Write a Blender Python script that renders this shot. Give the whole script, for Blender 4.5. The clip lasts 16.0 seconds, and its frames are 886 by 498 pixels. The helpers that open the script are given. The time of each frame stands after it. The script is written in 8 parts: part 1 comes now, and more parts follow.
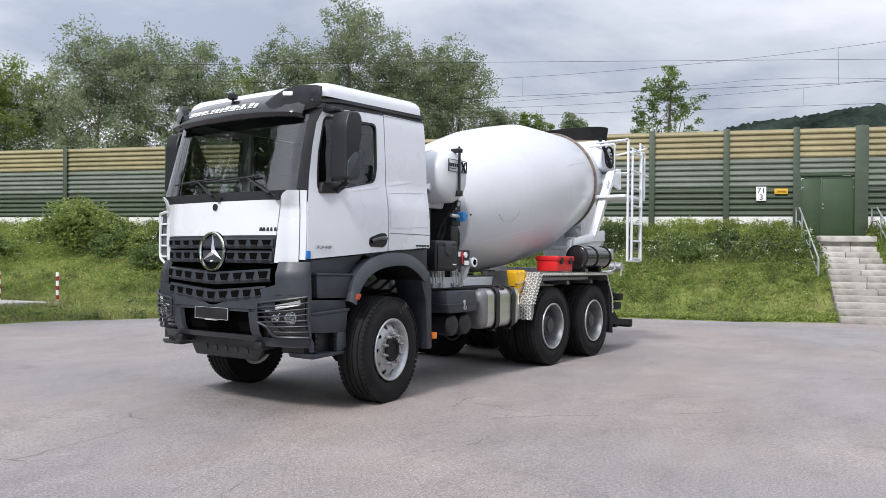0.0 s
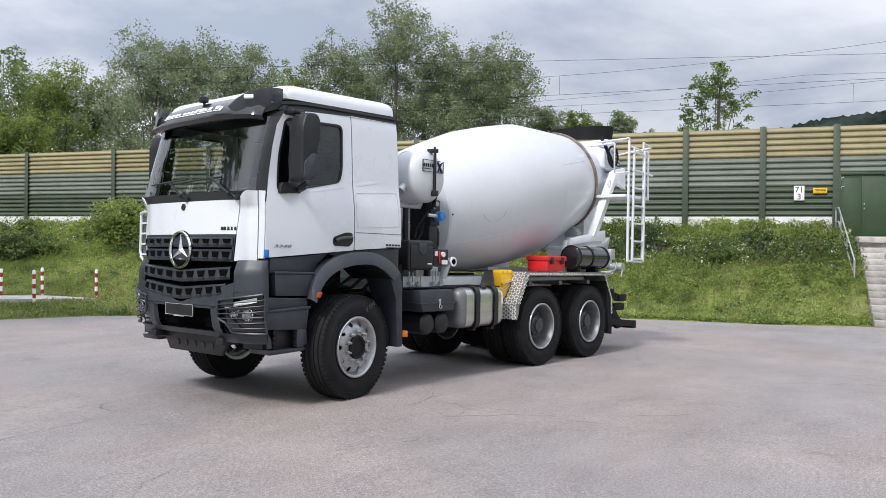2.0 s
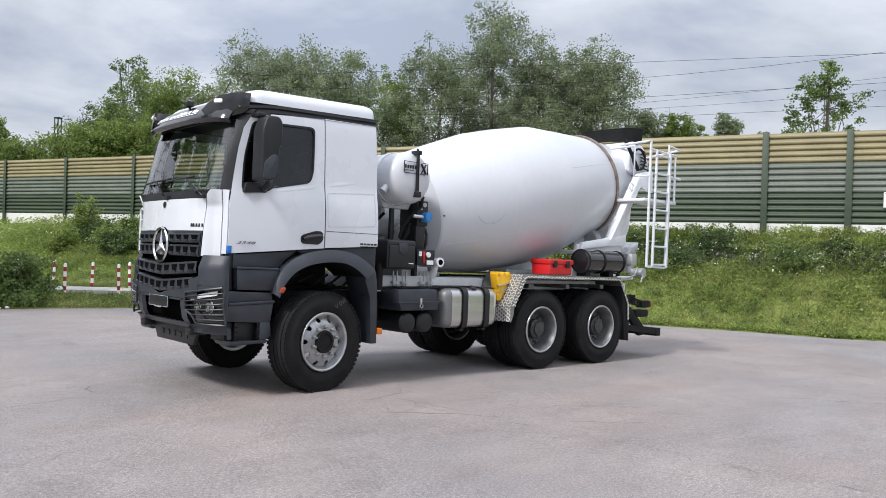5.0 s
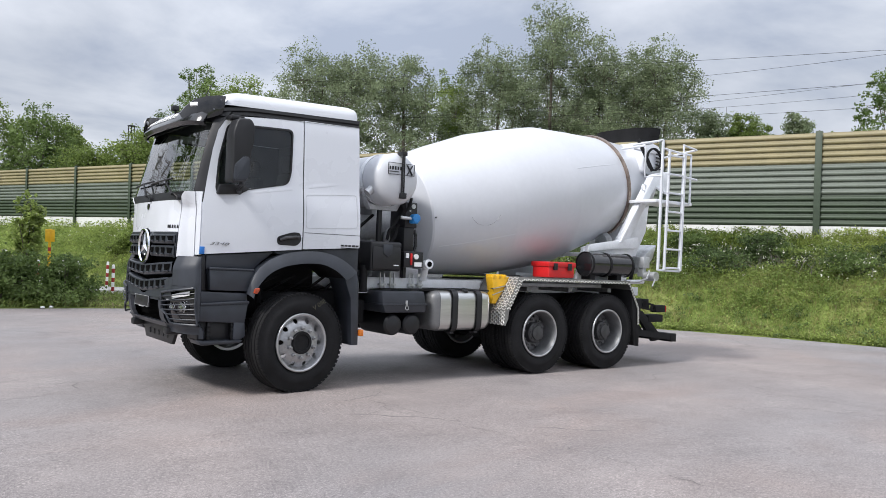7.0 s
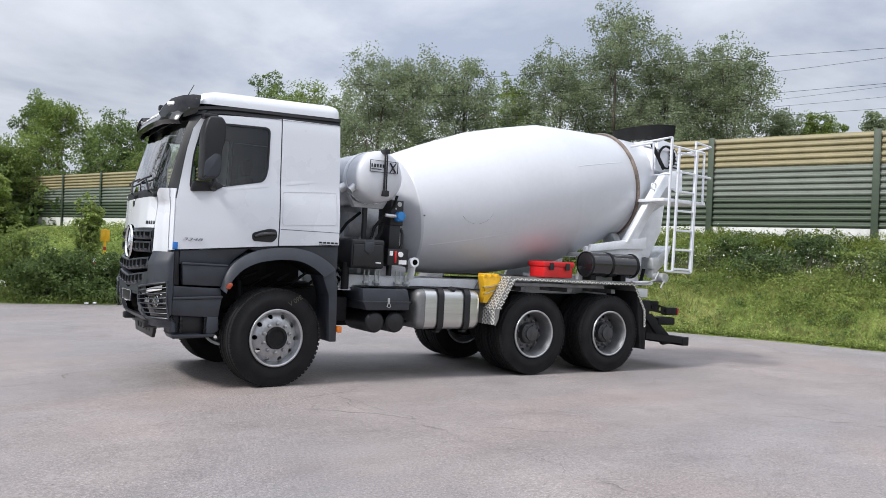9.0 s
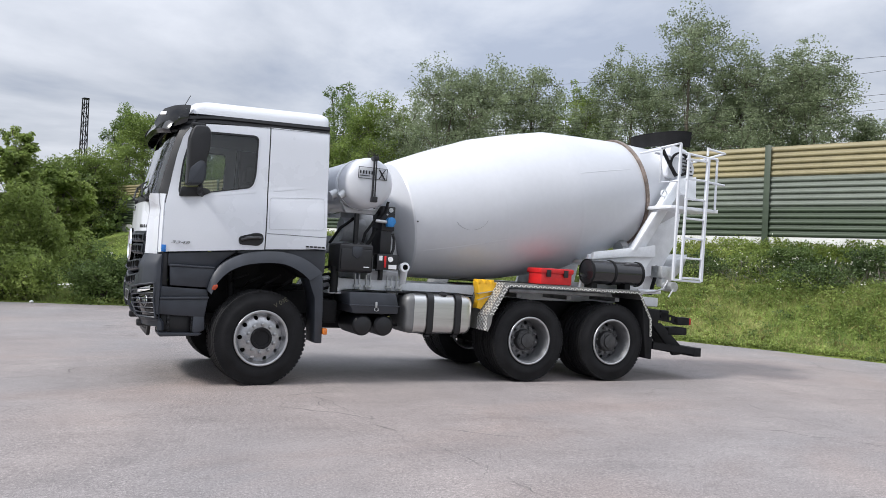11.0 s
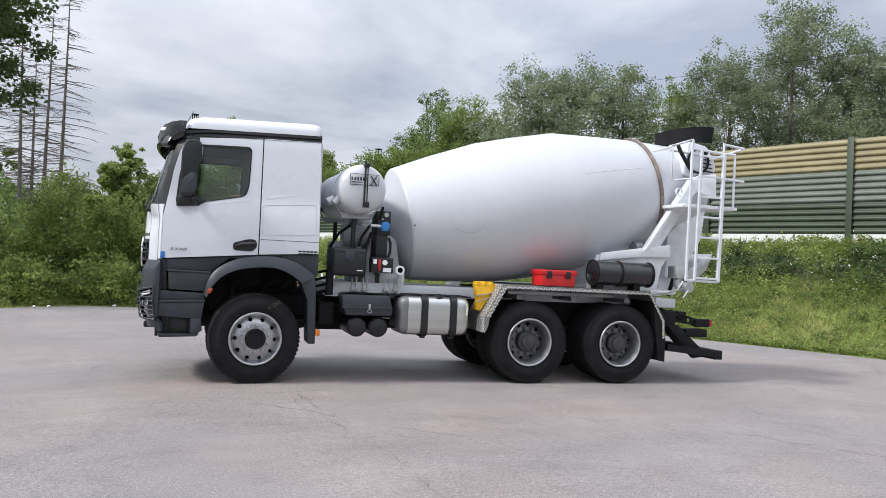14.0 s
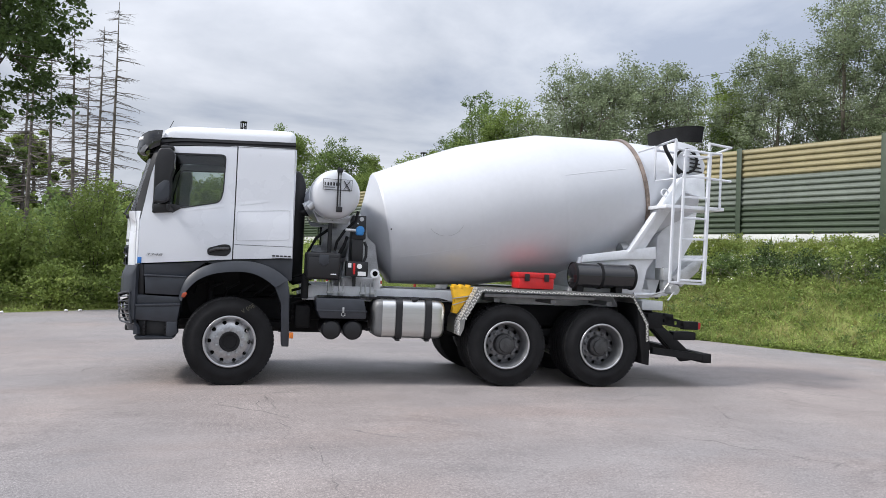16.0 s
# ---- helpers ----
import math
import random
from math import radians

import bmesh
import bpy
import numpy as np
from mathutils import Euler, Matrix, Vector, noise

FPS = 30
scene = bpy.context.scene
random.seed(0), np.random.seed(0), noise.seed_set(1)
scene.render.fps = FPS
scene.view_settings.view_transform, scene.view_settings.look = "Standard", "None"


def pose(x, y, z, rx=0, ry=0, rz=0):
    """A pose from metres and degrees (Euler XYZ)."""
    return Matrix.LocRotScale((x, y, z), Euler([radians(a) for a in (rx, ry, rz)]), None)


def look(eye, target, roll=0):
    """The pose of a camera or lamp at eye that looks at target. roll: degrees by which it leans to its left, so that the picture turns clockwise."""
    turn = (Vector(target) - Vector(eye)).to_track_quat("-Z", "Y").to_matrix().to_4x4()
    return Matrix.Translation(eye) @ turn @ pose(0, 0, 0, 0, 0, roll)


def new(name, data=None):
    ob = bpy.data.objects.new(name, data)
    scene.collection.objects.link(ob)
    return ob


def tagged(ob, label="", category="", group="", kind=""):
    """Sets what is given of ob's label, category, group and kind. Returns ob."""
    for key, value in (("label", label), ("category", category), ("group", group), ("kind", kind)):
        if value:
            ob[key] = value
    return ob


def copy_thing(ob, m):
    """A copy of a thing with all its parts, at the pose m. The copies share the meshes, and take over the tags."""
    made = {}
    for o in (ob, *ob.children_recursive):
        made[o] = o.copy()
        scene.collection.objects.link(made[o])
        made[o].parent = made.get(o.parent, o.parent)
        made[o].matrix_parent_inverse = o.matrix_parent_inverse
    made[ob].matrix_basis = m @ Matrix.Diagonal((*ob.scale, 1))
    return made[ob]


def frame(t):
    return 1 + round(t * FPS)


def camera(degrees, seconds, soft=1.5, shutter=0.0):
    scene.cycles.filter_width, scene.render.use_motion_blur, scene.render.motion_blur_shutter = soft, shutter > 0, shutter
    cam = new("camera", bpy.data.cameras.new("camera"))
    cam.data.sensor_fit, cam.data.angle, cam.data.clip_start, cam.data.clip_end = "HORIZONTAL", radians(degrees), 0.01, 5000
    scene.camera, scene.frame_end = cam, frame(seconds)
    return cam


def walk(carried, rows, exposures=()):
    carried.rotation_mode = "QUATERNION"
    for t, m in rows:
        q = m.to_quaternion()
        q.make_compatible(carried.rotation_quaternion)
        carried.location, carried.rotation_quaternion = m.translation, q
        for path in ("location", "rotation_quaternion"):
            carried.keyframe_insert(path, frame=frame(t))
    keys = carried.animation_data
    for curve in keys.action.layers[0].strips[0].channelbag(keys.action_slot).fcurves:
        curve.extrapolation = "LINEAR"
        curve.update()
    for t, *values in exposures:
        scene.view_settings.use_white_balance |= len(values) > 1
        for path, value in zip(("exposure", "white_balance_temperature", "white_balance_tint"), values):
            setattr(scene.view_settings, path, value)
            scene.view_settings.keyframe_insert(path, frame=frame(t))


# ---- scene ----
cam = camera(59.2, 16.0, soft=0.75)
METRES, EYE, TILT, LEAN, TURN = 8.8, 1.65, 0.0, 0.0, -54.7
EYE_X, EYE_Y = -6.457, -6.457
ROWS = [
    (0.0, 0.0, 0.0, 0.0, 0.0, -0.31, -0.49),
    (0.5, 0.0249, -0.0021, 0.0012, 0.99, -0.23, -0.54),
    (1.0, 0.0585, -0.0119, 0.0011, 1.97, -0.22, -0.57),
    (1.5, 0.086, -0.0094, -0.0004, 3.04, -0.31, -0.62),
    (2.0, 0.1145, -0.005, 0.0012, 4.25, -0.39, -0.71),
    (2.5, 0.1491, -0.0078, 0.0016, 5.54, -0.46, -0.86),
    (3.0, 0.1796, -0.0098, 0.0019, 6.91, -0.44, -1.04),
    (3.5, 0.207, 0.0003, 0.0008, 8.36, -0.39, -1.22),
    (4.0, 0.235, 0.0035, 0.0009, 9.83, -0.27, -1.48),
    (6.5, 0.3876, 0.0314, 0.0007, 16.33, -0.34, -1.86),
    (7.0, 0.4113, 0.0477, 0.0015, 17.68, -0.17, -1.9),
    (7.5, 0.443, 0.0594, -0.0001, 19.05, -0.08, -2.0),
    (8.0, 0.4753, 0.0642, 0.0005, 20.44, -0.03, -2.09),
    (8.5, 0.5018, 0.0814, -0.0018, 21.78, -0.1, -2.15),
    (11.0, 0.658, 0.1456, -0.0022, 29.12, 0.35, -2.79),
    (11.5, 0.6849, 0.1562, -0.0027, 30.83, 0.38, -2.81),
    (12.0, 0.7098, 0.1741, -0.0013, 32.51, 0.45, -2.7),
    (12.5, 0.7428, 0.1832, -0.0004, 33.88, 0.5, -2.55),
    (13.0, 0.7705, 0.1891, 0.0042, 35.07, 0.5, -2.38),
    (13.5, 0.792, 0.2087, 0.0034, 36.19, 0.4, -2.21),
    (14.0, 0.8165, 0.2247, 0.0042, 37.27, 0.26, -2.03),
    (14.5, 0.8472, 0.2374, 0.0077, 38.29, 0.23, -1.83),
    (15.0, 0.8651, 0.2574, 0.006, 39.29, 0.28, -1.66),
    (15.5, 0.8862, 0.2782, 0.0081, 40.31, 0.32, -1.59),
    (16.0, 0.918, 0.2984, 0.0089, 41.38, 0.34, -1.61),
]
walk(cam, [(t, pose(EYE_X, EYE_Y, EYE, TILT, LEAN, TURN) @ pose(METRES * x, METRES * y, METRES * z, 90 + pitch, roll, yaw)) for t, x, y, z, yaw, pitch, roll in ROWS])


# ---- light ----
world = bpy.data.worlds.new("overcast_sky")
scene.world = world
world.use_nodes = True
wn, wl = world.node_tree.nodes, world.node_tree.links
wn.clear()
SUN_EL, SUN_AZ = 46.0, 186.0


def wnode(kind, **values):
    n = wn.new(kind)
    for k, v in values.items():
        n.inputs[k].default_value = v
    return n


def wmath(op, a, b=None, clamp=False):
    n = wn.new("ShaderNodeMath")
    n.operation, n.use_clamp = op, clamp
    for i, v in enumerate((a, b)):
        if v is None:
            continue
        if isinstance(v, (int, float)):
            n.inputs[i].default_value = v
        else:
            wl.new(v, n.inputs[i])
    return n.outputs[0]


sky = wn.new("ShaderNodeTexSky")
sky.sky_type, sky.sun_disc = "NISHITA", False
sky.sun_elevation, sky.sun_rotation = radians(SUN_EL), radians(90 - SUN_AZ)
coord = wn.new("ShaderNodeTexCoord")
split = wn.new("ShaderNodeSeparateXYZ")
wl.new(coord.outputs["Generated"], split.inputs[0])
up = wmath("MAXIMUM", split.outputs[2], 0.0)
lift = wmath("ADD", up, 0.16)
flat = wn.new("ShaderNodeCombineXYZ")
wl.new(wmath("DIVIDE", split.outputs[0], lift), flat.inputs[0])
wl.new(wmath("DIVIDE", split.outputs[1], lift), flat.inputs[1])
big = wnode("ShaderNodeTexNoise", Scale=0.75, Detail=7.0, Roughness=0.55, Distortion=0.3)
wl.new(flat.outputs[0], big.inputs["Vector"])
ramp = wn.new("ShaderNodeValToRGB")
ramp.color_ramp.elements[0].position, ramp.color_ramp.elements[0].color = 0.36, (0.385, 0.435, 0.545, 1)
ramp.color_ramp.elements[1].position, ramp.color_ramp.elements[1].color = 0.62, (0.83, 0.86, 0.94, 1)
mid = ramp.color_ramp.elements.new(0.46)
mid.color = (0.57, 0.61, 0.695, 1)
wl.new(big.outputs[0], ramp.inputs[0])
gain = wmath("ADD", wmath("MULTIPLY", wmath("POWER", up, 1.5), 1.85), 0.92)
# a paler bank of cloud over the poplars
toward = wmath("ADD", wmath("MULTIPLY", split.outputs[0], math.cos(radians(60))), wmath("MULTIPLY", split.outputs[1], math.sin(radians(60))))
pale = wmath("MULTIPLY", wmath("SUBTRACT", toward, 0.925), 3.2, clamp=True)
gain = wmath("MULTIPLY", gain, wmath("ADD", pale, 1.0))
clouds = wn.new("ShaderNodeBackground")
wl.new(ramp.outputs[0], clouds.inputs[0])
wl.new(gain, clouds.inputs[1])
clear = wnode("ShaderNodeBackground", Strength=0.1)
wl.new(sky.outputs[0], clear.inputs[0])
blend = wn.new("ShaderNodeMixShader")
blend.inputs[0].default_value = 0.93
wl.new(clear.outputs[0], blend.inputs[1])
wl.new(clouds.outputs[0], blend.inputs[2])
wout = wn.new("ShaderNodeOutputWorld")
wl.new(blend.outputs[0], wout.inputs[0])

sun = new("sun", bpy.data.lights.new("sun", "SUN"))
sun.data.energy, sun.data.angle, sun.data.color = 3.15, radians(9), (1.0, 0.972, 0.945)
ce = math.cos(radians(SUN_EL))
sun.matrix_world = look((ce * math.cos(radians(SUN_AZ)) * 50, ce * math.sin(radians(SUN_AZ)) * 50, math.sin(radians(SUN_EL)) * 50), (0, 0, 0))


# ---- materials ----
def material(name, colour, rough=0.5, metal=0.0, var=0.08, scale=6.0, fine=60.0, bump=0.0, coat=0.0, tint=None, per_object=0.0, per_island=0.0,
             stretch=(1, 1, 1), spec=0.5, rough_var=0.08, trans=0.0, coords="Object"):
    """A surface with variation at two scales, fine relief, and differences from piece to piece."""
    m = bpy.data.materials.new(name)
    m.use_nodes = True
    n, l = m.node_tree.nodes, m.node_tree.links
    b = n["Principled BSDF"]
    b.inputs["Metallic"].default_value = metal
    b.inputs["Specular IOR Level"].default_value = spec
    b.inputs["Coat Weight"].default_value = coat
    b.inputs["Coat Roughness"].default_value = 0.06
    tc = n.new("ShaderNodeTexCoord")
    mp = n.new("ShaderNodeMapping")
    mp.inputs["Scale"].default_value = stretch
    l.new(tc.outputs[coords], mp.inputs[0])
    n1, n2 = n.new("ShaderNodeTexNoise"), n.new("ShaderNodeTexNoise")
    for q, s in ((n1, scale), (n2, fine)):
        q.inputs["Scale"].default_value = s
        q.inputs["Detail"].default_value = 5
        l.new(mp.outputs[0], q.inputs["Vector"])
    add = n.new("ShaderNodeMath")
    add.operation = "MULTIPLY_ADD"
    l.new(n2.outputs[0], add.inputs[0])
    add.inputs[1].default_value = 0.5
    l.new(n1.outputs[0], add.inputs[2])
    mix = n.new("ShaderNodeMix")
    mix.data_type = "RGBA"
    c = Vector(colour)
    t = Vector(tint) if tint else c * (1 + 2.2 * var)
    mix.inputs[6].default_value = (*(c * (1 - 1.6 * var)), 1)
    mix.inputs[7].default_value = (*t, 1)
    rng = n.new("ShaderNodeMapRange")
    rng.inputs[1].default_value, rng.inputs[2].default_value = 0.52, 0.98
    l.new(add.outputs[0], rng.inputs[0])
    l.new(rng.outputs[0], mix.inputs[0])
    out = mix.outputs[2]
    for amount, node, socket in ((per_object, "ShaderNodeObjectInfo", "Random"), (per_island, "ShaderNodeNewGeometry", "Random Per Island")):
        if amount:
            info = n.new(node)
            r = n.new("ShaderNodeMapRange")
            r.inputs[3].default_value, r.inputs[4].default_value = 1 - amount, 1 + amount
            l.new(info.outputs[socket], r.inputs[0])
            mul = n.new("ShaderNodeVectorMath")
            mul.operation = "SCALE"
            l.new(out, mul.inputs[0])
            l.new(r.outputs[0], mul.inputs["Scale"])
            out = mul.outputs[0]
    l.new(out, b.inputs["Base Color"])
    rr = n.new("ShaderNodeMapRange")
    rr.inputs[3].default_value, rr.inputs[4].default_value = max(0.02, rough - rough_var), min(1, rough + rough_var)
    l.new(n1.outputs[0], rr.inputs[0])
    l.new(rr.outputs[0], b.inputs["Roughness"])
    if bump:
        bp = n.new("ShaderNodeBump")
        bp.inputs["Strength"].default_value, bp.inputs["Distance"].default_value = bump, 0.01
        l.new(n2.outputs[0], bp.inputs["Height"])
        l.new(bp.outputs[0], b.inputs["Normal"])
    if trans:
        tr = n.new("ShaderNodeBsdfTranslucent")
        l.new(out, tr.inputs[0])
        ms = n.new("ShaderNodeMixShader")
        ms.inputs[0].default_value = trans
        l.new(b.outputs[0], ms.inputs[1])
        l.new(tr.outputs[0], ms.inputs[2])
        l.new(ms.outputs[0], n["Material Output"].inputs[0])
    return m


def glass(name, tint, amount):
    """Thin tinted pane: sharp reflection over a see-through body."""
    m = bpy.data.materials.new(name)
    m.use_nodes = True
    n, l = m.node_tree.nodes, m.node_tree.links
    n.remove(n["Principled BSDF"])
    t, g, f, x = n.new("ShaderNodeBsdfTransparent"), n.new("ShaderNodeBsdfGlossy"), n.new("ShaderNodeFresnel"), n.new("ShaderNodeMixShader")
    t.inputs[0].default_value = (*tint, 1)
    g.inputs["Roughness"].default_value = 0.02
    f.inputs[0].default_value = 1.5
    a = n.new("ShaderNodeMath")
    a.operation, a.use_clamp = "MULTIPLY_ADD", True
    a.inputs[1].default_value, a.inputs[2].default_value = 1.6, amount
    l.new(f.outputs[0], a.inputs[0])
    l.new(a.outputs[0], x.inputs[0])
    l.new(t.outputs[0], x.inputs[1])
    l.new(g.outputs[0], x.inputs[2])
    l.new(x.outputs[0], n["Material Output"].inputs[0])
    return m


WHITE = material("white_paint", (0.67, 0.69, 0.735), 0.28, var=0.012, scale=1.5, coat=0.5, rough_var=0.05)
DRUM = material("drum_paint", (0.56, 0.575, 0.61), 0.36, var=0.02, scale=1.1, fine=14, coat=0.25, bump=0.015)
LIGHTGREY = material("light_grey_paint", (0.76, 0.78, 0.81), 0.4, var=0.05, coat=0.2)
MIDGREY = material("mid_grey_paint", (0.44, 0.45, 0.47), 0.42, var=0.12, coat=0.1)
DARK = material("dark_grey_plastic", (0.029, 0.033, 0.042), 0.40, var=0.12, fine=220, bump=0.05)
DARKER = material("black_plastic", (0.009, 0.009, 0.011), 0.45, var=0.15, fine=200, bump=0.05)
GLOSSBLACK = material("gloss_black", (0.012, 0.012, 0.014), 0.16, var=0.1, coat=0.4)
CHASSIS = material("chassis_black", (0.008, 0.008, 0.009), 0.65, var=0.3, scale=4, fine=50, bump=0.1, spec=0.25)
RUBBER = material("rubber", (0.0105, 0.0105, 0.0115), 0.8, var=0.25, scale=5, fine=90, bump=0.08, spec=0.25)
ALU = material("brushed_aluminium", (0.56, 0.56, 0.55), 0.3, metal=1.0, var=0.06, scale=3, fine=60, stretch=(0.15, 1, 6))
# tank aluminium again, darkened by the shade on the unlit end
SHADEDALU = material("shaded_aluminium", (0.16, 0.162, 0.165), 0.5, metal=0.5, var=0.12, scale=3)
# near-black that paints shade in recesses; the emblem disc wears it too
SHADEBLACK = material("shade_and_disc_black", (0.003, 0.003, 0.003), 0.95, var=0.1, spec=0.05)
DARKRIM = material("dark_wheel_disc", (0.18, 0.18, 0.186), 0.42, metal=0.5, var=0.15, scale=8)
RIM = material("silver_rim", (0.47, 0.475, 0.49), 0.33, metal=0.85, var=0.08, scale=8)
HUB = material("dusty_hub", (0.06, 0.06, 0.062), 0.5, metal=0.3, var=0.2, scale=9)
DISC = material("dull_silver_disc", (0.37, 0.374, 0.385), 0.40, metal=0.8, var=0.12, scale=9)
DULLRIM = material("dull_silver_rim", (0.20, 0.203, 0.21), 0.48, metal=0.5, var=0.12, scale=8)
TREAD = material("checker_plate", (0.26, 0.258, 0.25), 0.42, metal=0.6, var=0.15, scale=5)
# brighter than the plate, so that the stud pattern stands out
STUD = material("bright_studs", (0.78, 0.77, 0.75), 0.32, metal=0.55, var=0.08, scale=5)
CHROME = material("chrome", (0.85, 0.86, 0.88), 0.08, metal=1.0, var=0.02)
RED = material("red_plastic", (0.55, 0.012, 0.014), 0.4, var=0.08, coat=0.1)
YELLOW = material("yellow_plastic", (0.75, 0.42, 0.015), 0.45, var=0.08)
BLUE = material("blue_plastic", (0.03, 0.22, 0.55), 0.4, var=0.1)
BLUETAPE = material("blue_tape", (0.02, 0.16, 0.5), 0.5, var=0.06)
ORANGE = material("orange_lens", (0.40, 0.055, 0.015), 0.2, var=0.05, coat=0.5)
AMBER = material("amber_lens", (0.62, 0.17, 0.02), 0.25, var=0.05, coat=0.4)
REDLENS = material("red_lens", (0.4, 0.01, 0.01), 0.2, var=0.05, coat=0.5)
RINGSTEEL = material("worn_ring_steel", (0.24, 0.19, 0.16), 0.45, metal=0.6, var=0.25, scale=9)
STEEL = material("galvanised_steel", (0.5, 0.51, 0.52), 0.42, metal=0.7, var=0.12, scale=9)
CLOTH = material("seat_cloth", (0.03, 0.03, 0.035), 0.9, var=0.2, fine=150)
CABIN = material("cabin_plastic", (0.07, 0.07, 0.075), 0.7, var=0.15)
INK = material("print_and_hole_black", (0.012, 0.012, 0.014), 0.5, var=0.1)
WHITEINK = material("white_print", (0.82, 0.82, 0.82), 0.5, var=0.02)
BADGE = material("badge_grey", (0.16, 0.165, 0.175), 0.3, metal=0.6, var=0.1)
CHALK = material("yellow_chalk", (0.075, 0.073, 0.052), 0.9, var=0.2, fine=120)
WINDSCREEN = glass("windscreen_glass", (0.84, 0.88, 0.86), 0.09)
TINTED = glass("tinted_glass", (0.66, 0.72, 0.69), 0.015)
LENS = glass("lamp_glass", (0.85, 0.87, 0.88), 0.08)
TAN = material("tan_barrier", (0.26, 0.223, 0.122), 0.55, var=0.09, scale=1.2, fine=20, per_object=0.06)
SAGE = material("grey_green_barrier", (0.137, 0.158, 0.131), 0.55, var=0.09, scale=1.2, fine=20, per_object=0.06)
GREEN = material("dark_green_barrier", (0.042, 0.062, 0.036), 0.55, var=0.1, scale=1.2, fine=20, per_object=0.08)
POST = material("green_post", (0.05, 0.07, 0.045), 0.5, var=0.1, scale=3)
GATE = material("green_gate", (0.038, 0.066, 0.032), 0.45, var=0.07, scale=2)
BASE = material("white_concrete", (0.62, 0.62, 0.60), 0.8, var=0.09, scale=1.5, fine=30, bump=0.2)
CONCRETE = material("step_concrete", (0.36, 0.34, 0.315), 0.85, var=0.24, scale=2.5, fine=40, bump=0.35, per_object=0.30)
PATHSTONE = material("path_concrete", (0.42, 0.41, 0.38), 0.85, var=0.14, scale=2, fine=40, bump=0.2)
BARK = material("bark", (0.10, 0.085, 0.068), 0.9, var=0.3, scale=3, fine=30, bump=0.6, stretch=(1, 1, 0.25))
DEADBARK = material("dead_bark", (0.13, 0.11, 0.10), 0.9, var=0.25, scale=3, fine=30, bump=0.5)
HILL = material("wooded_hill", (0.015, 0.023, 0.018), 1.0, var=0.5, scale=0.03, fine=0.2, spec=0.05)


def leaf(name, colour, tint, trans=0.3, island=0.34):
    return material(name, colour, 0.5, var=0.25, scale=0.25, fine=2.0, tint=tint, per_island=island, spec=0.3, trans=trans)


POPLAR_LEAF = leaf("silver_poplar_leaf", (0.185, 0.24, 0.122), (0.37, 0.425, 0.27), 0.5, 0.36)
GREEN_LEAF = leaf("fresh_green_leaf", (0.162, 0.243, 0.054), (0.284, 0.362, 0.105), 0.5)
DARK_LEAF = leaf("dark_green_leaf", (0.121, 0.196, 0.057), (0.23, 0.31, 0.103), 0.45)
BUSH_LEAF = leaf("bush_leaf", (0.225, 0.32, 0.08), (0.42, 0.50, 0.165), 0.6)
WEED_LEAF = leaf("weed_leaf", (0.215, 0.316, 0.074), (0.399, 0.476, 0.142), 0.5)
GRASS_BLADE = leaf("grass_blade", (0.184, 0.247, 0.057), (0.396, 0.407, 0.165), 0.45)
FRESH_LEAF = leaf("fresh_shoot_leaf", (0.27, 0.36, 0.07), (0.47, 0.53, 0.16), 0.6)
IVY_LEAF = leaf("glossy_dark_leaf", (0.06, 0.105, 0.035), (0.14, 0.20, 0.07), 0.3)
DRY_BLADE = leaf("dry_grass_blade", (0.27, 0.28, 0.075), (0.46, 0.43, 0.19), 0.4)
STRAW_BLADE = leaf("straw_blade", (0.20, 0.175, 0.085), (0.36, 0.31, 0.17), 0.3)
MAPLE_LEAF = leaf("maple_leaf", (0.06, 0.10, 0.035), (0.13, 0.19, 0.06), 0.4)
BLOSSOM = material("white_blossom", (0.7, 0.7, 0.6), 0.7, var=0.1, trans=0.2)


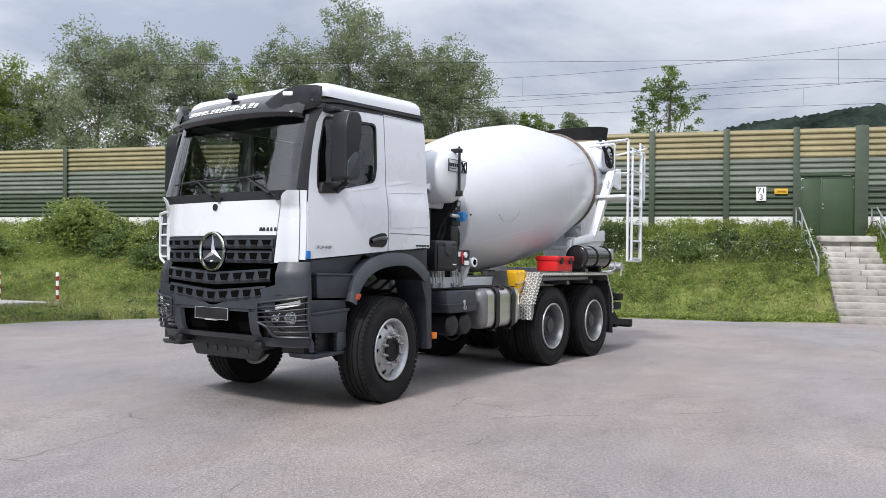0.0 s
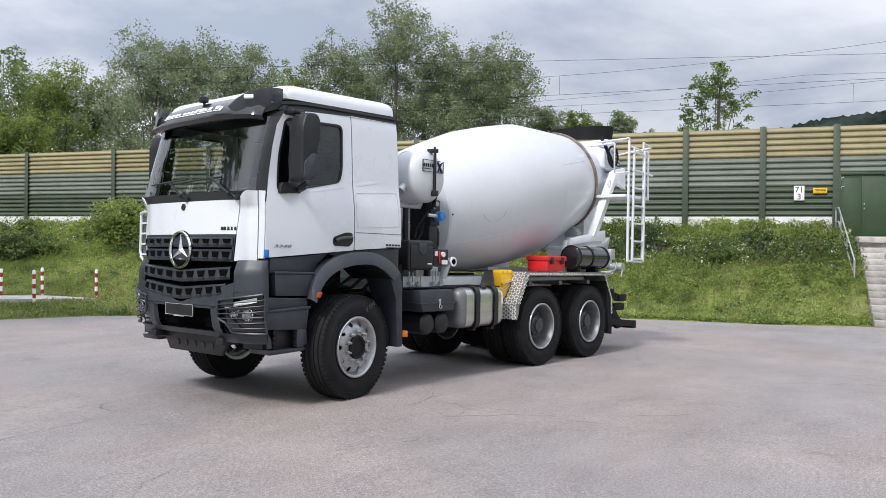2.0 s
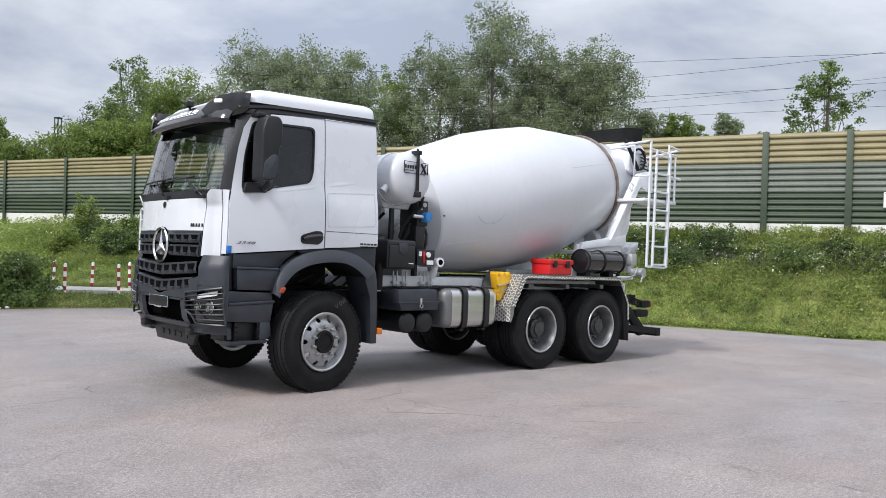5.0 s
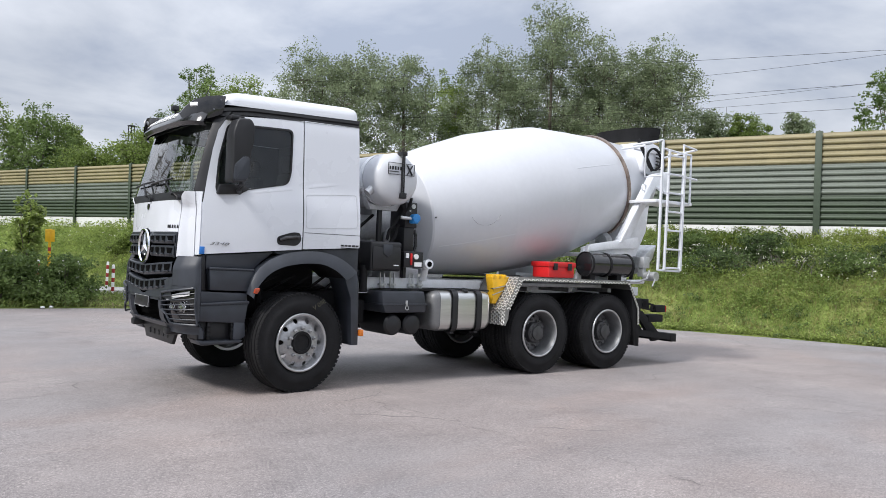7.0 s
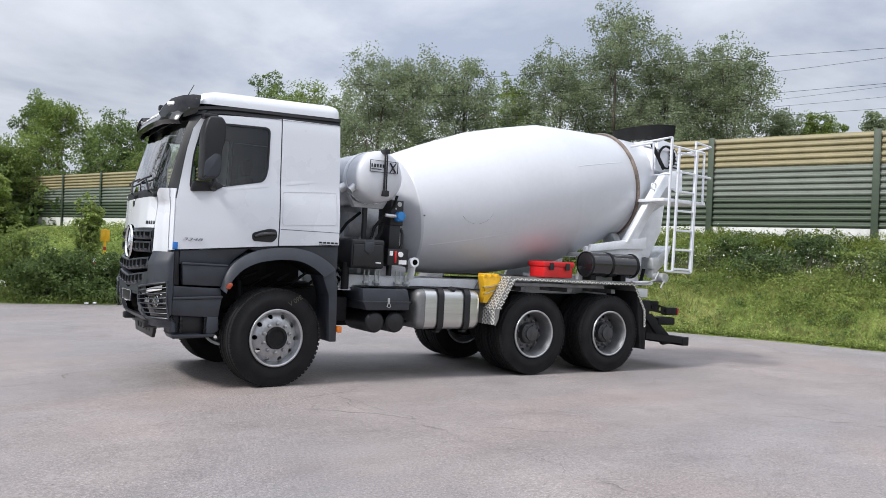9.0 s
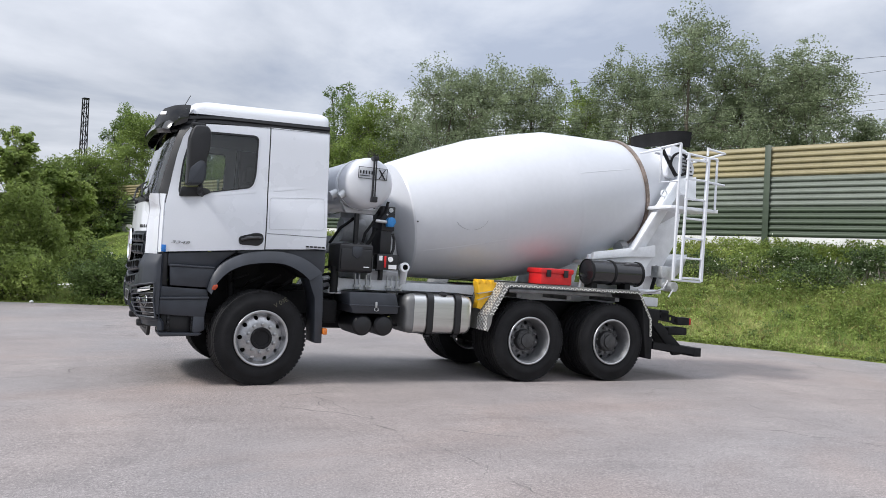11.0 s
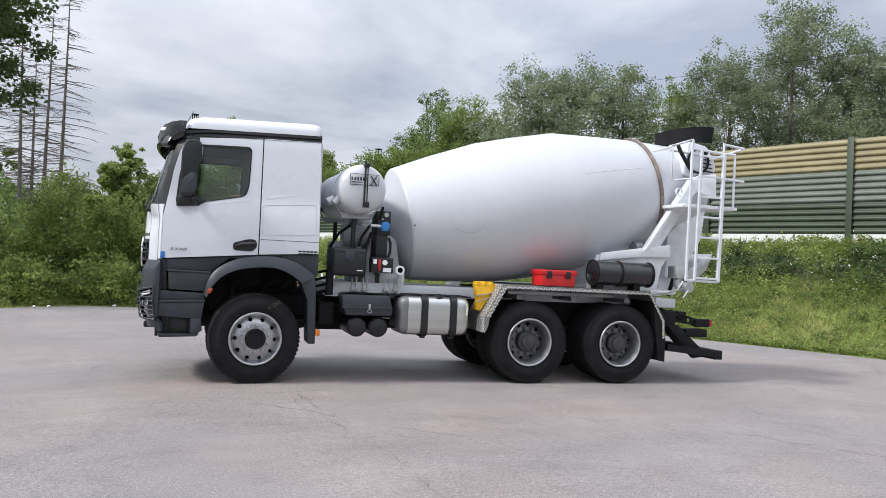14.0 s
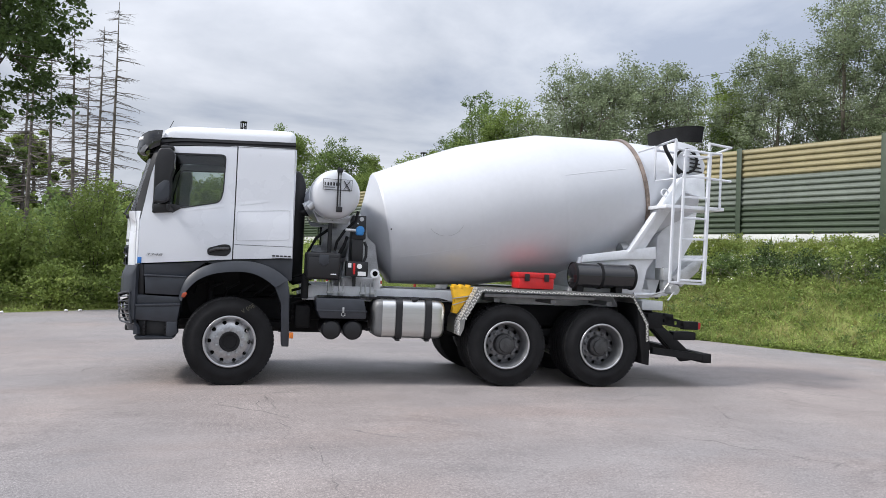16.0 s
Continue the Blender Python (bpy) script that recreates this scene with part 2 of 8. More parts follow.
def ground_material(name, kind):
    m = bpy.data.materials.new(name)
    m.use_nodes = True
    n, l = m.node_tree.nodes, m.node_tree.links
    b = n["Principled BSDF"]
    tc = n.new("ShaderNodeTexCoord")

    def tex(scale, detail=6.0, rough=0.6, sx=1.0, sy=1.0, turn=0.0, distort=0.0):
        mp = n.new("ShaderNodeMapping")
        mp.inputs["Scale"].default_value = (sx, sy, 1)
        mp.inputs["Rotation"].default_value = (0, 0, turn)
        l.new(tc.outputs["Object"], mp.inputs[0])
        q = n.new("ShaderNodeTexNoise")
        q.inputs["Scale"].default_value, q.inputs["Detail"].default_value, q.inputs["Roughness"].default_value = scale, detail, rough
        q.inputs["Distortion"].default_value = distort
        l.new(mp.outputs[0], q.inputs["Vector"])
        return q.outputs[0]

    def ramp_of(v, stops):
        r = n.new("ShaderNodeValToRGB")
        e = r.color_ramp.elements
        e[0].position, e[0].color = stops[0][0], (*stops[0][1], 1)
        e[1].position, e[1].color = stops[-1][0], (*stops[-1][1], 1)
        for p, c in stops[1:-1]:
            e.new(p).color = (*c, 1)
        l.new(v, r.inputs[0])
        return r.outputs[0]

    def mixed(a, c, f, mode="MULTIPLY"):
        x = n.new("ShaderNodeMix")
        x.data_type, x.blend_type = "RGBA", mode
        if isinstance(f, float):
            x.inputs[0].default_value = f
        else:
            l.new(f, x.inputs[0])
        l.new(a, x.inputs[6])
        l.new(c, x.inputs[7])
        return x.outputs[2]

    if kind == "asphalt":
        col = ramp_of(tex(0.35, 8, 0.6), [(0.3, (0.198, 0.186, 0.184)), (0.5, (0.231, 0.217, 0.214)), (0.7, (0.266, 0.25, 0.246))])
        col = mixed(col, ramp_of(tex(0.16, 3, 0.5), [(0.40, (1, 1, 1.03)), (0.62, (1.07, 0.985, 0.955))]), 0.95)
        col = mixed(col, ramp_of(tex(1.7, 7, 0.7, 0.45, 1.0, 0.5), [(0.35, (0.87, 0.87, 0.88)), (0.62, (1.07, 1.07, 1.07))]), 0.75)
        col = mixed(col, ramp_of(tex(170, 2, 0.7), [(0.3, (0.35, 0.35, 0.35)), (0.5, (1, 1, 1)), (0.70, (1.75, 1.75, 1.72))]), 0.55)
        col = mixed(col, ramp_of(tex(38, 4, 0.7), [(0.32, (0.62, 0.62, 0.62)), (0.68, (1.36, 1.36, 1.34))]), 0.62)
        col = mixed(col, ramp_of(tex(75, 1, 0.5), [(0.28, (0.45, 0.45, 0.45)), (0.40, (1, 1, 1)), (0.60, (1, 1, 1)), (0.68, (1.7, 1.68, 1.65))]), 0.6)
        col = mixed(col, ramp_of(tex(0.7, 5, 0.65, distort=1.0), [(0.55, (1, 1, 1)), (0.72, (0.80, 0.80, 0.81))]), 0.8)
        col = mixed(col, ramp_of(tex(0.42, 4, 0.6, 0.6, 1.0, 0.9, 0.6), [(0.52, (1, 1, 1)), (0.68, (1.08, 0.97, 0.91))]), 0.5)
        # hairline cracks where old joints opened
        for cs, lo, seed in ((0.32, 0.52, 0.0), (0.75, 0.60, 7.0)):
            mp = n.new("ShaderNodeMapping")
            mp.inputs["Location"].default_value = (seed, seed, 0)
            l.new(tc.outputs["Object"], mp.inputs[0])
            wob = n.new("ShaderNodeTexNoise")
            wob.inputs["Scale"].default_value, wob.inputs["Detail"].default_value = 2.2, 5
            l.new(mp.outputs[0], wob.inputs["Vector"])
            sc = n.new("ShaderNodeVectorMath")
            sc.operation = "MULTIPLY_ADD"
            sc.inputs[1].default_value = (0.5, 0.5, 0)
            l.new(wob.outputs["Color"], sc.inputs[0])
            l.new(mp.outputs[0], sc.inputs[2])
            vo = n.new("ShaderNodeTexVoronoi")
            vo.feature, vo.voronoi_dimensions = "DISTANCE_TO_EDGE", "2D"
            vo.inputs["Scale"].default_value = cs
            l.new(sc.outputs[0], vo.inputs["Vector"])
            line = ramp_of(vo.outputs["Distance"], [(0.0, (1, 1, 1)), (0.006 * cs / 0.32, (0, 0, 0))])
            where = ramp_of(tex(0.22 + cs * 0.2, 3, 0.6, distort=0.5), [(lo, (0, 0, 0)), (lo + 0.06, (1, 1, 1))])
            both = mixed(line, where, 1.0)
            dark = n.new("ShaderNodeRGB")
            dark.outputs[0].default_value = (0.105, 0.098, 0.095, 1)
            col = mixed(col, dark.outputs[0], both, "MIX")
        l.new(col, b.inputs["Base Color"])
        b.inputs["Roughness"].default_value = 0.82
        bp = n.new("ShaderNodeBump")
        bp.inputs["Strength"].default_value, bp.inputs["Distance"].default_value = 0.35, 0.005
        l.new(tex(150, 3, 0.7), bp.inputs["Height"])
        l.new(bp.outputs[0], b.inputs["Normal"])
    else:
        col = ramp_of(tex(0.5, 8, 0.65), [(0.3, (0.09, 0.135, 0.034)), (0.5, (0.16, 0.21, 0.055)), (0.7, (0.26, 0.265, 0.105))])
        col = mixed(col, ramp_of(tex(14, 6, 0.7), [(0.3, (0.5, 0.5, 0.5)), (0.7, (1.4, 1.4, 1.3))]), 0.8)
        l.new(col, b.inputs["Base Color"])
        b.inputs["Roughness"].default_value = 1.0
        b.inputs["Specular IOR Level"].default_value = 0.1
        bp = n.new("ShaderNodeBump")
        bp.inputs["Strength"].default_value, bp.inputs["Distance"].default_value = 0.8, 0.05
        l.new(tex(18, 5, 0.7), bp.inputs["Height"])
        l.new(bp.outputs[0], b.inputs["Normal"])
    return m


ASPHALT = ground_material("old_asphalt", "asphalt")
TURF = ground_material("grass_turf", "grass")


# ---- building helpers ----
def part(name, bm, mat, parent=None, label="", sharp=32, cast=True):
    """One bmesh as one mesh object under its thing."""
    me = bpy.data.meshes.new(name)
    bmesh.ops.recalc_face_normals(bm, faces=bm.faces)
    bm.to_mesh(me)
    bm.free()
    me.materials.append(mat)
    me.shade_smooth()
    me.set_sharp_from_angle(angle=radians(sharp))
    ob = new(name, me)
    if parent:
        ob.parent = parent
    if label:
        ob["label"] = label
    ob.visible_shadow = cast
    return ob


def pieces(name, bm, mat, parent, label="", sharp=32):
    """Every connected piece of a bmesh as a part of its own."""
    left = set(bm.verts)
    bm.verts.index_update()
    while left:
        seed = left.pop()
        group, todo = [seed], [seed]
        while todo:
            v = todo.pop()
            for e in v.link_edges:
                o = e.other_vert(v)
                if o in left:
                    left.remove(o)
                    group.append(o)
                    todo.append(o)
        group.sort(key=lambda v: v.index)
        one = bmesh.new()
        new_of = {v: one.verts.new(v.co) for v in group}
        for f in {f for v in group for f in v.link_faces}:
            one.faces.new([new_of[v] for v in f.verts])
        part(name, one, mat, parent, label, sharp)
    bm.free()


def box(bm, x0, x1, y0, y1, z0, z1, b=0.0, seg=2):
    r = bmesh.ops.create_cube(bm, size=1, matrix=Matrix.Translation(((x0 + x1) / 2, (y0 + y1) / 2, (z0 + z1) / 2)) @ Matrix.Diagonal((abs(x1 - x0), abs(y1 - y0), abs(z1 - z0), 1)))
    if b:
        es = list({e for v in r["verts"] for e in v.link_edges})
        bmesh.ops.bevel(bm, geom=es, offset=b, segments=seg, affect="EDGES", profile=0.5)
    return bm


def prism(bm, pts, lo, hi, axis="y", b=0.0, seg=2):
    """A polygon of (x, z) drawn out along y; for axis x of (y, z), for z of (x, y)."""
    put = {"y": lambda p, h: (p[0], h, p[1]), "x": lambda p, h: (h, p[0], p[1]), "z": lambda p, h: (p[0], p[1], h)}[axis]
    a = [bm.verts.new(put(p, lo)) for p in pts]
    c = [bm.verts.new(put(p, hi)) for p in pts]
    k = len(pts)
    fs = [bm.faces.new(a), bm.faces.new(c[::-1])] + [bm.faces.new((a[i], c[i], c[(i + 1) % k], a[(i + 1) % k])) for i in range(k)]
    if b:
        bmesh.ops.recalc_face_normals(bm, faces=fs)
        bmesh.ops.bevel(bm, geom=list({e for f in fs for e in f.edges}), offset=b, segments=seg, affect="EDGES", profile=0.5)
    return bm


def cyl(bm, p, q, r, n=16, r2=None):
    p, q = Vector(p), Vector(q)
    d = q - p
    m = Matrix.Translation((p + q) / 2) @ d.to_track_quat("Z", "Y").to_matrix().to_4x4()
    bmesh.ops.create_cone(bm, cap_ends=True, cap_tris=False, segments=n, radius1=r, radius2=r if r2 is None else r2, depth=d.length, matrix=m)
    return bm


def lathe(bm, prof, origin=(0, 0, 0), axis=(0, 1, 0), n=48, closed=False):
    """A profile of (along, radius) turned round an axis."""
    o, q = Vector(origin), Vector(axis).to_track_quat("Z", "Y")
    rings = []
    for s, r in prof:
        rings.append([bm.verts.new(o + q @ Vector((max(r, 1e-4) * math.cos(6.283185 * i / n), max(r, 1e-4) * math.sin(6.283185 * i / n), s))) for i in range(n)])
    pairs = list(zip(rings, rings[1:])) + ([(rings[-1], rings[0])] if closed else [])
    for a, c in pairs:
        for i in range(n):
            bm.faces.new((a[i], a[(i + 1) % n], c[(i + 1) % n], c[i]))
    if not closed:
        for g in (rings[0], rings[-1]):
            bm.faces.new(g)
    return bm


def tube(bm, pts, r, n=8):
    pts = [Vector(p) for p in pts]
    rings = []
    for i, p in enumerate(pts):
        d = (pts[min(i + 1, len(pts) - 1)] - pts[max(i - 1, 0)]).normalized()
        q = d.to_track_quat("Z", "Y")
        rr = r[i] if isinstance(r, (list, tuple)) else r
        rings.append([bm.verts.new(p + q @ Vector((rr * math.cos(6.283185 * k / n), rr * math.sin(6.283185 * k / n), 0))) for k in range(n)])
    for a, c in zip(rings, rings[1:]):
        k0 = min(range(n), key=lambda k: (c[k].co - a[0].co).length)
        for k in range(n):
            bm.faces.new((a[k], a[(k + 1) % n], c[(k + 1 + k0) % n], c[(k + k0) % n]))
    bm.faces.new(rings[0])
    bm.faces.new(rings[-1][::-1])
    return bm


def bar(bm, p, q, w, h, up_axis=(0, 0, 1), b=0.0):
    """A square bar from p to q."""
    p, q = Vector(p), Vector(q)
    d = (q - p)
    z = d.normalized()
    x = z.cross(Vector(up_axis))
    x = x.normalized() if x.length > 1e-4 else Vector((1, 0, 0))
    y = z.cross(x)
    m = Matrix((x, y, z)).transposed().to_4x4()
    r = bmesh.ops.create_cube(bm, size=1, matrix=Matrix.Translation((p + q) / 2) @ m @ Matrix.Diagonal((w, h, d.length, 1)))
    if b:
        bmesh.ops.bevel(bm, geom=list({e for v in r["verts"] for e in v.link_edges}), offset=b, segments=1, affect="EDGES")
    return bm


def rounded(pts, r, n=5):
    """The polygon with its corners rounded."""
    out, k = [], len(pts)
    for i in range(k):
        p, a, c = Vector(pts[i]), Vector(pts[i - 1]), Vector(pts[(i + 1) % k])
        u, v = (a - p), (c - p)
        rr = min(r, u.length * 0.45, v.length * 0.45)
        u, v = p + u.normalized() * rr, p + v.normalized() * rr
        for j in range(n + 1):
            t = j / n
            out.append(tuple((1 - t) ** 2 * u + 2 * t * (1 - t) * p + t * t * v))
    return out


def sheet(bm, rows, close=False):
    """Quads between rows of points."""
    vs = [[bm.verts.new(p) for p in row] for row in rows]
    for a, c in zip(vs, vs[1:]):
        for i in range(len(a) - (0 if close else 1)):
            j = (i + 1) % len(a)
            bm.faces.new((a[i], a[j], c[j], c[i]))
    return vs


def smooth01(v):
    v = max(0.0, min(1.0, v))
    return v * v * (3 - 2 * v)


def lerp_table(v, table):
    return float(np.interp(v, [a for a, _ in table], [c for _, c in table]))


def leaves(name, pts, size, mat, parent=None, spread=0.35, flat=0.0, seed=1, label="", blades=False, aspect=0.7):
    """Many small leaf quads at the given points, in one mesh."""
    rg = np.random.default_rng(seed)
    p = np.asarray(pts, float)
    k = len(p)
    sz = np.asarray(size, float) * rg.uniform(0.6, 1.35, k)
    if blades:
        u = np.stack([rg.normal(0, spread, k), rg.normal(0, spread, k), np.ones(k)], 1)
        u /= np.linalg.norm(u, axis=1)[:, None]
        a = rg.uniform(0, 6.283, k)
        v = np.stack([np.cos(a), np.sin(a), np.zeros(k)], 1)
        w = (sz * aspect)[:, None]
        h = sz[:, None]
        bend = np.stack([rg.normal(0, 0.25, k), rg.normal(0, 0.25, k), np.zeros(k)], 1) * h
        vs = np.stack([p - v * w / 2, p + v * w / 2, p + u * h * 0.6 + v * w * 0.35, p + u * h + bend, p + u * h * 0.6 - v * w * 0.35], 1).reshape(-1, 3)
        idx = np.arange(k)[:, None] * 5
        me = bpy.data.meshes.new(name)
        me.from_pydata(vs.tolist(), [], np.concatenate([idx + 0, idx + 1, idx + 2, idx + 3, idx + 4], 1).tolist())
    else:
        c = rg.normal(0, 1, (k, 3)) * [1, 1, 1 - flat] + [0, 0, 0.9 + flat]   # leaves turn their faces to the light
        c /= np.linalg.norm(c, axis=1)[:, None]
        u = np.cross(c, rg.normal(0, 1, (k, 3)))
        u /= np.linalg.norm(u, axis=1)[:, None] + 1e-9
        v = np.cross(c, u)
        h, w = sz[:, None], (sz * aspect)[:, None]
        vs = np.stack([p - u * h / 2, p + v * w / 2 + c * h * 0.12, p + u * h / 2, p - v * w / 2 + c * h * 0.12], 1).reshape(-1, 3)
        idx = np.arange(k)[:, None] * 4
        me = bpy.data.meshes.new(name)
        me.from_pydata(vs.tolist(), [], np.concatenate([idx, idx + 1, idx + 2, idx + 3], 1).tolist())
    me.materials.append(mat)
    ob = new(name, me)
    if parent:
        ob.parent = parent
    if label:
        ob["label"] = label
    return ob


def writing(name, text, size, m, mat, parent, shear=0.0):
    """Raised lettering in the built-in font, as a mesh."""
    cu = bpy.data.curves.new(name, "FONT")
    cu.body, cu.size, cu.extrude, cu.align_x, cu.align_y, cu.shear = text, size, 0.002, "CENTER", "CENTER", shear
    tmp = bpy.data.objects.new(name, cu)
    me = bpy.data.meshes.new_from_object(tmp)
    bpy.data.objects.remove(tmp)
    me.materials.append(mat)
    ob = new(name, me)
    ob.matrix_basis = m
    ob.parent = parent
    return ob


# ---- ground ----
NX, NY, WALL_D = 0.937, 0.3494, 20.28   # barrier: normal and distance


def along_wall(s, d=0.0):
    """The point s metres along the barrier, d metres behind its face."""
    return (NX * (WALL_D + d) - NY * s, NY * (WALL_D + d) + NX * s)


EDGE = [(-60, 11.0), (-20, 11.2), (-9, 11.4), (-6.2, 12.1), (-3.9, 13.2), (-2.5, 12.6), (-0.9, 11.9), (1.5, 11.6), (3.2, 11.4), (5.3, 10.5), (8.6, 9.2), (11.6, 6.6), (12.5, 5.0), (13.8, 3.0), (14.6, 1.2), (15.3, -0.9), (16.7, -2.6), (17.6, -4.1), (19, -8), (22, -20), (24, -60)]


def level(x, y):
    """The height of the yard."""
    return max(-0.017 * max(x, 0) - 0.008 * max(x - 8, 0) - 0.012 * max(-x - 1, 0) - 0.010 * min(max(y + 4, 0), 16), -0.5)


def off_yard(x, y):
    """Distance from the edge of the asphalt, negative on the yard."""
    best, side = 1e9, 1
    for (ax, ay), (bx, by) in zip(EDGE, EDGE[1:]):
        dx, dy = bx - ax, by - ay
        t = max(0, min(1, ((x - ax) * dx + (y - ay) * dy) / (dx * dx + dy * dy)))
        px, py = ax + t * dx - x, ay + t * dy - y
        d = math.hypot(px, py)
        if d < best:
            best, side = d, (1 if dx * (y - ay) - dy * (x - ax) > 0 else -1)
    return best * side


def land(x, y):
    """The height of the grass: a verge, a bank up to the barrier, a far plain."""
    e = off_yard(x, y)
    if e < 0:
        return level(x, y) - 0.06
    n = x * NX + y * NY
    h = level(x, y)
    s, d = -NY * x + NX * y, WALL_D - n
    if -11.5 < s < -8.98 and -0.3 < d < 5.6 and (s > -10.7 or d > 3.3):
        return min(2.05, 2.05 - 0.172 * (d - 0.75) / 0.325) - 0.42 if d < 5.2 else h - 0.15
    bank = smooth01((n - 12.0) / 9.5) * 0.45 + 0.55 * max(0, min(1, (n - 12.4) / 7.2))
    top = 2.2 - h
    lump = 0.07 * noise.noise(Vector((x * 0.5, y * 0.5, 0))) + 0.04 * noise.noise(Vector((x * 1.7, y * 1.7, 4)))
    return h + bank * top * smooth01(e / 2.2 + 0.1) + lump * smooth01(e / 1.2)


def spaced(lo, hi, fine_lo, fine_hi, step, grow=1.35):
    out = list(np.arange(fine_lo, fine_hi + 1e-6, step))
    s, v = step, fine_hi
    while v < hi:
        s *= grow
        v += s
        out.append(min(v, hi))
    s, v = step, fine_lo
    while v > lo:
        s *= grow
        v -= s
        out.insert(0, max(v, lo))
    return out


bm = bmesh.new()
gx, gy = spaced(-1500, 1500, -14, 26, 0.45), spaced(-1500, 1500, -8, 46, 0.45)
sheet(bm, [[(x, y, land(x, y)) for x in gx] for y in gy])
tagged(part("ground", bm, TURF, sharp=80), "grass verge and bank rising to the barrier", "ground", kind="structure")

# the yard: a slab of old asphalt with a ragged edge
bm = bmesh.new()
ring = []
for (ax, ay), (bx, by) in zip(EDGE, EDGE[1:]):
    steps = max(1, int(math.hypot(bx - ax, by - ay) / 0.5)) if max(abs(ax), abs(ay)) < 30 else 4
    for i in range(steps):
        t = i / steps
        x, y = ax + (bx - ax) * t, ay + (by - ay) * t
        w = 0.10 * noise.noise(Vector((x * 1.3, y * 1.3, 9)))
        ring.append((x + w, y + w))
ring = [p for p in ring if -30 < p[0]]
cols = []
for x, y in ring:
    col = []
    for k in range(41):
        t = (k / 40) ** 1.0
        cx, cy = -14 + (ring.index((x, y)) / len(ring)) * 30, -45
        px, py = x + (cx - x) * t, y + (cy - y) * t
        col.append((px, py, level(px, py) - (0.0 if k else 0.004)))
    cols.append(col)
sheet(bm, cols)
sheet(bm, [[c[0] for c in cols], [(c[0][0], c[0][1], c[0][2] - 0.14) for c in cols]])
bmesh.ops.remove_doubles(bm, verts=bm.verts, dist=0.002)
yard = tagged(part("yard", bm, ASPHALT, sharp=80), "old weathered grey asphalt yard with cracks", "asphalt", kind="structure")

# open cracks in the asphalt
CRACKS = [[(0.49, -1.95), (0.65, -3.15), (0.68, -4.2), (0.89, -4.72), (0.96, -5.26), (0.97, -5.86), (1.2, -6.6)], [(-0.72, -3.35), (-0.32, -3.11), (0.23, -1.96), (0.84, -1.54), (1.44, -1.21)],
          [(5.32, -2.5), (5.13, -3.39), (5.08, -3.76), (5.45, -4.01)], [(-5.2, -0.3), (-3.13, 0.63), (-2.62, 1.04), (-2.02, 1.3), (-1.37, 1.1), (-0.42, 0.94)], [(0.31, -2.51), (-0.63, -2.85), (-0.99, -2.95), (-1.6, -2.7)],
          [(-3.6, -2.6), (-2.89, -2.17), (-2.64, -2.03)], [(1.05, -1.29), (0.5, -2.03), (0.42, -2.43), (0.37, -2.84)], [(0.67, -4.24), (0.79, -4.56), (1.25, -4.75), (0.8, -5.38)]]
CRACK = material("crack_dirt", (0.125, 0.117, 0.115), 0.95, var=0.3, scale=6, fine=60)
for ci, line in enumerate(CRACKS):
    bm = bmesh.new()
    pts = []
    for (ax, ay), (bx, by) in zip(line, line[1:]):
        k = max(2, int(math.hypot(bx - ax, by - ay) / 0.05))
        pts += [(ax + (bx - ax) * i / k, ay + (by - ay) * i / k) for i in range(k)]
    rows = []
    for i, (x, y) in enumerate(pts):
        wob = Vector((noise.noise(Vector((x * 3, y * 3, ci))), noise.noise(Vector((x * 3, y * 3, ci + 40))), 0)) * 0.09 + Vector((noise.noise(Vector((x * 14, y * 14, ci))), noise.noise(Vector((x * 14, y * 14, ci + 40))), 0)) * 0.035
        w = max(0.0007, 0.0014 + 0.0042 * noise.noise(Vector((x * 3.5, y * 3.5, 70 + ci))))
        tx, ty = (pts[min(i + 1, len(pts) - 1)][0] - pts[max(i - 1, 0)][0], pts[min(i + 1, len(pts) - 1)][1] - pts[max(i - 1, 0)][1])
        q = math.hypot(tx, ty) or 1
        px, py = x + wob.x, y + wob.y
        w *= 1.8 if ci == 0 else 1.0
        rows.append([(px - ty / q * w, py + tx / q * w, level(px, py) + 0.003), (px + ty / q * w, py - tx / q * w, level(px, py) + 0.003)])
    sheet(bm, rows)
    part("crack", bm, CRACK, yard)


# ---- the mixer truck ----
truck = tagged(new("mixer_truck"), "white three-axle concrete mixer truck with dark grey bumper, parked on asphalt", "truck")
truck.matrix_basis = pose(0, 0, -0.036, -0.5, 1.0, 0)


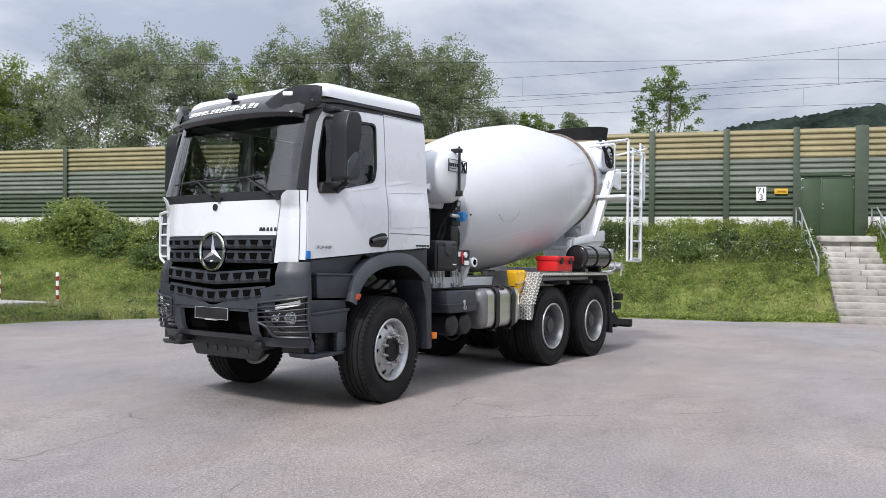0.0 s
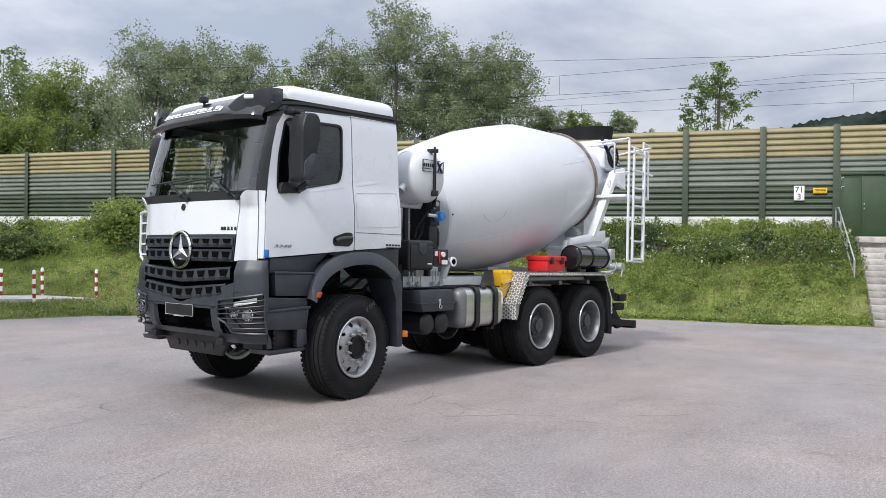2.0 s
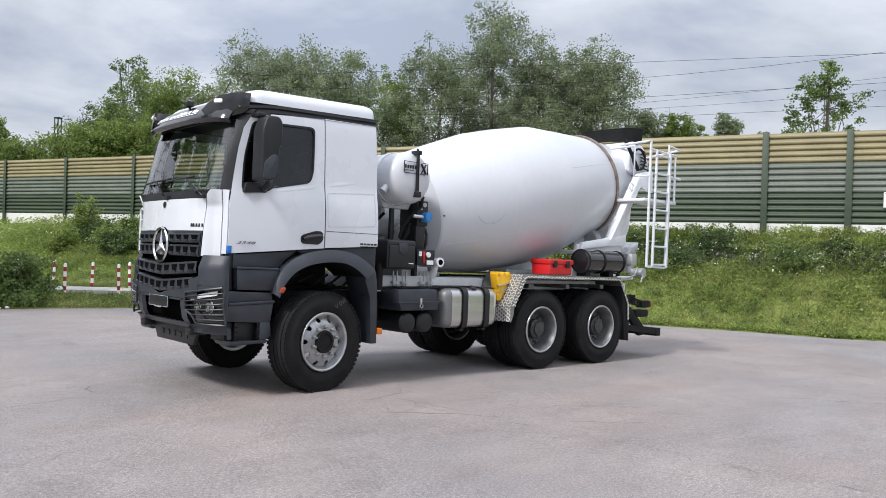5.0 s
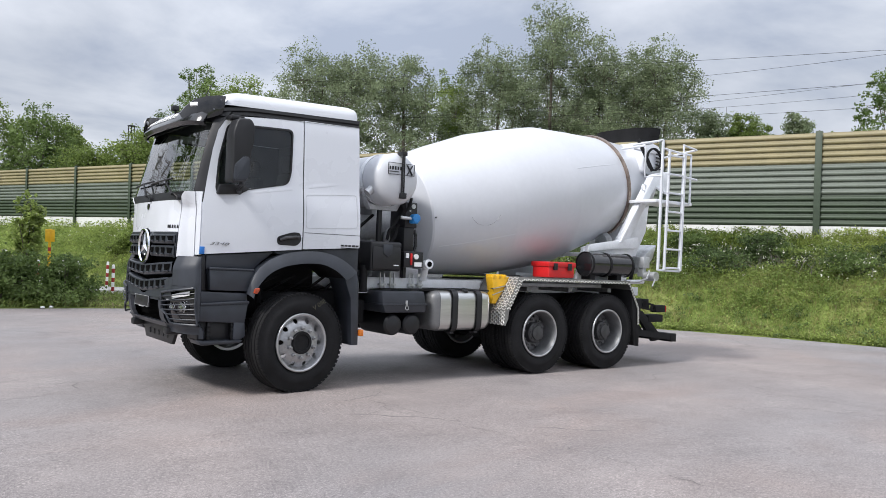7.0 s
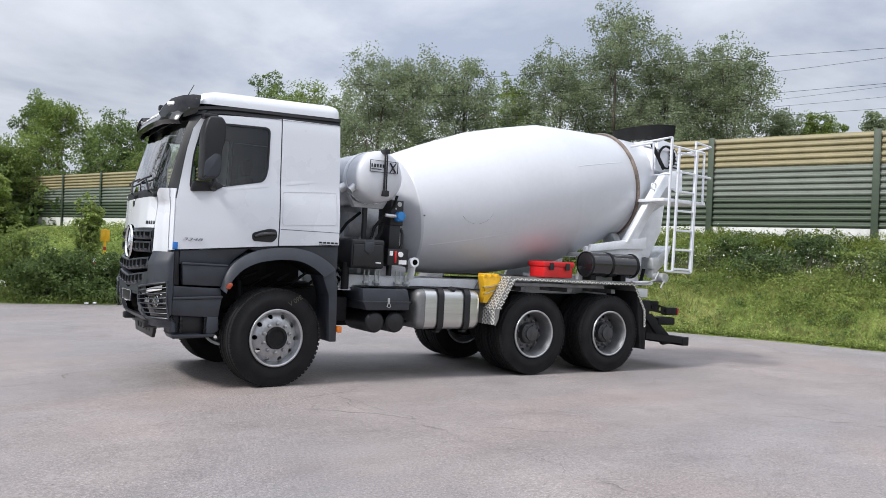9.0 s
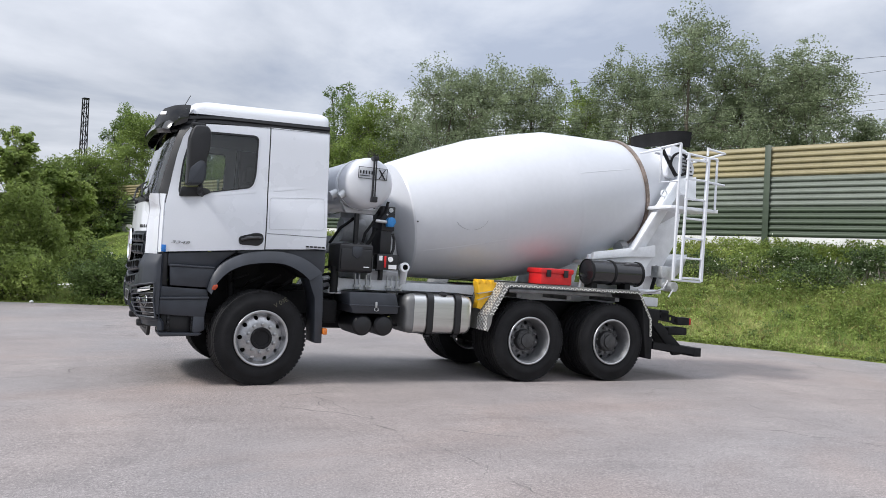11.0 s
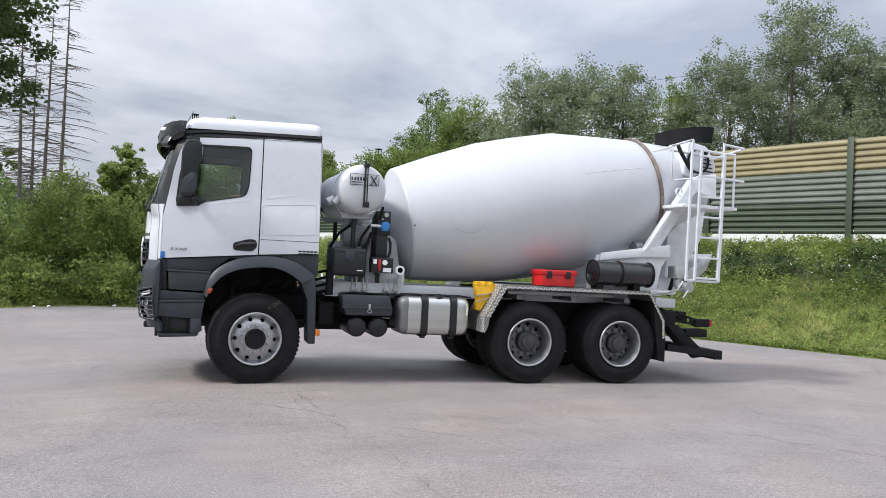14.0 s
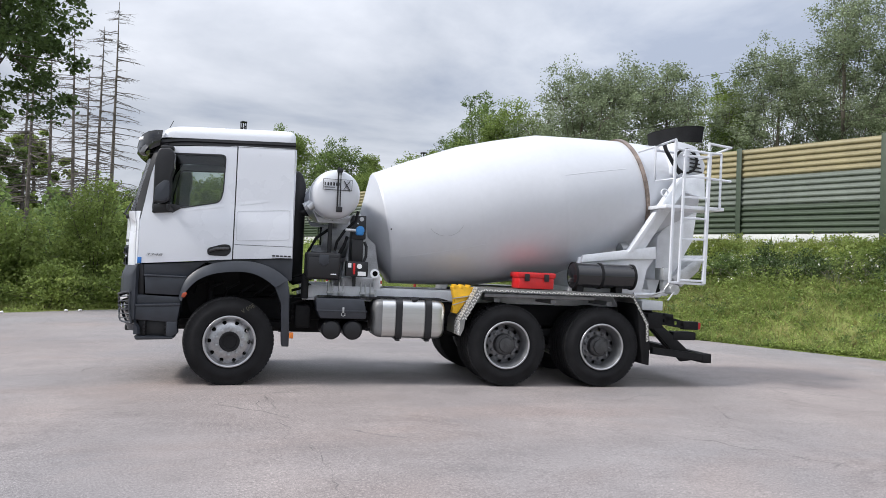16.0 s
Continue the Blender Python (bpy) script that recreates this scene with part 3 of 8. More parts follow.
def holed(bm, outer, inner, place, rings=3, back=0.03, n=64):
    """A panel with one hole: two polygons of (a, b), set in space by place(a, b, depth)."""
    cx, cy = sum(p[0] for p in inner) / len(inner), sum(p[1] for p in inner) / len(inner)

    def meet(poly, ang):
        dx, dy, best = math.cos(ang), math.sin(ang), None
        for (ax, ay), (bx, by) in zip(poly, poly[1:] + poly[:1]):
            ex, ey = bx - ax, by - ay
            det = dx * -ey + ex * dy
            if abs(det) < 1e-12:
                continue
            rx, ry = ax - cx, ay - cy
            t, u = (rx * -ey + ex * ry) / det, (dx * ry - dy * rx) / det
            if t > 0 and -1e-6 <= u <= 1 + 1e-6 and (best is None or t > best):
                best = t
        return best or 0.01

    angs = sorted({round(6.283185 * i / n - 3.14159, 4) for i in range(n)} | {round(math.atan2(y - cy, x - cx), 4) for x, y in outer})
    loops = []
    for k in range(rings + 1):
        f = k / rings
        loops.append([(cx + math.cos(a) * (meet(inner, a) * (1 - f) + meet(outer, a) * f), cy + math.sin(a) * (meet(inner, a) * (1 - f) + meet(outer, a) * f)) for a in angs])
    rows = [[place(*p, back) for p in loops[0]]] + [[place(*p, 0) for p in lp] for lp in loops] + [[place(*p, back) for p in loops[-1]]]
    sheet(bm, rows, close=True)
    return bm


def filled(bm, poly, place, rings=4, back=0.0, n=48):
    """A solid panel inside one polygon, bent by place(a, b, depth)."""
    cx, cy = sum(p[0] for p in poly) / len(poly), sum(p[1] for p in poly) / len(poly)
    rows = []
    for k in range(rings + 1):
        f = max(0.001, k / rings)
        rows.append([place(cx + (a - cx) * f, cy + (c - cy) * f, 0) for a, c in poly])
    if back:
        rows.append([place(a, c, back) for a, c in poly])
    sheet(bm, rows, close=True)
    return bm


def dense(poly, step=0.08):
    out = []
    for (ax, ay), (bx, by) in zip(poly, poly[1:] + poly[:1]):
        k = max(1, int(math.hypot(bx - ax, by - ay) / step))
        out += [(ax + (bx - ax) * i / k, ay + (by - ay) * i / k) for i in range(k)]
    return out


# the cab's shape: half width of the sides and plan of the front
HALF = [(1.45, 1.145), (1.75, 1.16), (2.0, 1.155), (2.16, 1.14), (2.26, 1.115), (2.6, 1.10), (3.0, 1.075), (3.1, 1.06), (3.2, 1.03)]
FRONT = [(1.1, -1.39), (1.42, -1.385), (1.46, -1.37), (1.75, -1.38), (2.05, -1.37), (2.15, -1.355), (2.95, -1.145), (3.05, -1.11), (3.2, -1.0)]
MIDDLE = -0.035   # the front's middle line lies a little to the camera side
DOOR_EDGE = [(1.4, -1.145), (2.05, -1.145), (2.2, -1.118), (2.62, -1.05), (2.85, -0.992), (2.965, -0.918), (3.05, -0.86), (3.2, -0.8)]


HALF_Z = np.linspace(1.3, 3.3, 201)
HALF_W = np.convolve(np.pad(np.interp(HALF_Z, [a for a, _ in HALF], [c for _, c in HALF]), 10, mode="edge"), np.ones(21) / 21, "valid")


def half_width(x, z):
    return float(np.interp(z, HALF_Z, HALF_W)) - 0.055 * max(0, min(1, (-x - 0.45) / 0.7)) ** 1.5


def flank(x, z, d, side=-1):
    """A point of the cab's side, d metres inside its skin."""
    return (x, side * (half_width(x, z) - d), z)


def nose(u, z, d=0.0):
    """A point of the cab's front: u from -1 (camera side door edge) to 1, d metres inside."""
    xc, xd = lerp_table(z, FRONT), lerp_table(z, DOOR_EDGE)
    wd = half_width(xd, z)
    a = abs(u)
    low = 1 - max(0.0, min(1.0, (z - 2.0) / 0.16))          # below the windscreen the corners are cut back more
    upper, lower = ((0.0, 0.0), (0.33, 0.004), (0.64, 0.018), (0.80, 0.042), (0.90, 0.07)), ((0.0, 0.0), (0.33, 0.006), (0.62, 0.035), (0.77, 0.10), (0.835, 0.16))
    across, depth = [[p[i] + (q[i] - p[i]) * low for p, q in zip(upper, lower)] for i in (0, 1)]
    stops = [0.0, 0.3, 0.6, 0.78, 0.88]
    yy = float(np.interp(a, stops + [0.95, 1.0], across + [across[-1] + (1 - across[-1]) * 0.62, 1.0])) * wd
    if a <= 0.88:
        xx = xc + float(np.interp(a, stops, depth))
    else:
        t = (a - 0.88) / 0.12
        x0 = xc + depth[-1]
        xx = x0 + (xd - x0) * (t * 0.85 + 0.15 * t * t)
    return (xx + d, math.copysign(max(0, yy - d * 0.6 * a), u) + MIDDLE * (1 - a * a), z)


def nose_sheet(bm, u0, u1, z0, z1, nu=24, nz=8, d=0.0, back=0.03):
    """A panel of the front; u0 and u1 are fixed or, as functions of z, slanting edges."""
    edge = [e if callable(e) else (lambda z, e=e: e) for e in (u0, u1)]
    zs = [z0 + (z1 - z0) * i / nz for i in range(nz + 1)]

    def row(z, off):
        return [nose(edge[0](z) + (edge[1](z) - edge[0](z)) * i / nu, z, off) for i in range(nu + 1)]
    sheet(bm, [row(z0, d + back)] + [row(z, d) for z in zs] + [row(z1, d + back)])
    for e in edge:
        sheet(bm, [[nose(e(z), z, d) for z in zs], [nose(e(z), z, d + back) for z in zs]])
    return bm


def joint(z):
    """How far out the joint between the flap and the corner panels lies."""
    return 0.785 - 0.115 * (2.075 - z)


# cab shell: back wall, floor and the quarter panels behind the doors
bm = bmesh.new()
box(bm, 0.70, 0.75, -1.06, 1.06, 1.45, 3.1, 0.02)
QUARTER = [(0.012, 1.607), (0.755, 1.652), (0.735, 3.095), (0.012, 3.08)]
for s in (-1, 1):
    filled(bm, dense(QUARTER, 0.05), lambda a, c, d: flank(a, c, d, s), rings=14, back=0.035)
    sheet(bm, [[flank(0.74, z, 0, s), (0.765, s * (half_width(0.74, z) - 0.06), z), (0.74, s * 0.98, z)] for z in np.linspace(1.64, 3.09, 10)])
cab = part("cab", bm, WHITE, truck, "white day cab")


def cpart(name, bm, mat, label="", **k):
    return part(name, bm, mat, cab, label, **k)


box(bm := bmesh.new(), -1.05, 0.72, -1.02, 1.02, 1.46, 1.52, 0.01)
cpart("cab_floor", bm, CHASSIS, "black underside of the cab")


DOOR = [(-1.145, 1.507), (-0.003, 1.603), (-0.003, 3.075), (-0.85, 3.015), (-0.918, 2.965), (-0.992, 2.85), (-1.05, 2.62), (-1.118, 2.20), (-1.145, 2.05)]
WINDOW = rounded([(-1.015, 2.165), (-0.66, 2.225), (-0.185, 2.325), (-0.145, 2.46), (-0.132, 2.955), (-0.895, 2.93), (-0.985, 2.55)], 0.07)
for s in (-1, 1):
    side = lambda a, c, d, s=s: flank(a, c, d, s)
    bm = holed(bmesh.new(), dense(DOOR, 0.06), WINDOW, side, rings=14, back=0.04, n=80)
    cpart("door", bm, WHITE, "white cab door")
    cx, cz = -0.5, 2.52
    small = [(cx + (a - cx) * 0.965, cz + (c - cz) * 0.955) for a, c in WINDOW]
    cpart("window_seal", holed(bmesh.new(), [(cx + (a - cx) * 1.004, cz + (c - cz) * 1.006) for a, c in WINDOW], small, lambda a, c, d: flank(a, c, d - 0.004, s), rings=1, back=0.03, n=80), DARKER, "black rubber seal")
    cpart("door_glass", filled(bmesh.new(), small, lambda a, c, d: flank(a, c, d + 0.014, s), rings=2), TINTED, "tinted door glass", cast=False)
    # door handle: a dark recessed shell with a grip
    bm = filled(bmesh.new(), rounded([(-0.305, 1.645), (-0.07, 1.64), (-0.015, 1.70), (-0.03, 1.79), (-0.12, 1.795), (-0.315, 1.735)], 0.045), lambda a, c, d: flank(a, c, d - 0.006, s), rings=2, back=0.02)
    cpart("handle_shell", bm, DARKER, "black door handle recess")
    bm = bmesh.new()
    tube(bm, [flank(-0.28, 1.70, -0.012, s), flank(-0.21, 1.725, -0.035, s), flank(-0.1, 1.74, -0.035, s), flank(-0.05, 1.74, -0.012, s)], 0.022)
    cpart("door_handle", bm, GLOSSBLACK)
    # side hatch with a thin joint round it
    HATCH = rounded([(0.04, 1.848), (0.715, 1.892), (0.70, 2.275), (0.036, 2.228)], 0.04)
    cpart("hatch_joint", holed(bmesh.new(), [(0.37 + (a - 0.37) * 1.011, 2.06 + (c - 2.06) * 1.02) for a, c in HATCH], HATCH, lambda a, c, d: flank(a, c, d - 0.0025, s), rings=1, back=0.002, n=60), MIDGREY, "thin joint round the storage hatch")
    # pressed edge below the window line
    bm = bmesh.new()
    sheet(bm, [[flank(x, 1.80 + 0.05 * (x > 9), -0.002, s) for x in np.linspace(0.02, 0.77, 8)], [flank(x, 1.793, -0.002, s) for x in np.linspace(0.02, 0.77, 8)]])
    cpart("panel_joint", bm, BADGE)
    # pressed fold rising from the mirror foot to the rear corner
    bm = bmesh.new()
    xs = np.linspace(-0.66, 0.55, 24)
    fold = [2.178 + 0.173 * (x + 0.7) for x in xs]
    amount = [0.0035 * smooth01((x + 0.70) / 0.2) * smooth01((0.62 - x) / 0.35) for x in xs]
    for lo, hi in ((0, 11), (14, 24)):
        sheet(bm, [[flank(xs[i], fold[i] + dz, 0.0012 - f * amount[i], s) for i in range(lo, hi)] for dz, f in ((0.055, 0.0), (0.012, 0.8), (0.0, 1.0), (-0.008, 0.6), (-0.018, 0.0))])
    cpart("body_fold", bm, WHITE, "soft pressed fold in the panel")
    # black seam between door and quarter panel
    bm = bmesh.new()
    sheet(bm, [[flank(-0.004, z, 0.012, s), flank(0.014, z, 0.012, s)] for z in np.linspace(1.60, 3.075, 12)])
    cpart("door_seam", bm, DARKER)
    # dark pillar and roof band
    bm = bmesh.new()
    xs = np.linspace(-1.0, 0.745, 20)
    prof = [(3.035, -0.004), (3.05, 0.012), (3.075, 0.016), (3.09, -0.004), (3.125, -0.004), (3.135, 0.03)]
    sheet(bm, [[(x, s * (half_width(x, z + 0.055 * (x + 1) / 1.75) - d), z + 0.055 * (x + 1) / 1.75 - 0.045 * max(0, (-x - 0.55) / 0.45) ** 2) for x in xs] for z, d in prof])
    cpart("roof_band", bm, DARKER, "black band under the roof")
    nose_sheet(bm := bmesh.new(), s * 0.928, s * 1.0, 2.06, 3.06, nu=6, nz=14, d=-0.002)
    cpart("windscreen_pillar", bm, DARKER, "black windscreen pillar")
    # white corner panel under the pillar, with a fold line
    nose_sheet(bm := bmesh.new(), lambda z: s * (joint(min(z, 2.075)) + 0.009 + 0.07 * (max(0.0, z - 2.075) / 0.09) ** 2.5), s * 0.945, 1.47, 2.165, nu=10, nz=26, d=-0.014, back=0.05)
    cpart("corner_panel", bm, WHITE, "white wind deflector")
    nose_sheet(bm := bmesh.new(), s * 0.950, s * 0.992, 1.50, 2.168, nu=6, nz=8, d=-0.008)
    cpart("pillar_foot", bm, WHITE, "white panel below the pillar")
    nose_sheet(bm := bmesh.new(), lambda z: s * (joint(z) - 0.008), lambda z: s * (joint(z) + 0.018), 1.48, 2.085, nu=3, nz=4, d=0.006)
    nose_sheet(bm, s * 0.938, s * 0.957, 1.51, 2.15, nu=3, nz=4, d=0.012)
    cpart("panel_gap", bm, DARKER, "dark gap behind the corner panels")

# roof: rounded white shell
bm = bmesh.new()
rows = []
for z, w, xf, xr in ((3.125, 1.052, -1.03, 0.745), (3.18, 1.048, -1.02, 0.745), (3.225, 1.035, -0.995, 0.742), (3.262, 1.0, -0.95, 0.725), (3.288, 0.945, -0.87, 0.69), (3.303, 0.86, -0.76, 0.62), (3.315, 0.6, -0.5, 0.40)):
    loop = rounded([(xf, -w), (xr, -w), (xr, w), (xf, w)], 0.10, 6)
    loop = [(x + (0.10 * (abs(y) / w) ** 3 if x < xf + 0.2 else 0), y) for x, y in loop]
    rows.append([(x, y, z + 0.055 * (x + 1) / 1.75) for x, y in loop])
vs = sheet(bm, rows, close=True)
bm.faces.new(vs[-1])
cpart("roof", bm, WHITE, "white cab roof")
bm = bmesh.new()
nose_sheet(bm, -0.935, 0.935, 2.93, 3.16, nu=24, nz=6, d=0.0)
cpart("header_panel", bm, DARKER, "black panel above the windscreen")
bm = bmesh.new()
nose_sheet(bm, -0.928, 0.928, 2.06, 2.165, nu=30, nz=3, d=-0.004)
cpart("cowl", bm, DARKER, "black wiper cowl")
bm = bmesh.new()
sheet(bm, [[nose(u, z, 0.006) for u in np.linspace(-0.932, 0.932, 36)] for z in np.linspace(2.15, 2.95, 10)])
cpart("windscreen", bm, WINDSCREEN, "curved windscreen", cast=False)

# sun visor: a smoked curved shade on brackets, with a pale printed line and two marker lamps
bm = bmesh.new()
def visor_point(u, z, off=0.0):
    """A point on the visor's outer skin."""
    d = lerp_table(z, VISOR)
    p = nose(u, z, 0)
    return (p[0] + d + 0.05 * abs(u) ** 3 - off, p[1] * 1.01, z + 0.02 - 0.035 * abs(u) ** 4)


VISOR = [(2.89, -0.12), (2.925, -0.16), (3.0, -0.155), (3.09, -0.10), (3.15, -0.03)]
us = np.linspace(-0.93, 0.93, 36)
out = VISOR
rows = []
for z, d in out:
    rows.append([(nose(u, z, 0)[0] + d + 0.05 * abs(u) ** 3, nose(u, z, 0)[1] * 1.01, z + 0.02 - 0.035 * abs(u) ** 4) for u in us])
for z, d in out[::-1]:
    rows.append([(nose(u, z, 0)[0] + d + 0.014 + 0.05 * abs(u) ** 3, nose(u, z, 0)[1] * 0.998, z + 0.02 - 0.035 * abs(u) ** 4 - 0.006) for u in us])
sheet(bm, rows + rows[:1])
cpart("sun_visor", bm, GLOSSBLACK, "smoked black sun visor")
bm = bmesh.new()
widths = [0.085, 0.085, 0.085, 0.02, 0.05, 0.05, 0.04, 0.06, 0.09, 0.025, 0.055, 0.02, 0.06, 0.05]
y = 0.56
for i, w in enumerate(widths):
    u0, u1 = y / 1.06, (y - w) / 1.06
    z0, z1 = 2.985, 2.985 + (0.014 if w < 0.022 else (0.062 if i in (7, 8, 10, 12) else 0.048))
    row = lambda z: [visor_point(u, z, 0.004) for u in (u0, u1)]
    sheet(bm, [row(z0), row(z1)])
    y -= w + 0.017
cpart("printed_line", bm, WHITEINK, "white printed line on the visor")
for s in (-1, 1):
    bm = bmesh.new()
    top_edge = [(-0.93, 3.215), (-1.01, 3.215), (-1.11, 3.20), (-1.20, 3.17), (-1.255, 3.10), (-1.285, 3.03)]
    low_edge = [(-0.96, 3.02), (-1.03, 2.985), (-1.11, 2.955), (-1.175, 2.94), (-1.225, 2.925), (-1.255, 2.915)]

    def end_row(f, d):
        row = []
        for (ax, az), (bx, bz) in zip(top_edge, low_edge):
            x, z = ax + (bx - ax) * f, az + (bz - az) * f
            y = float(np.interp(x, [-1.285, -1.23, -1.14, -1.04, -0.93], [0.66, 0.82, 0.955, 1.035, 1.055])) + 0.02 * math.sin(math.pi * f)
            row.append((x, s * (y - d), z))
        return row
    rows = [end_row(f, 0.0) for f in (0, 0.15, 0.5, 0.85, 1.0)] + [end_row(f, 0.03) for f in (1.0, 0.5, 0.0)]
    sheet(bm, rows + rows[:1])
    cap = cpart("visor_end", bm, GLOSSBLACK, "glossy black visor end cap", sharp=50)
    bm = bmesh.new()
    box(bm, -0.020, 0.020, -0.05, 0.05, -0.023, 0.023, 0.012)
    lamp = part("end_lamp", bm, WHITEINK, cap, "small white marker lamp")
    lamp.matrix_basis = pose(-1.20, s * 0.862, 3.112, 0, 20, -s * 34)
    bm = bmesh.new()
    for x, y, z in ((-0.98, 1.035, 3.17), (-1.05, 1.02, 3.06)):
        cyl(bm, (x, s * y, z), (x, s * (y + 0.025), z), 0.010, 10)
    pieces("cap_screw", bm, BADGE, cap, "small screw")
    bm = bmesh.new()
    for k in (0.5,):
        bar(bm, (-1.17, s * k, 3.06), (-1.02, s * k, 3.09), 0.03, 0.04)
    cpart("visor_bracket", bm, DARKER)
bm = bmesh.new()
box(bm, -1.15, -1.07, 0.02, 0.10, 3.17, 3.235, 0.012)
box(bm, -1.115, -1.095, 0.05, 0.07, 3.11, 3.18)
cpart("roof_camera", bm, DARKER)
tube(bm := bmesh.new(), [(-0.95, -0.45, 3.27), (-0.87, -0.45, 3.44)], 0.005, 6)
cpart("aerial", bm, DARKER)

# front panel, badge line, grille
bm = bmesh.new()
nose_sheet(bm, lambda z: -joint(z), joint, 1.735, 2.075, nu=28, nz=6, d=-0.014)
cpart("front_panel", bm, WHITE, "white front service flap")
bm = bmesh.new()
for k, w in enumerate((0.05, 0.035, 0.035, 0.03, 0.035)):
    y0 = -0.60 - 0.045 * k
    p = [nose(yy / 1.08, z, -0.017) for yy, z in ((y0, 1.775), (y0 - w, 1.775), (y0 - w * 0.8, 1.81), (y0 - w * 0.1, 1.81))]
    bm.faces.new([bm.verts.new(q) for q in p])
cpart("model_badge", bm, INK, "dark model badge")
bm = bmesh.new()
cyl(bm, nose(0, 2.02, -0.005), nose(0, 2.02, -0.022), 0.036, 20)
cpart("flap_emblem", bm, GLOSSBLACK, "small round black emblem")


def louvre(name, z0, z1, u0, u1, n, v=0.0, skip=()):
    """A dark louvre with a row of flat black faces painted as shaded pockets."""
    bm = bmesh.new()
    zc = (z0 + z1) / 2

    def at(u, z, d):
        return nose(u, z - v * (1 - abs(u) / 0.8), d) if not v else (lambda p: (p[0], p[1], p[2] - v * (1 - abs(u) / 0.8)))(nose(u, z, d))
    us = np.linspace(u0, u1, 25)
    prof = [(z1, 0.06), (z1, -0.018), (z1 - 0.010, -0.032), (z0 + 0.03, -0.036), (z0 + 0.006, -0.022), (z0, 0.0), (z0, 0.06)]
    sheet(bm, [[at(u, z, d) for u in us] for z, d in prof])
    ob = cpart(name, bm, DARK, "dark grey louvre")
    bm, lips = bmesh.new(), bmesh.new()
    for i in range(n):
        if i in skip:
            continue
        u = u0 + (u1 - u0) * (i + 0.5) / n
        h = (u1 - u0) / n * 0.36
        zt, zb = z1 - 0.022, z0 + 0.042
        f = [at(u - h, zt, -0.0385), at(u + h, zt, -0.0385), at(u + h * 0.62, zb, -0.0405), at(u - h * 0.62, zb, -0.0405)]
        g = [at(u + h * 0.55, zb - 0.006, -0.054), at(u - h * 0.55, zb - 0.006, -0.054), at(u - h * 0.7, zb - 0.026, -0.037), at(u + h * 0.7, zb - 0.026, -0.037)]
        # no recess here: the pocket's shade is a black face on the louvre
        bm.faces.new([bm.verts.new(p) for p in f])
        q = [lips.verts.new(p) for p in (f[3], f[2], g[0], g[1], g[2], g[3])]
        lips.faces.new((q[0], q[1], q[2], q[3]))
        lips.faces.new((q[3], q[2], q[5], q[4]))
        lips.faces.new((q[0], q[3], q[4]))
        lips.faces.new((q[1], q[5], q[2]))
    pieces("pocket_lip", lips, DARK, cab, "dark grey lip")
    pieces("pocket_shade", bm, SHADEBLACK, cab, "flat black face painted as a pocket's shade")
    return ob


bm = bmesh.new()
nose_sheet(bm, -0.80, 0.80, 0.92, 1.74, nu=20, nz=6, d=0.07)
cpart("grille_back", bm, SHADEBLACK, "plain black sheet behind the grille")
bm = bmesh.new()
nose_sheet(bm, lambda z: -joint(z), joint, 1.70, 1.732, nu=20, nz=2, d=-0.022, back=0.08)
for s in (-1, 1):
    nose_sheet(bm, lambda z: s * (joint(z) - 0.025), lambda z: s * joint(z), 1.46, 1.73, nu=2, nz=4, d=-0.022, back=0.08)
cpart("grille_frame", bm, DARK)
louvre("grille_louvre", 1.60, 1.71, -0.725, 0.725, 10, skip=(4, 5))
louvre("grille_louvre", 1.46, 1.585, -0.71, 0.71, 10, skip=(4, 5))
louvre("bumper_louvre", 1.29, 1.42, -0.71, 0.71, 9, v=0.05)
louvre("bumper_louvre", 1.13, 1.26, -0.66, 0.66, 9, v=0.07)
# round emblem: ring, dark disc and three plain spokes
ex, ez = lerp_table(1.57, FRONT), 1.575
lathe(bm := bmesh.new(), [(-0.01, 0.165), (-0.03, 0.17), (-0.045, 0.185), (-0.035, 0.2), (0.0, 0.2)], (ex, MIDDLE, ez), (1, 0, 0), 48)
cpart("emblem_disc", bm, SHADEBLACK, "dark round emblem disc")
lathe(bm := bmesh.new(), [(-0.04, 0.172), (-0.060, 0.178), (-0.060, 0.192), (-0.04, 0.198)], (ex, MIDDLE, ez), (1, 0, 0), 48, closed=True)
cpart("emblem_ring", bm, CHROME, "chrome ring")
bm = bmesh.new()
for k in range(3):
    a = radians(90 + 120 * k)
    tip = (ex - 0.040, MIDDLE + 0.172 * math.cos(a), ez + 0.172 * math.sin(a))
    p, q = radians(90 + 120 * k + 60), radians(90 + 120 * k - 60)
    b1, b2 = [(ex - 0.034, MIDDLE + 0.035 * math.cos(w), ez + 0.035 * math.sin(w)) for w in (p, q)]
    mid = (ex - 0.060, MIDDLE, ez)
    for tri in ((tip, b1, mid), (tip, mid, b2)):
        bm.faces.new([bm.verts.new(c) for c in tri])
cpart("emblem_spokes", bm, CHROME, "three chrome spokes", sharp=5)

# bumper: a bent dark shell wrapping to the wheel arch
BUMP_FRONT = [(0.70, -1.30), (0.78, -1.375), (0.95, -1.405), (1.10, -1.405), (1.36, -1.40), (1.50, -1.345)]


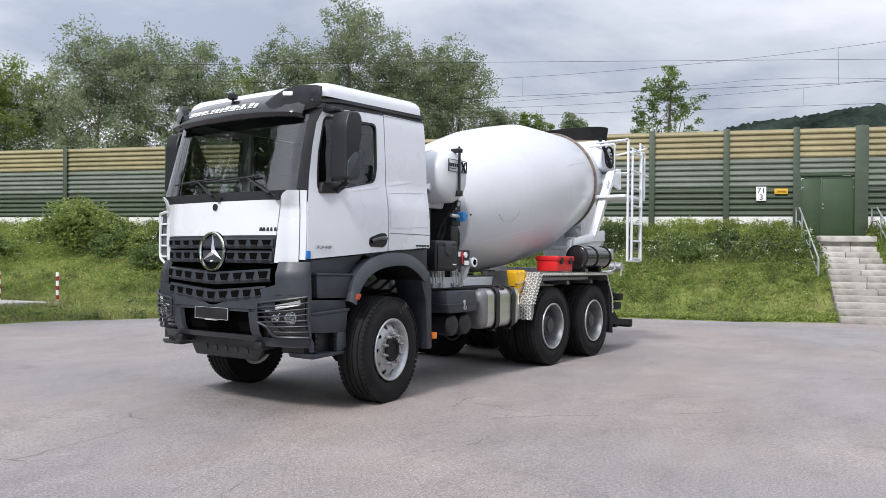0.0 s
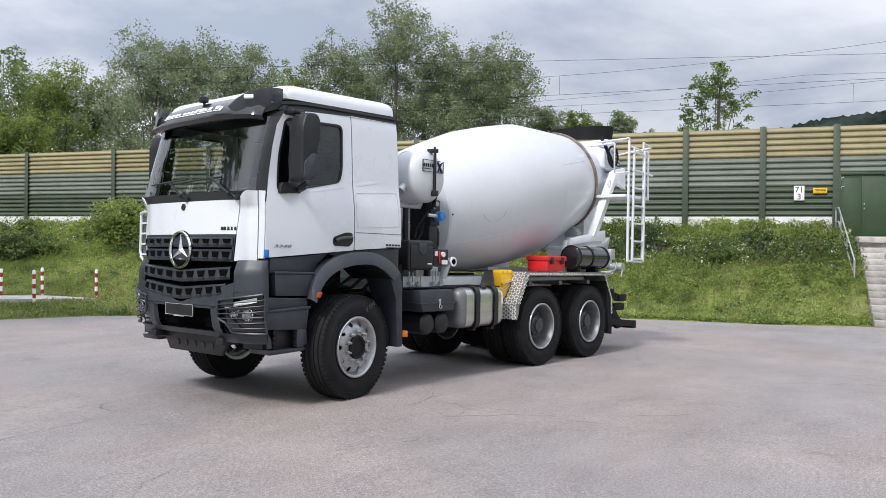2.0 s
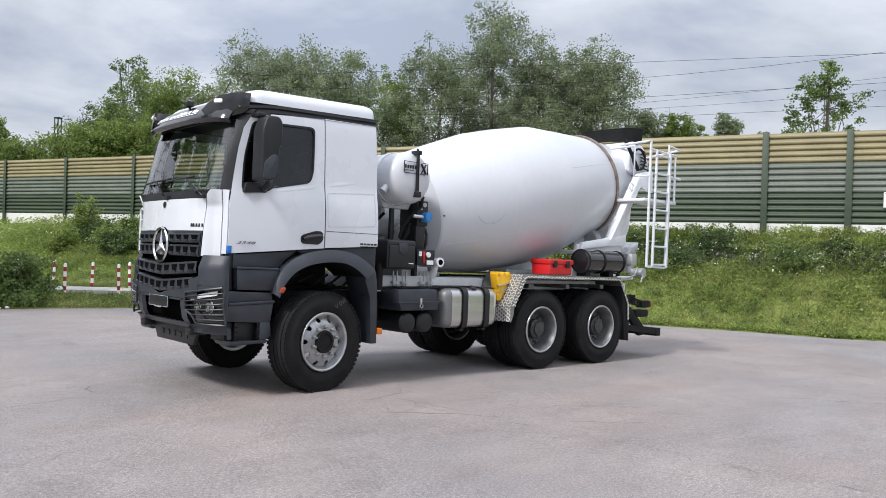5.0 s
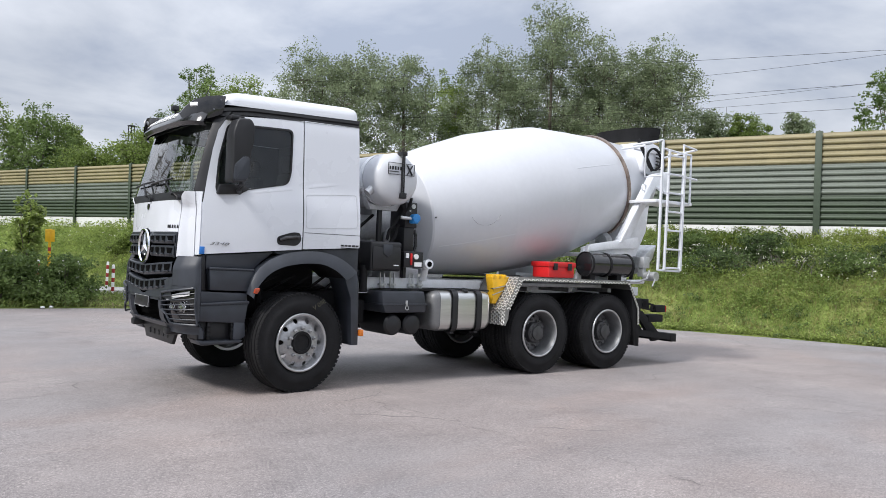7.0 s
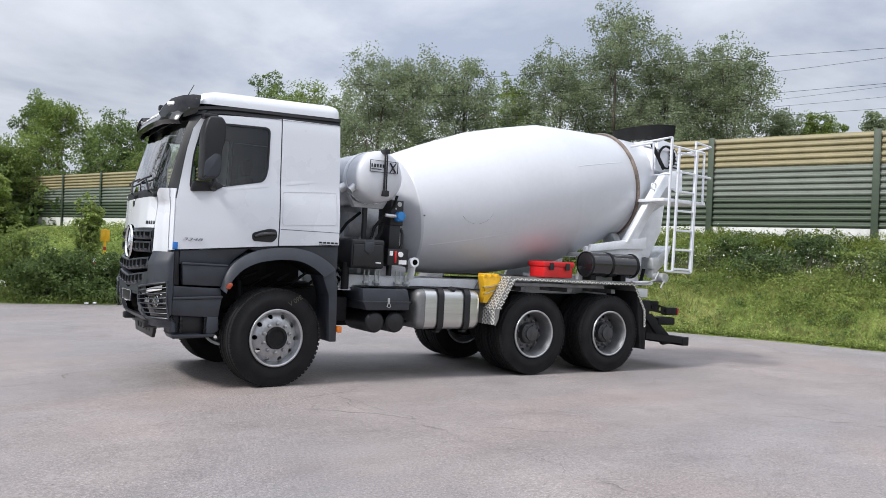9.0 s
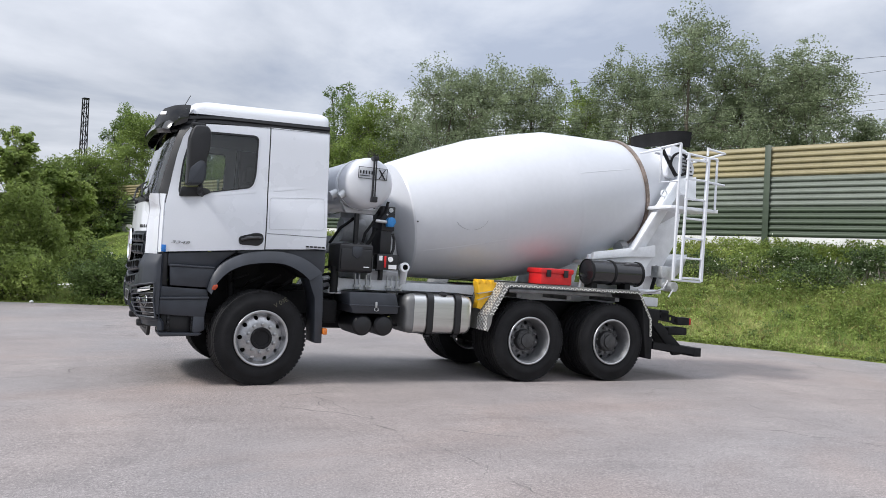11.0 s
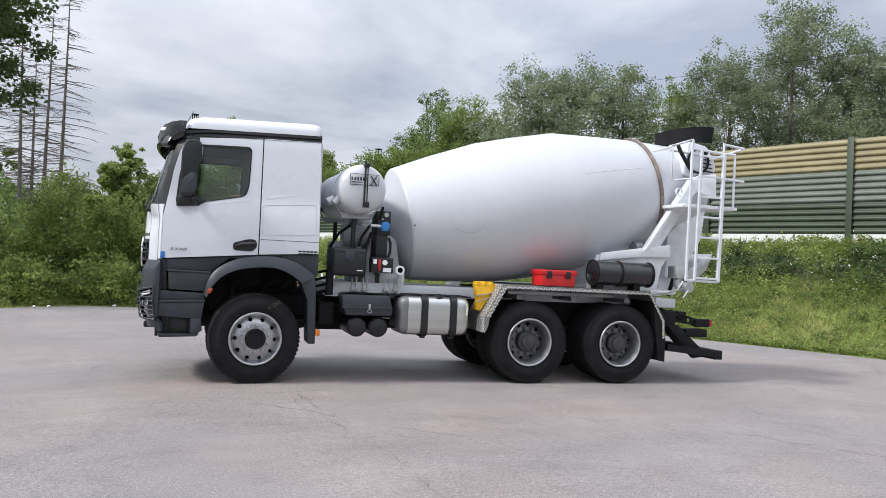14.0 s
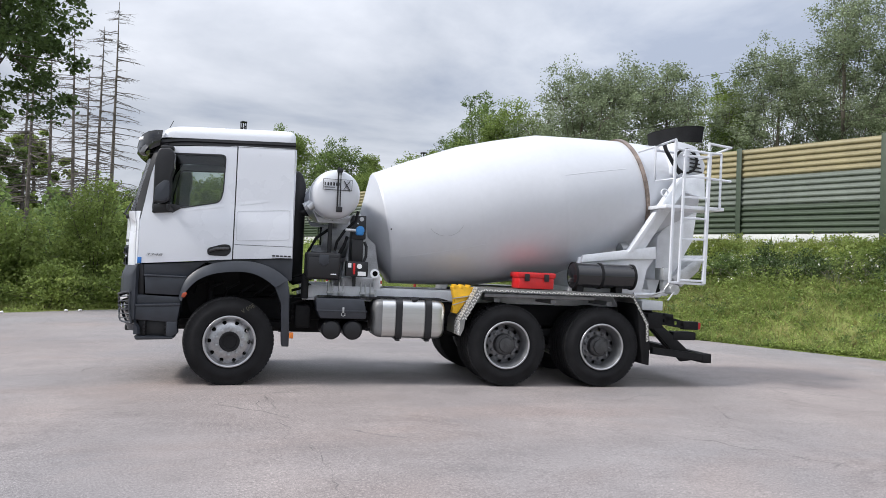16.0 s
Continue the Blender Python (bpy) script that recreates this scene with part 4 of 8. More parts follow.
def bumper(u, z, d=0.0):
    """u from -1 to 1 round the front; the ends run back along the sides."""
    xf = lerp_table(z, BUMP_FRONT)
    w = 1.135 if z < 1.2 else 1.135 - 0.02 * (z - 1.2) / 0.3
    a = abs(u)
    pts = [(0, xf, 0), (0.35, xf + 0.005, 0.42 * w), (0.6, xf + 0.028, 0.73 * w), (0.72, xf + 0.075, 0.865 * w), (0.80, xf + 0.135, 0.94 * w), (0.87, xf + 0.18, 0.985 * w), (0.91, xf + 0.205, w), (1.0, -1.15, w)]
    x = float(np.interp(a, [p[0] for p in pts], [p[1] for p in pts]))
    y = float(np.interp(a, [p[0] for p in pts], [p[2] for p in pts]))
    return (x + d * (1 - 0.5 * a), math.copysign(max(0, y - d * a), u) + MIDDLE, z)


def bumper_sheet(bm, u0, u1, z0, z1, nu=20, nz=6, d=0.0, back=0.05):
    us, zs = np.linspace(u0, u1, nu + 1), np.linspace(z0, z1, nz + 1)
    f0 = z0 if callable(z0) else (lambda u: z0)
    sheet(bm, [[bumper(u, z0, d + back) for u in us]] + [[bumper(u, z, d) for u in us] for z in zs] + [[bumper(u, z1, d + back) for u in us]])
    for u in (u0, u1):
        sheet(bm, [[bumper(u, z, d) for z in zs], [bumper(u, z, d + back) for z in zs]])
    return bm


bm = bmesh.new()
for s in (-1, 1):
    bumper_sheet(bm, s * 0.63, s * 1.0, 1.16, 1.48, nu=14, nz=8)        # upper corner
    cols = [0.475 + 0.044 * i for i in range(11)]                        # brow over the lamps
    sheet(bm, [[bumper(s * u, 1.083 + (u - 0.475) / 0.44 * 0.074 + dz + (max(0.0, 1.165 - 1.083 - (u - 0.475) / 0.44 * 0.074) if dz else 0), q) for u in cols] for dz, q in ((0.0, 0.06), (0.0, 0.0), (0.004, 0.0))])
    bumper_sheet(bm, s * 0.905, s * 1.0, 0.62, 1.16, nu=6, nz=6)        # beside the lamps
    bumper_sheet(bm, s * 0.39, s * 0.475, 0.74, 1.16, nu=4, nz=6)       # inner cheek
    bumper_sheet(bm, s * 0.45, s * 0.90, 0.66, 0.745, nu=10, nz=3)      # under the lamps
    for k in range(10):                                                  # sloped cheek below the grille
        ua, ub = s * (0.63 - 0.063 * k), s * (0.63 - 0.063 * (k + 1))
        za, zb = 1.16 - 0.012 * k, 1.16 - 0.012 * (k + 1)
        sheet(bm, [[bumper(ua, za + 0.10 - 0.011 * k, 0.0), bumper(ub, zb + 0.09 - 0.011 * k, 0.0)], [bumper(ua, 1.02, -0.01), bumper(ub, 1.02, -0.01)], [bumper(ua, 1.0, 0.05), bumper(ub, 1.0, 0.05)]])
bumper_sheet(bm, -0.45, 0.45, 0.70, 0.755, nu=14, nz=3, d=-0.005)
bumper_sheet(bm, -0.45, 0.45, 0.99, 1.04, nu=14, nz=3)
cpart("bumper", bm, DARK, "dark grey plastic bumper")
# black sheets behind the bumper stand in for the opening's shade
bm = bmesh.new()
bumper_sheet(bm, -0.45, 0.45, 0.78, 1.0, nu=12, nz=3, d=0.14)
bumper_sheet(bm, -0.9, 0.9, 0.72, 1.2, nu=20, nz=3, d=0.12)
cpart("bumper_shade", bm, SHADEBLACK, "black sheets that paint the shade in the bumper opening")
bm = bmesh.new()
prism(bm, [(-0.6, 0.66), (-0.48, 0.49), (0.48, 0.49), (0.6, 0.66), (0.5, 0.74), (-0.5, 0.74)], -1.20, -1.16, "x", 0.01)
cpart("skid_plate", bm, DARKER, "black underrun plate with holes")
# the plate is uncut: black patches give the dark inside its holes
bm = bmesh.new()
for y in (-0.32, -0.16, 0.0, 0.16, 0.32):
    prism(bm, rounded([(y - 0.04, 0.55), (y + 0.02, 0.55), (y + 0.04, 0.61), (y - 0.02, 0.61)], 0.015, 2), -1.208, -1.2, "x")
pieces("hole_patch", bm, INK, cab, "black patch painted for the dark of a hole")
bm = bmesh.new()
for s in (-1, 1):
    box(bm, -1.33, -1.12, s * 0.62 - 0.06, s * 0.62 + 0.06, 0.62, 0.70, 0.02)
pieces("tow_eye", bm, DARKER, cab)
# blank number plate
PX = -1.418
box(bm := bmesh.new(), PX, PX + 0.02, -0.29, 0.22, 0.895, 1.015, 0.004)
cpart("plate_holder", bm, DARKER, "black plate holder")
bm = bmesh.new()
for y0, y1, z0, z1 in ((-0.29, 0.22, 1.011, 1.015), (-0.29, 0.22, 0.895, 0.899), (-0.29, -0.286, 0.9, 1.01), (0.216, 0.22, 0.9, 1.01), (-0.125, 0.055, 0.885, 0.892)):
    box(bm, PX - 0.003, PX + 0.003, y0, y1, z0, z1)
cpart("plate_rim", bm, MIDGREY, "thin pale plate rim")

# headlamps behind bar guards
for s in (-1, 1):
    bm = bmesh.new()
    bumper_sheet(bm, s * 0.478, s * 0.90, 0.75, 1.16, nu=10, nz=4, d=0.06, back=0.02)
    cpart("lamp_housing", bm, GLOSSBLACK, "black lamp housing")
    bm = bmesh.new()
    us = np.linspace(0.545, 0.83, 10)
    rows = [[bumper(s * u, 1.0 + (u - 0.545) * 0.26 + dz, 0.004 + q) for u in us] for dz, q in ((0, 0.02), (0, 0), (0.045, 0), (0.045, 0.02))]
    sheet(bm, rows)
    cpart("day_light", bm, WHITEINK, "bright running light strip")
    for u, r in ((0.765, 0.065), (0.645, 0.042)):
        c = bumper(s * u, 0.945, 0.055)
        lathe(bm := bmesh.new(), [(0.03, r * 0.4), (0.02, r * 0.8), (-0.025, r), (-0.03, r * 0.93), (0.0, r * 0.7), (0.012, 0.001)], c, (1, -s * 0.25, 0), 24)
        cpart("headlamp", bm, CHROME, "round chrome headlamp")
        lathe(bm := bmesh.new(), [(0.0, r * 0.92), (-0.02, r * 0.8), (-0.03, 0.001)], (c[0] - 0.02, c[1], c[2]), (1, -s * 0.25, 0), 20)
        cpart("lamp_lens", bm, LENS, cast=False)
    bm = bmesh.new()
    us = np.linspace(0.475, 0.915, 14)

    def guard_z(u, f):
        top = 1.083 + (u - 0.475) / 0.44 * 0.074
        return 0.765 + (top - 0.765) * f
    for k in range(1, 7):
        first = 0.60 if k == 1 else (0.55 if k == 2 else 0.475)
        tube(bm, [bumper(s * u, guard_z(u, k / 7), -0.025) for u in us if u >= first - 0.01], 0.0065, 6)
    rim = [(0.475, 3 / 7), (0.475, 0.8), (0.478, 0.97), (0.485, 1.0)] + [(u, 1.0) for u in us[1:-1]] + [(0.91, 0.98), (0.917, 0.9), (0.917, 0.5), (0.915, 0.03), (0.90, 0.0)] + [(u, 0.0) for u in us[-2:4:-1]] + [(0.60, 0.02), (0.585, 1 / 7), (0.555, 2 / 7), (0.475, 3 / 7)]
    tube(bm, [bumper(s * u, guard_z(u, f), -0.026) for u, f in rim], 0.012, 6)
    pieces("lamp_guard_bar", bm, DARK, cab, "dark grey lamp guard bar")

# lower flank: entry steps and panels ahead of the wheel
for s in (-1, 1):
    bm = bmesh.new()
    prism(bm, [(-1.075, 1.35), (-0.55, 1.345), (-0.44, 1.46), (-0.30, 1.565), (-1.075, 1.50)], s * 1.085, s * 0.9, "y", 0.012)
    prism(bm, [(-1.06, 1.375), (-0.56, 1.365), (-0.545, 1.345), (-1.06, 1.350)], s * 1.155, s * 0.95, "y", 0.006)
    prism(bm, [(-1.055, 1.352), (-0.545, 1.347), (-0.60, 1.12), (-1.04, 1.13)], s * 1.14, s * 0.95, "y", 0.012)
    cpart("door_skirt", bm, DARK, "dark grey lower door panel")
    bm = bmesh.new()
    prism(bm, [(-1.145, 1.50), (-1.08, 1.50), (-1.06, 1.12), (-1.145, 1.12)], s * 1.07, s * 0.8, "y", 0.004)
    cpart("step_recess", bm, DARKER, "black gap behind the bumper end")
    bm = bmesh.new()
    prism(bm, [(-1.143, 1.118), (-0.62, 1.10), (-0.61, 1.0), (-1.143, 0.975)], s * 1.125, s * 0.9, "y", 0.010)
    prism(bm, [(-1.143, 0.995), (-0.605, 1.02), (-0.605, 0.99), (-1.143, 0.968)], s * 1.168, s * 0.95, "y", 0.008)
    prism(bm, [(-1.143, 0.972), (-0.61, 0.994), (-0.64, 0.775), (-1.143, 0.80)], s * 1.15, s * 0.9, "y", 0.012)
    prism(bm, [(-0.765, 0.79), (-0.64, 0.79), (-0.625, 0.635), (-0.70, 0.59), (-0.765, 0.60)], s * 1.15, s * 0.98, "y", 0.012)
    cpart("upper_step", bm, DARK, "dark grey upper entry step")
    bm = bmesh.new()
    prism(bm, [(-1.13, 0.80), (-0.75, 0.79), (-0.75, 0.585), (-1.13, 0.585)], s * 1.06, s * 0.75, "y", 0.01)
    for x in (-1.03, -0.77):
        box(bm, x - 0.012, x + 0.012, s * 1.12, s * 1.05, 0.60, 0.79, 0.003)
    cpart("lower_step_recess", bm, DARKER, "black lower step recess")
    bm = bmesh.new()
    for z in (0.64, 0.69, 0.74):
        for x in (-1.03, -0.77):
            box(bm, x - 0.02, x + 0.02, s * 1.135, s * 1.115, z - 0.012, z + 0.012, 0.004)
    pieces("step_stud", bm, CHASSIS, cab, "small black stud")
    bm = bmesh.new()
    prism(bm, [(-1.12, 0.548), (-0.69, 0.565), (-0.655, 0.595), (-1.145, 0.598)], s * 1.165, s * 0.85, "y", 0.012)
    cpart("lower_step", bm, DARK, "dark grey lower step tread")
    # wheel arch
    outer = [(-0.63, 1.09), (-0.605, 1.22), (-0.545, 1.355), (-0.415, 1.47), (-0.22, 1.555), (0.0, 1.587), (0.25, 1.595), (0.48, 1.535), (0.645, 1.435), (0.72, 1.365)]
    inner = [(-0.59, 1.05), (-0.545, 1.18), (-0.42, 1.325), (-0.24, 1.412), (0.0, 1.45), (0.24, 1.452), (0.43, 1.37), (0.56, 1.265)]

    def fine(poly):
        k = len(poly)
        t = np.linspace(0, k - 1, 33)
        a = [float(np.interp(v, range(k), [p[0] for p in poly])) for v in t]
        c = [float(np.interp(v, range(k), [p[1] for p in poly])) for v in t]
        for _ in range(4):
            a = [a[0]] + [(a[i - 1] + 2 * a[i] + a[i + 1]) / 4 for i in range(1, 32)] + [a[-1]]
            c = [c[0]] + [(c[i - 1] + 2 * c[i] + c[i + 1]) / 4 for i in range(1, 32)] + [c[-1]]
        return list(zip(a, c))
    fo, fi = fine(outer), fine(inner)
    mid = [((a[0] + c[0]) / 2, (a[1] + c[1]) / 2) for a, c in zip(fo, fi)]
    bm = bmesh.new()
    sheet(bm, [[(x, s * 1.06, z) for x, z in fo], [(x, s * 1.18, z) for x, z in fo], [(x, s * 1.225, z) for x, z in mid], [(x, s * 1.24, z) for x, z in fi], [(x, s * 1.2, z + 0.012) for x, z in fi]])
    cpart("wheel_arch", bm, DARK, "dark grey wheel arch")
    bm = bmesh.new()
    sheet(bm, [[(x, s * 1.2, z + 0.013) for x, z in fi], [(x, s * 0.55, z + 0.013) for x, z in fi]])
    ahead = [q for q in fi if q[0] < 0.12]
    sheet(bm, [[(x, s * 0.551, z + 0.012) for x, z in ahead], [(x * 0.9, s * 0.50, max(0.85, z - 0.3)) for x, z in ahead]])
    cpart("arch_liner", bm, CHASSIS, "black wheel arch liner")
    bm = bmesh.new()
    prism(bm, [(0.28, 1.56), (0.70, 1.34), (0.77, 1.36), (0.77, 1.645), (0.20, 1.61)], s * 1.11, s * 0.9, "y", 0.01)
    prism(bm, [(-0.32, 1.555), (-0.1, 1.59), (0.3, 1.612), (0.3, 1.56), (-0.04, 1.50)], s * 1.11, s * 0.95, "y")
    cpart("rear_skirt", bm, DARK, "dark grey panel behind the arch")
    bm = bmesh.new()
    prism(bm, [(0.545, 1.29), (0.715, 1.36), (0.745, 1.2), (0.764, 0.50), (0.672, 0.50), (0.64, 1.05)], s * 1.2, s * 0.80, "y", 0.012)
    cpart("mudguard", bm, DARK, "dark grey rear mudguard")
    bm = bmesh.new()
    prism(bm, rounded([(-0.595, 1.105), (-0.555, 1.098), (-0.520, 1.150), (-0.532, 1.168), (-0.578, 1.160)], 0.010, 2), s * 1.25, s * 1.2, "y", 0.006)
    cpart("side_marker", bm, ORANGE, "orange side marker")
    bm = bmesh.new()
    box(bm, -1.152, -1.105, s * 1.106, s * 1.07, 1.508, 1.588, 0.002)
    cpart("tape", bm, BLUETAPE, "blue protective tape")
    box(bm := bmesh.new(), 0.762, 0.815, s * 1.235, s * 1.16, 0.61, 0.685, 0.008)
    cpart("small_marker", bm, AMBER, "small amber reflector")
    # mirror: tall black housing, lower wide-angle glass, arms
    bm = bmesh.new()
    prism(bm, rounded([(-0.965, 2.265), (-0.80, 2.285), (-0.765, 2.36), (-0.765, 2.60), (-0.735, 2.70), (-0.735, 2.89), (-0.78, 2.95), (-0.92, 2.945), (-0.965, 2.80)], 0.045, 4), s * 1.42, s * 1.20, "y", 0.022, 3)
    mirror = cpart("mirror", bm, DARKER, "black door mirror housing")
    bm = bmesh.new()
    prism(bm, rounded([(-0.955, 2.275), (-0.80, 2.295), (-0.77, 2.37), (-0.775, 2.54), (-0.84, 2.56), (-0.945, 2.46)], 0.03, 3), s * 1.435, s * 1.40, "y", 0.02)
    cpart("mirror_cover", bm, DARK, "ribbed mirror cover")
    bm = bmesh.new()
    tube(bm, [(-0.80, s * 1.30, 2.94), (-0.84, s * 1.18, 2.975), (-0.83, s * 1.07, 2.98)], 0.024)
    tube(bm, [(-0.80, s * 1.30, 2.28), (-0.80, s * 1.20, 2.22), (-0.75, s * 1.10, 2.19)], 0.03)
    box(bm, -0.925, -0.77, s * 1.22, s * 1.06, 2.955, 3.003, 0.015)
    pieces("mirror_arm", bm, DARKER, cab, "black mirror arm")
    box(bm := bmesh.new(), -0.736, -0.732, s * 1.375, s * 1.25, 2.70, 2.88, 0.001)
    cpart("mirror_glass", bm, CHROME, "mirror glass")
    bm = bmesh.new()
    prism(bm, rounded([(-1.01, 2.148), (-0.75, 2.172), (-0.645, 2.232), (-0.72, 2.275), (-0.985, 2.265)], 0.03, 3), s * 1.14, s * 1.08, "y", 0.008)
    cpart("mirror_foot", bm, DARKER)
# front kerb mirror on the far corner and wipers
for yb, ya, y0, y1 in ((-0.80, -0.40, 0.08, -0.54), (-0.05, 0.30, 0.70, 0.02)):
    bm = bmesh.new()
    base, tip = nose(yb / 1.05, 2.10, -0.02), nose(ya / 1.08, 2.30, -0.045)
    elbow = nose((yb * 0.8 + ya * 0.2) / 1.06, 2.135, -0.055)
    tube(bm, [base, elbow, tip], [0.016, 0.014, 0.009], 6)
    tube(bm, [nose((y0 + (y1 - y0) * f) / 1.08, 2.285 + 0.03 * f, -0.022 - 0.012 * math.sin(math.pi * f)) for f in np.linspace(0, 1, 8)], 0.011, 6)
    cyl(bm, (base[0] + 0.03, base[1], base[2]), (base[0] - 0.02, base[1], base[2]), 0.030, 12)
    cpart("wiper", bm, DARKER, "black wiper")
# white grab guard on the far front corner
bm = bmesh.new()
for z in (1.52, 1.64, 1.76, 1.88):
    bar(bm, (-1.20, 1.02, z), (-1.185, 1.15, z), 0.014, 0.02)
tube(bm, [(-1.24, 0.98, 1.44), (-1.20, 1.12, 1.49), (-1.19, 1.155, 1.55), (-1.19, 1.155, 1.95), (-1.20, 1.14, 1.995), (-1.24, 0.98, 2.01)], 0.016, 8)
cpart("corner_guard", bm, WHITE, "white louvred wind guard")
box(bm := bmesh.new(), -1.17, -1.16, 1.0, 1.14, 1.50, 1.97)
cpart("guard_mesh", bm, BADGE, "grey mesh in the wind guard")

# inside of the cab
box(bm := bmesh.new(), -1.22, -0.85, -0.76, 0.72, 1.75, 2.12, 0.06)
box(bm, -1.04, -0.85, -0.98, 0.98, 1.75, 2.13, 0.06)
cpart("dashboard", bm, CABIN, "dark dashboard")
for y in (-0.55, 0.55):
    bm = bmesh.new()
    box(bm, -0.55, -0.02, y - 0.25, y + 0.25, 1.70, 1.86, 0.05)
    prism(bm, [(-0.06, 1.8), (0.08, 1.8), (0.16, 2.5), (0.04, 2.52)], y - 0.25, y + 0.25, "y", 0.04)
    box(bm, 0.03, 0.15, y - 0.14, y + 0.14, 2.52, 2.74, 0.04)
    cpart("seat", bm, CLOTH, "dark cloth driver seat")
lathe(bm := bmesh.new(), [(-0.018, 0.215), (0, 0.197), (0.018, 0.215), (0, 0.233)], (-0.80, -0.55, 2.14), (0.45, 0, 1), 32, closed=True)
bar(bm, (-0.80, -0.76, 2.14), (-0.80, -0.34, 2.14), 0.05, 0.02)
cyl(bm, (-0.80, -0.55, 2.14), (-1.0, -0.55, 1.85), 0.04, 10)
cpart("steering_wheel", bm, DARKER, "black steering wheel")
box(bm := bmesh.new(), -0.95, 0.70, -0.98, 0.98, 3.02, 3.06, 0.01)
cpart("headliner", bm, CABIN)
bm = bmesh.new()
for s in (-1, 1):
    box(bm, 0.05, 0.70, s * 1.05, s * 1.02, 1.60, 3.02)
    box(bm, -1.0, 0.0, s * 1.07, s * 1.03, 1.56, 2.12)
box(bm, 0.66, 0.695, -1.0, 1.0, 1.50, 3.02)
cpart("inner_trim", bm, CABIN, "dark inner lining")

# air intake stack behind the far side of the cab
bm = bmesh.new()
prism(bm, rounded([(0.80, 1.25), (1.0, 1.25), (1.0, 2.80), (0.93, 2.98), (0.80, 3.02)], 0.06, 4), 0.70, 1.02, "y", 0.03)
tube(bm, [(0.95, 0.72, 2.36), (1.06, 0.70, 2.36)], 0.05, 10)
cpart("air_intake", bm, DARKER, "black air intake stack")

# lettering on the door: the model number
writing("model_number", "3348", 0.068, Matrix.Translation((-0.96, -half_width(-0.96, 1.62) - 0.011, 1.625)) @ pose(0, 0, 0, 90, 0, -5.5) @ Matrix.Diagonal((1.5, 0.62, 1, 1)), BADGE, cab, 0.25)
bm = bmesh.new()
for k in range(5):
    box(bm, 0.50 + 0.05 * k, 0.538 + 0.05 * k, -half_width(0.6, 1.68) - 0.004, -half_width(0.6, 1.68) + 0.002, 1.662, 1.682)
box(bm, 0.5, 0.75, -half_width(0.6, 1.68) - 0.004, -half_width(0.6, 1.68) + 0.002, 1.643, 1.648)
cpart("dealer_print", bm, INK, "small dark printed line")


# ---- wheels ----
def wheel(kind):
    """One wheel with its axle along y, its outer face towards -y."""
    R, W = (0.566 if kind == "front" else 0.562), 0.315
    hub = bmesh.new()
    n10 = 10
    if kind == "front":
        rp = [(-0.158, 0.305), (-0.16, 0.326), (-0.135, 0.329), (-0.13, 0.302), (-0.06, 0.285), (0.10, 0.28), (0.14, 0.31), (0.155, 0.335), (0.15, 0.30), (-0.05, 0.26), (-0.12, 0.285)]
        disc = [(0.285, -0.085), (0.262, -0.105), (0.235, -0.125), (0.205, -0.14), (0.185, -0.145), (0.12, -0.145)]
        hub_prof = [(0.1, 0.14), (-0.14, 0.13), (-0.165, 0.128), (-0.175, 0.12), (-0.172, 0.095), (-0.155, 0.09), (-0.155, 0.001)]
        hole_r, nut_r, nut_y = 0.248, 0.167, -0.145
    else:
        rp = [(-0.158, 0.305), (-0.16, 0.326), (-0.135, 0.329), (-0.13, 0.302), (-0.03, 0.285), (0.10, 0.28), (0.14, 0.31), (0.155, 0.335), (0.15, 0.30), (0.05, 0.268), (-0.12, 0.29)]
        disc = [(0.275, 0.055), (0.25, 0.045), (0.225, 0.03), (0.20, 0.02), (0.185, 0.018), (0.12, 0.018)]
        hub_prof = [(0.1, 0.15), (0.0, 0.150), (-0.07, 0.145), (-0.085, 0.13), (-0.09, 0.10), (-0.115, 0.095), (-0.12, 0.06), (-0.125, 0.001)]
        hole_r, nut_r, nut_y = 0.238, 0.185, 0.018
    lathe(hub, hub_prof, (0, 0, 0), (0, 1, 0), 32)
    if kind == "rear":
        for k in range(8):
            a = 6.283 * k / 8
            cyl(hub, (0.118 * math.cos(a), -0.085, 0.118 * math.sin(a)), (0.118 * math.cos(a), -0.102, 0.118 * math.sin(a)), 0.012, 6)
    w = part("wheel", hub, CHASSIS if kind == "front" else HUB, truck, "dark wheel hub")
    # tyre
    bm = bmesh.new()
    h = W / 2
    prof = [(-h * 0.78, 0.319), (-h * 0.98, 0.37), (-h * 1.02, 0.42), (-h * 1.0, 0.465), (-h * 0.985, 0.468), (-h * 0.95, 0.52), (-h * 0.88, R - 0.012)]
    cuts = (-0.60, -0.2, 0.2, 0.60)
    for c in cuts:
        prof += [((c - 0.05) * h, R), ((c - 0.035) * h, R - 0.014), ((c + 0.035) * h, R - 0.014), ((c + 0.05) * h, R)]
    prof += [(-a, r) for a, r in prof[:7][::-1]]
    lathe(bm, prof, (0, 0, 0), (0, 1, 0), 72, closed=True)
    for k in range(64):
        a = 6.283185 * k / 64
        for s in (-1, 1):
            m = Matrix.Rotation(a + (0.03 if s > 0 else 0), 4, "Y") @ Matrix.Translation((0, s * h * 0.85, R - 0.014))
            bmesh.ops.create_cube(bm, size=1, matrix=m @ Matrix.Diagonal((0.036, h * 0.24, 0.022, 1)))
        if kind == "rear":
            for c in (-0.4, 0.0, 0.4):
                m = Matrix.Rotation(a + 0.02 * c, 4, "Y") @ Matrix.Translation((0, c * h, R + 0.001))
                bmesh.ops.create_cube(bm, size=1, matrix=m @ Matrix.Diagonal((0.034, h * 0.27, 0.008, 1)))
    part("tyre", bm, RUBBER, w, "black truck tyre", sharp=40)
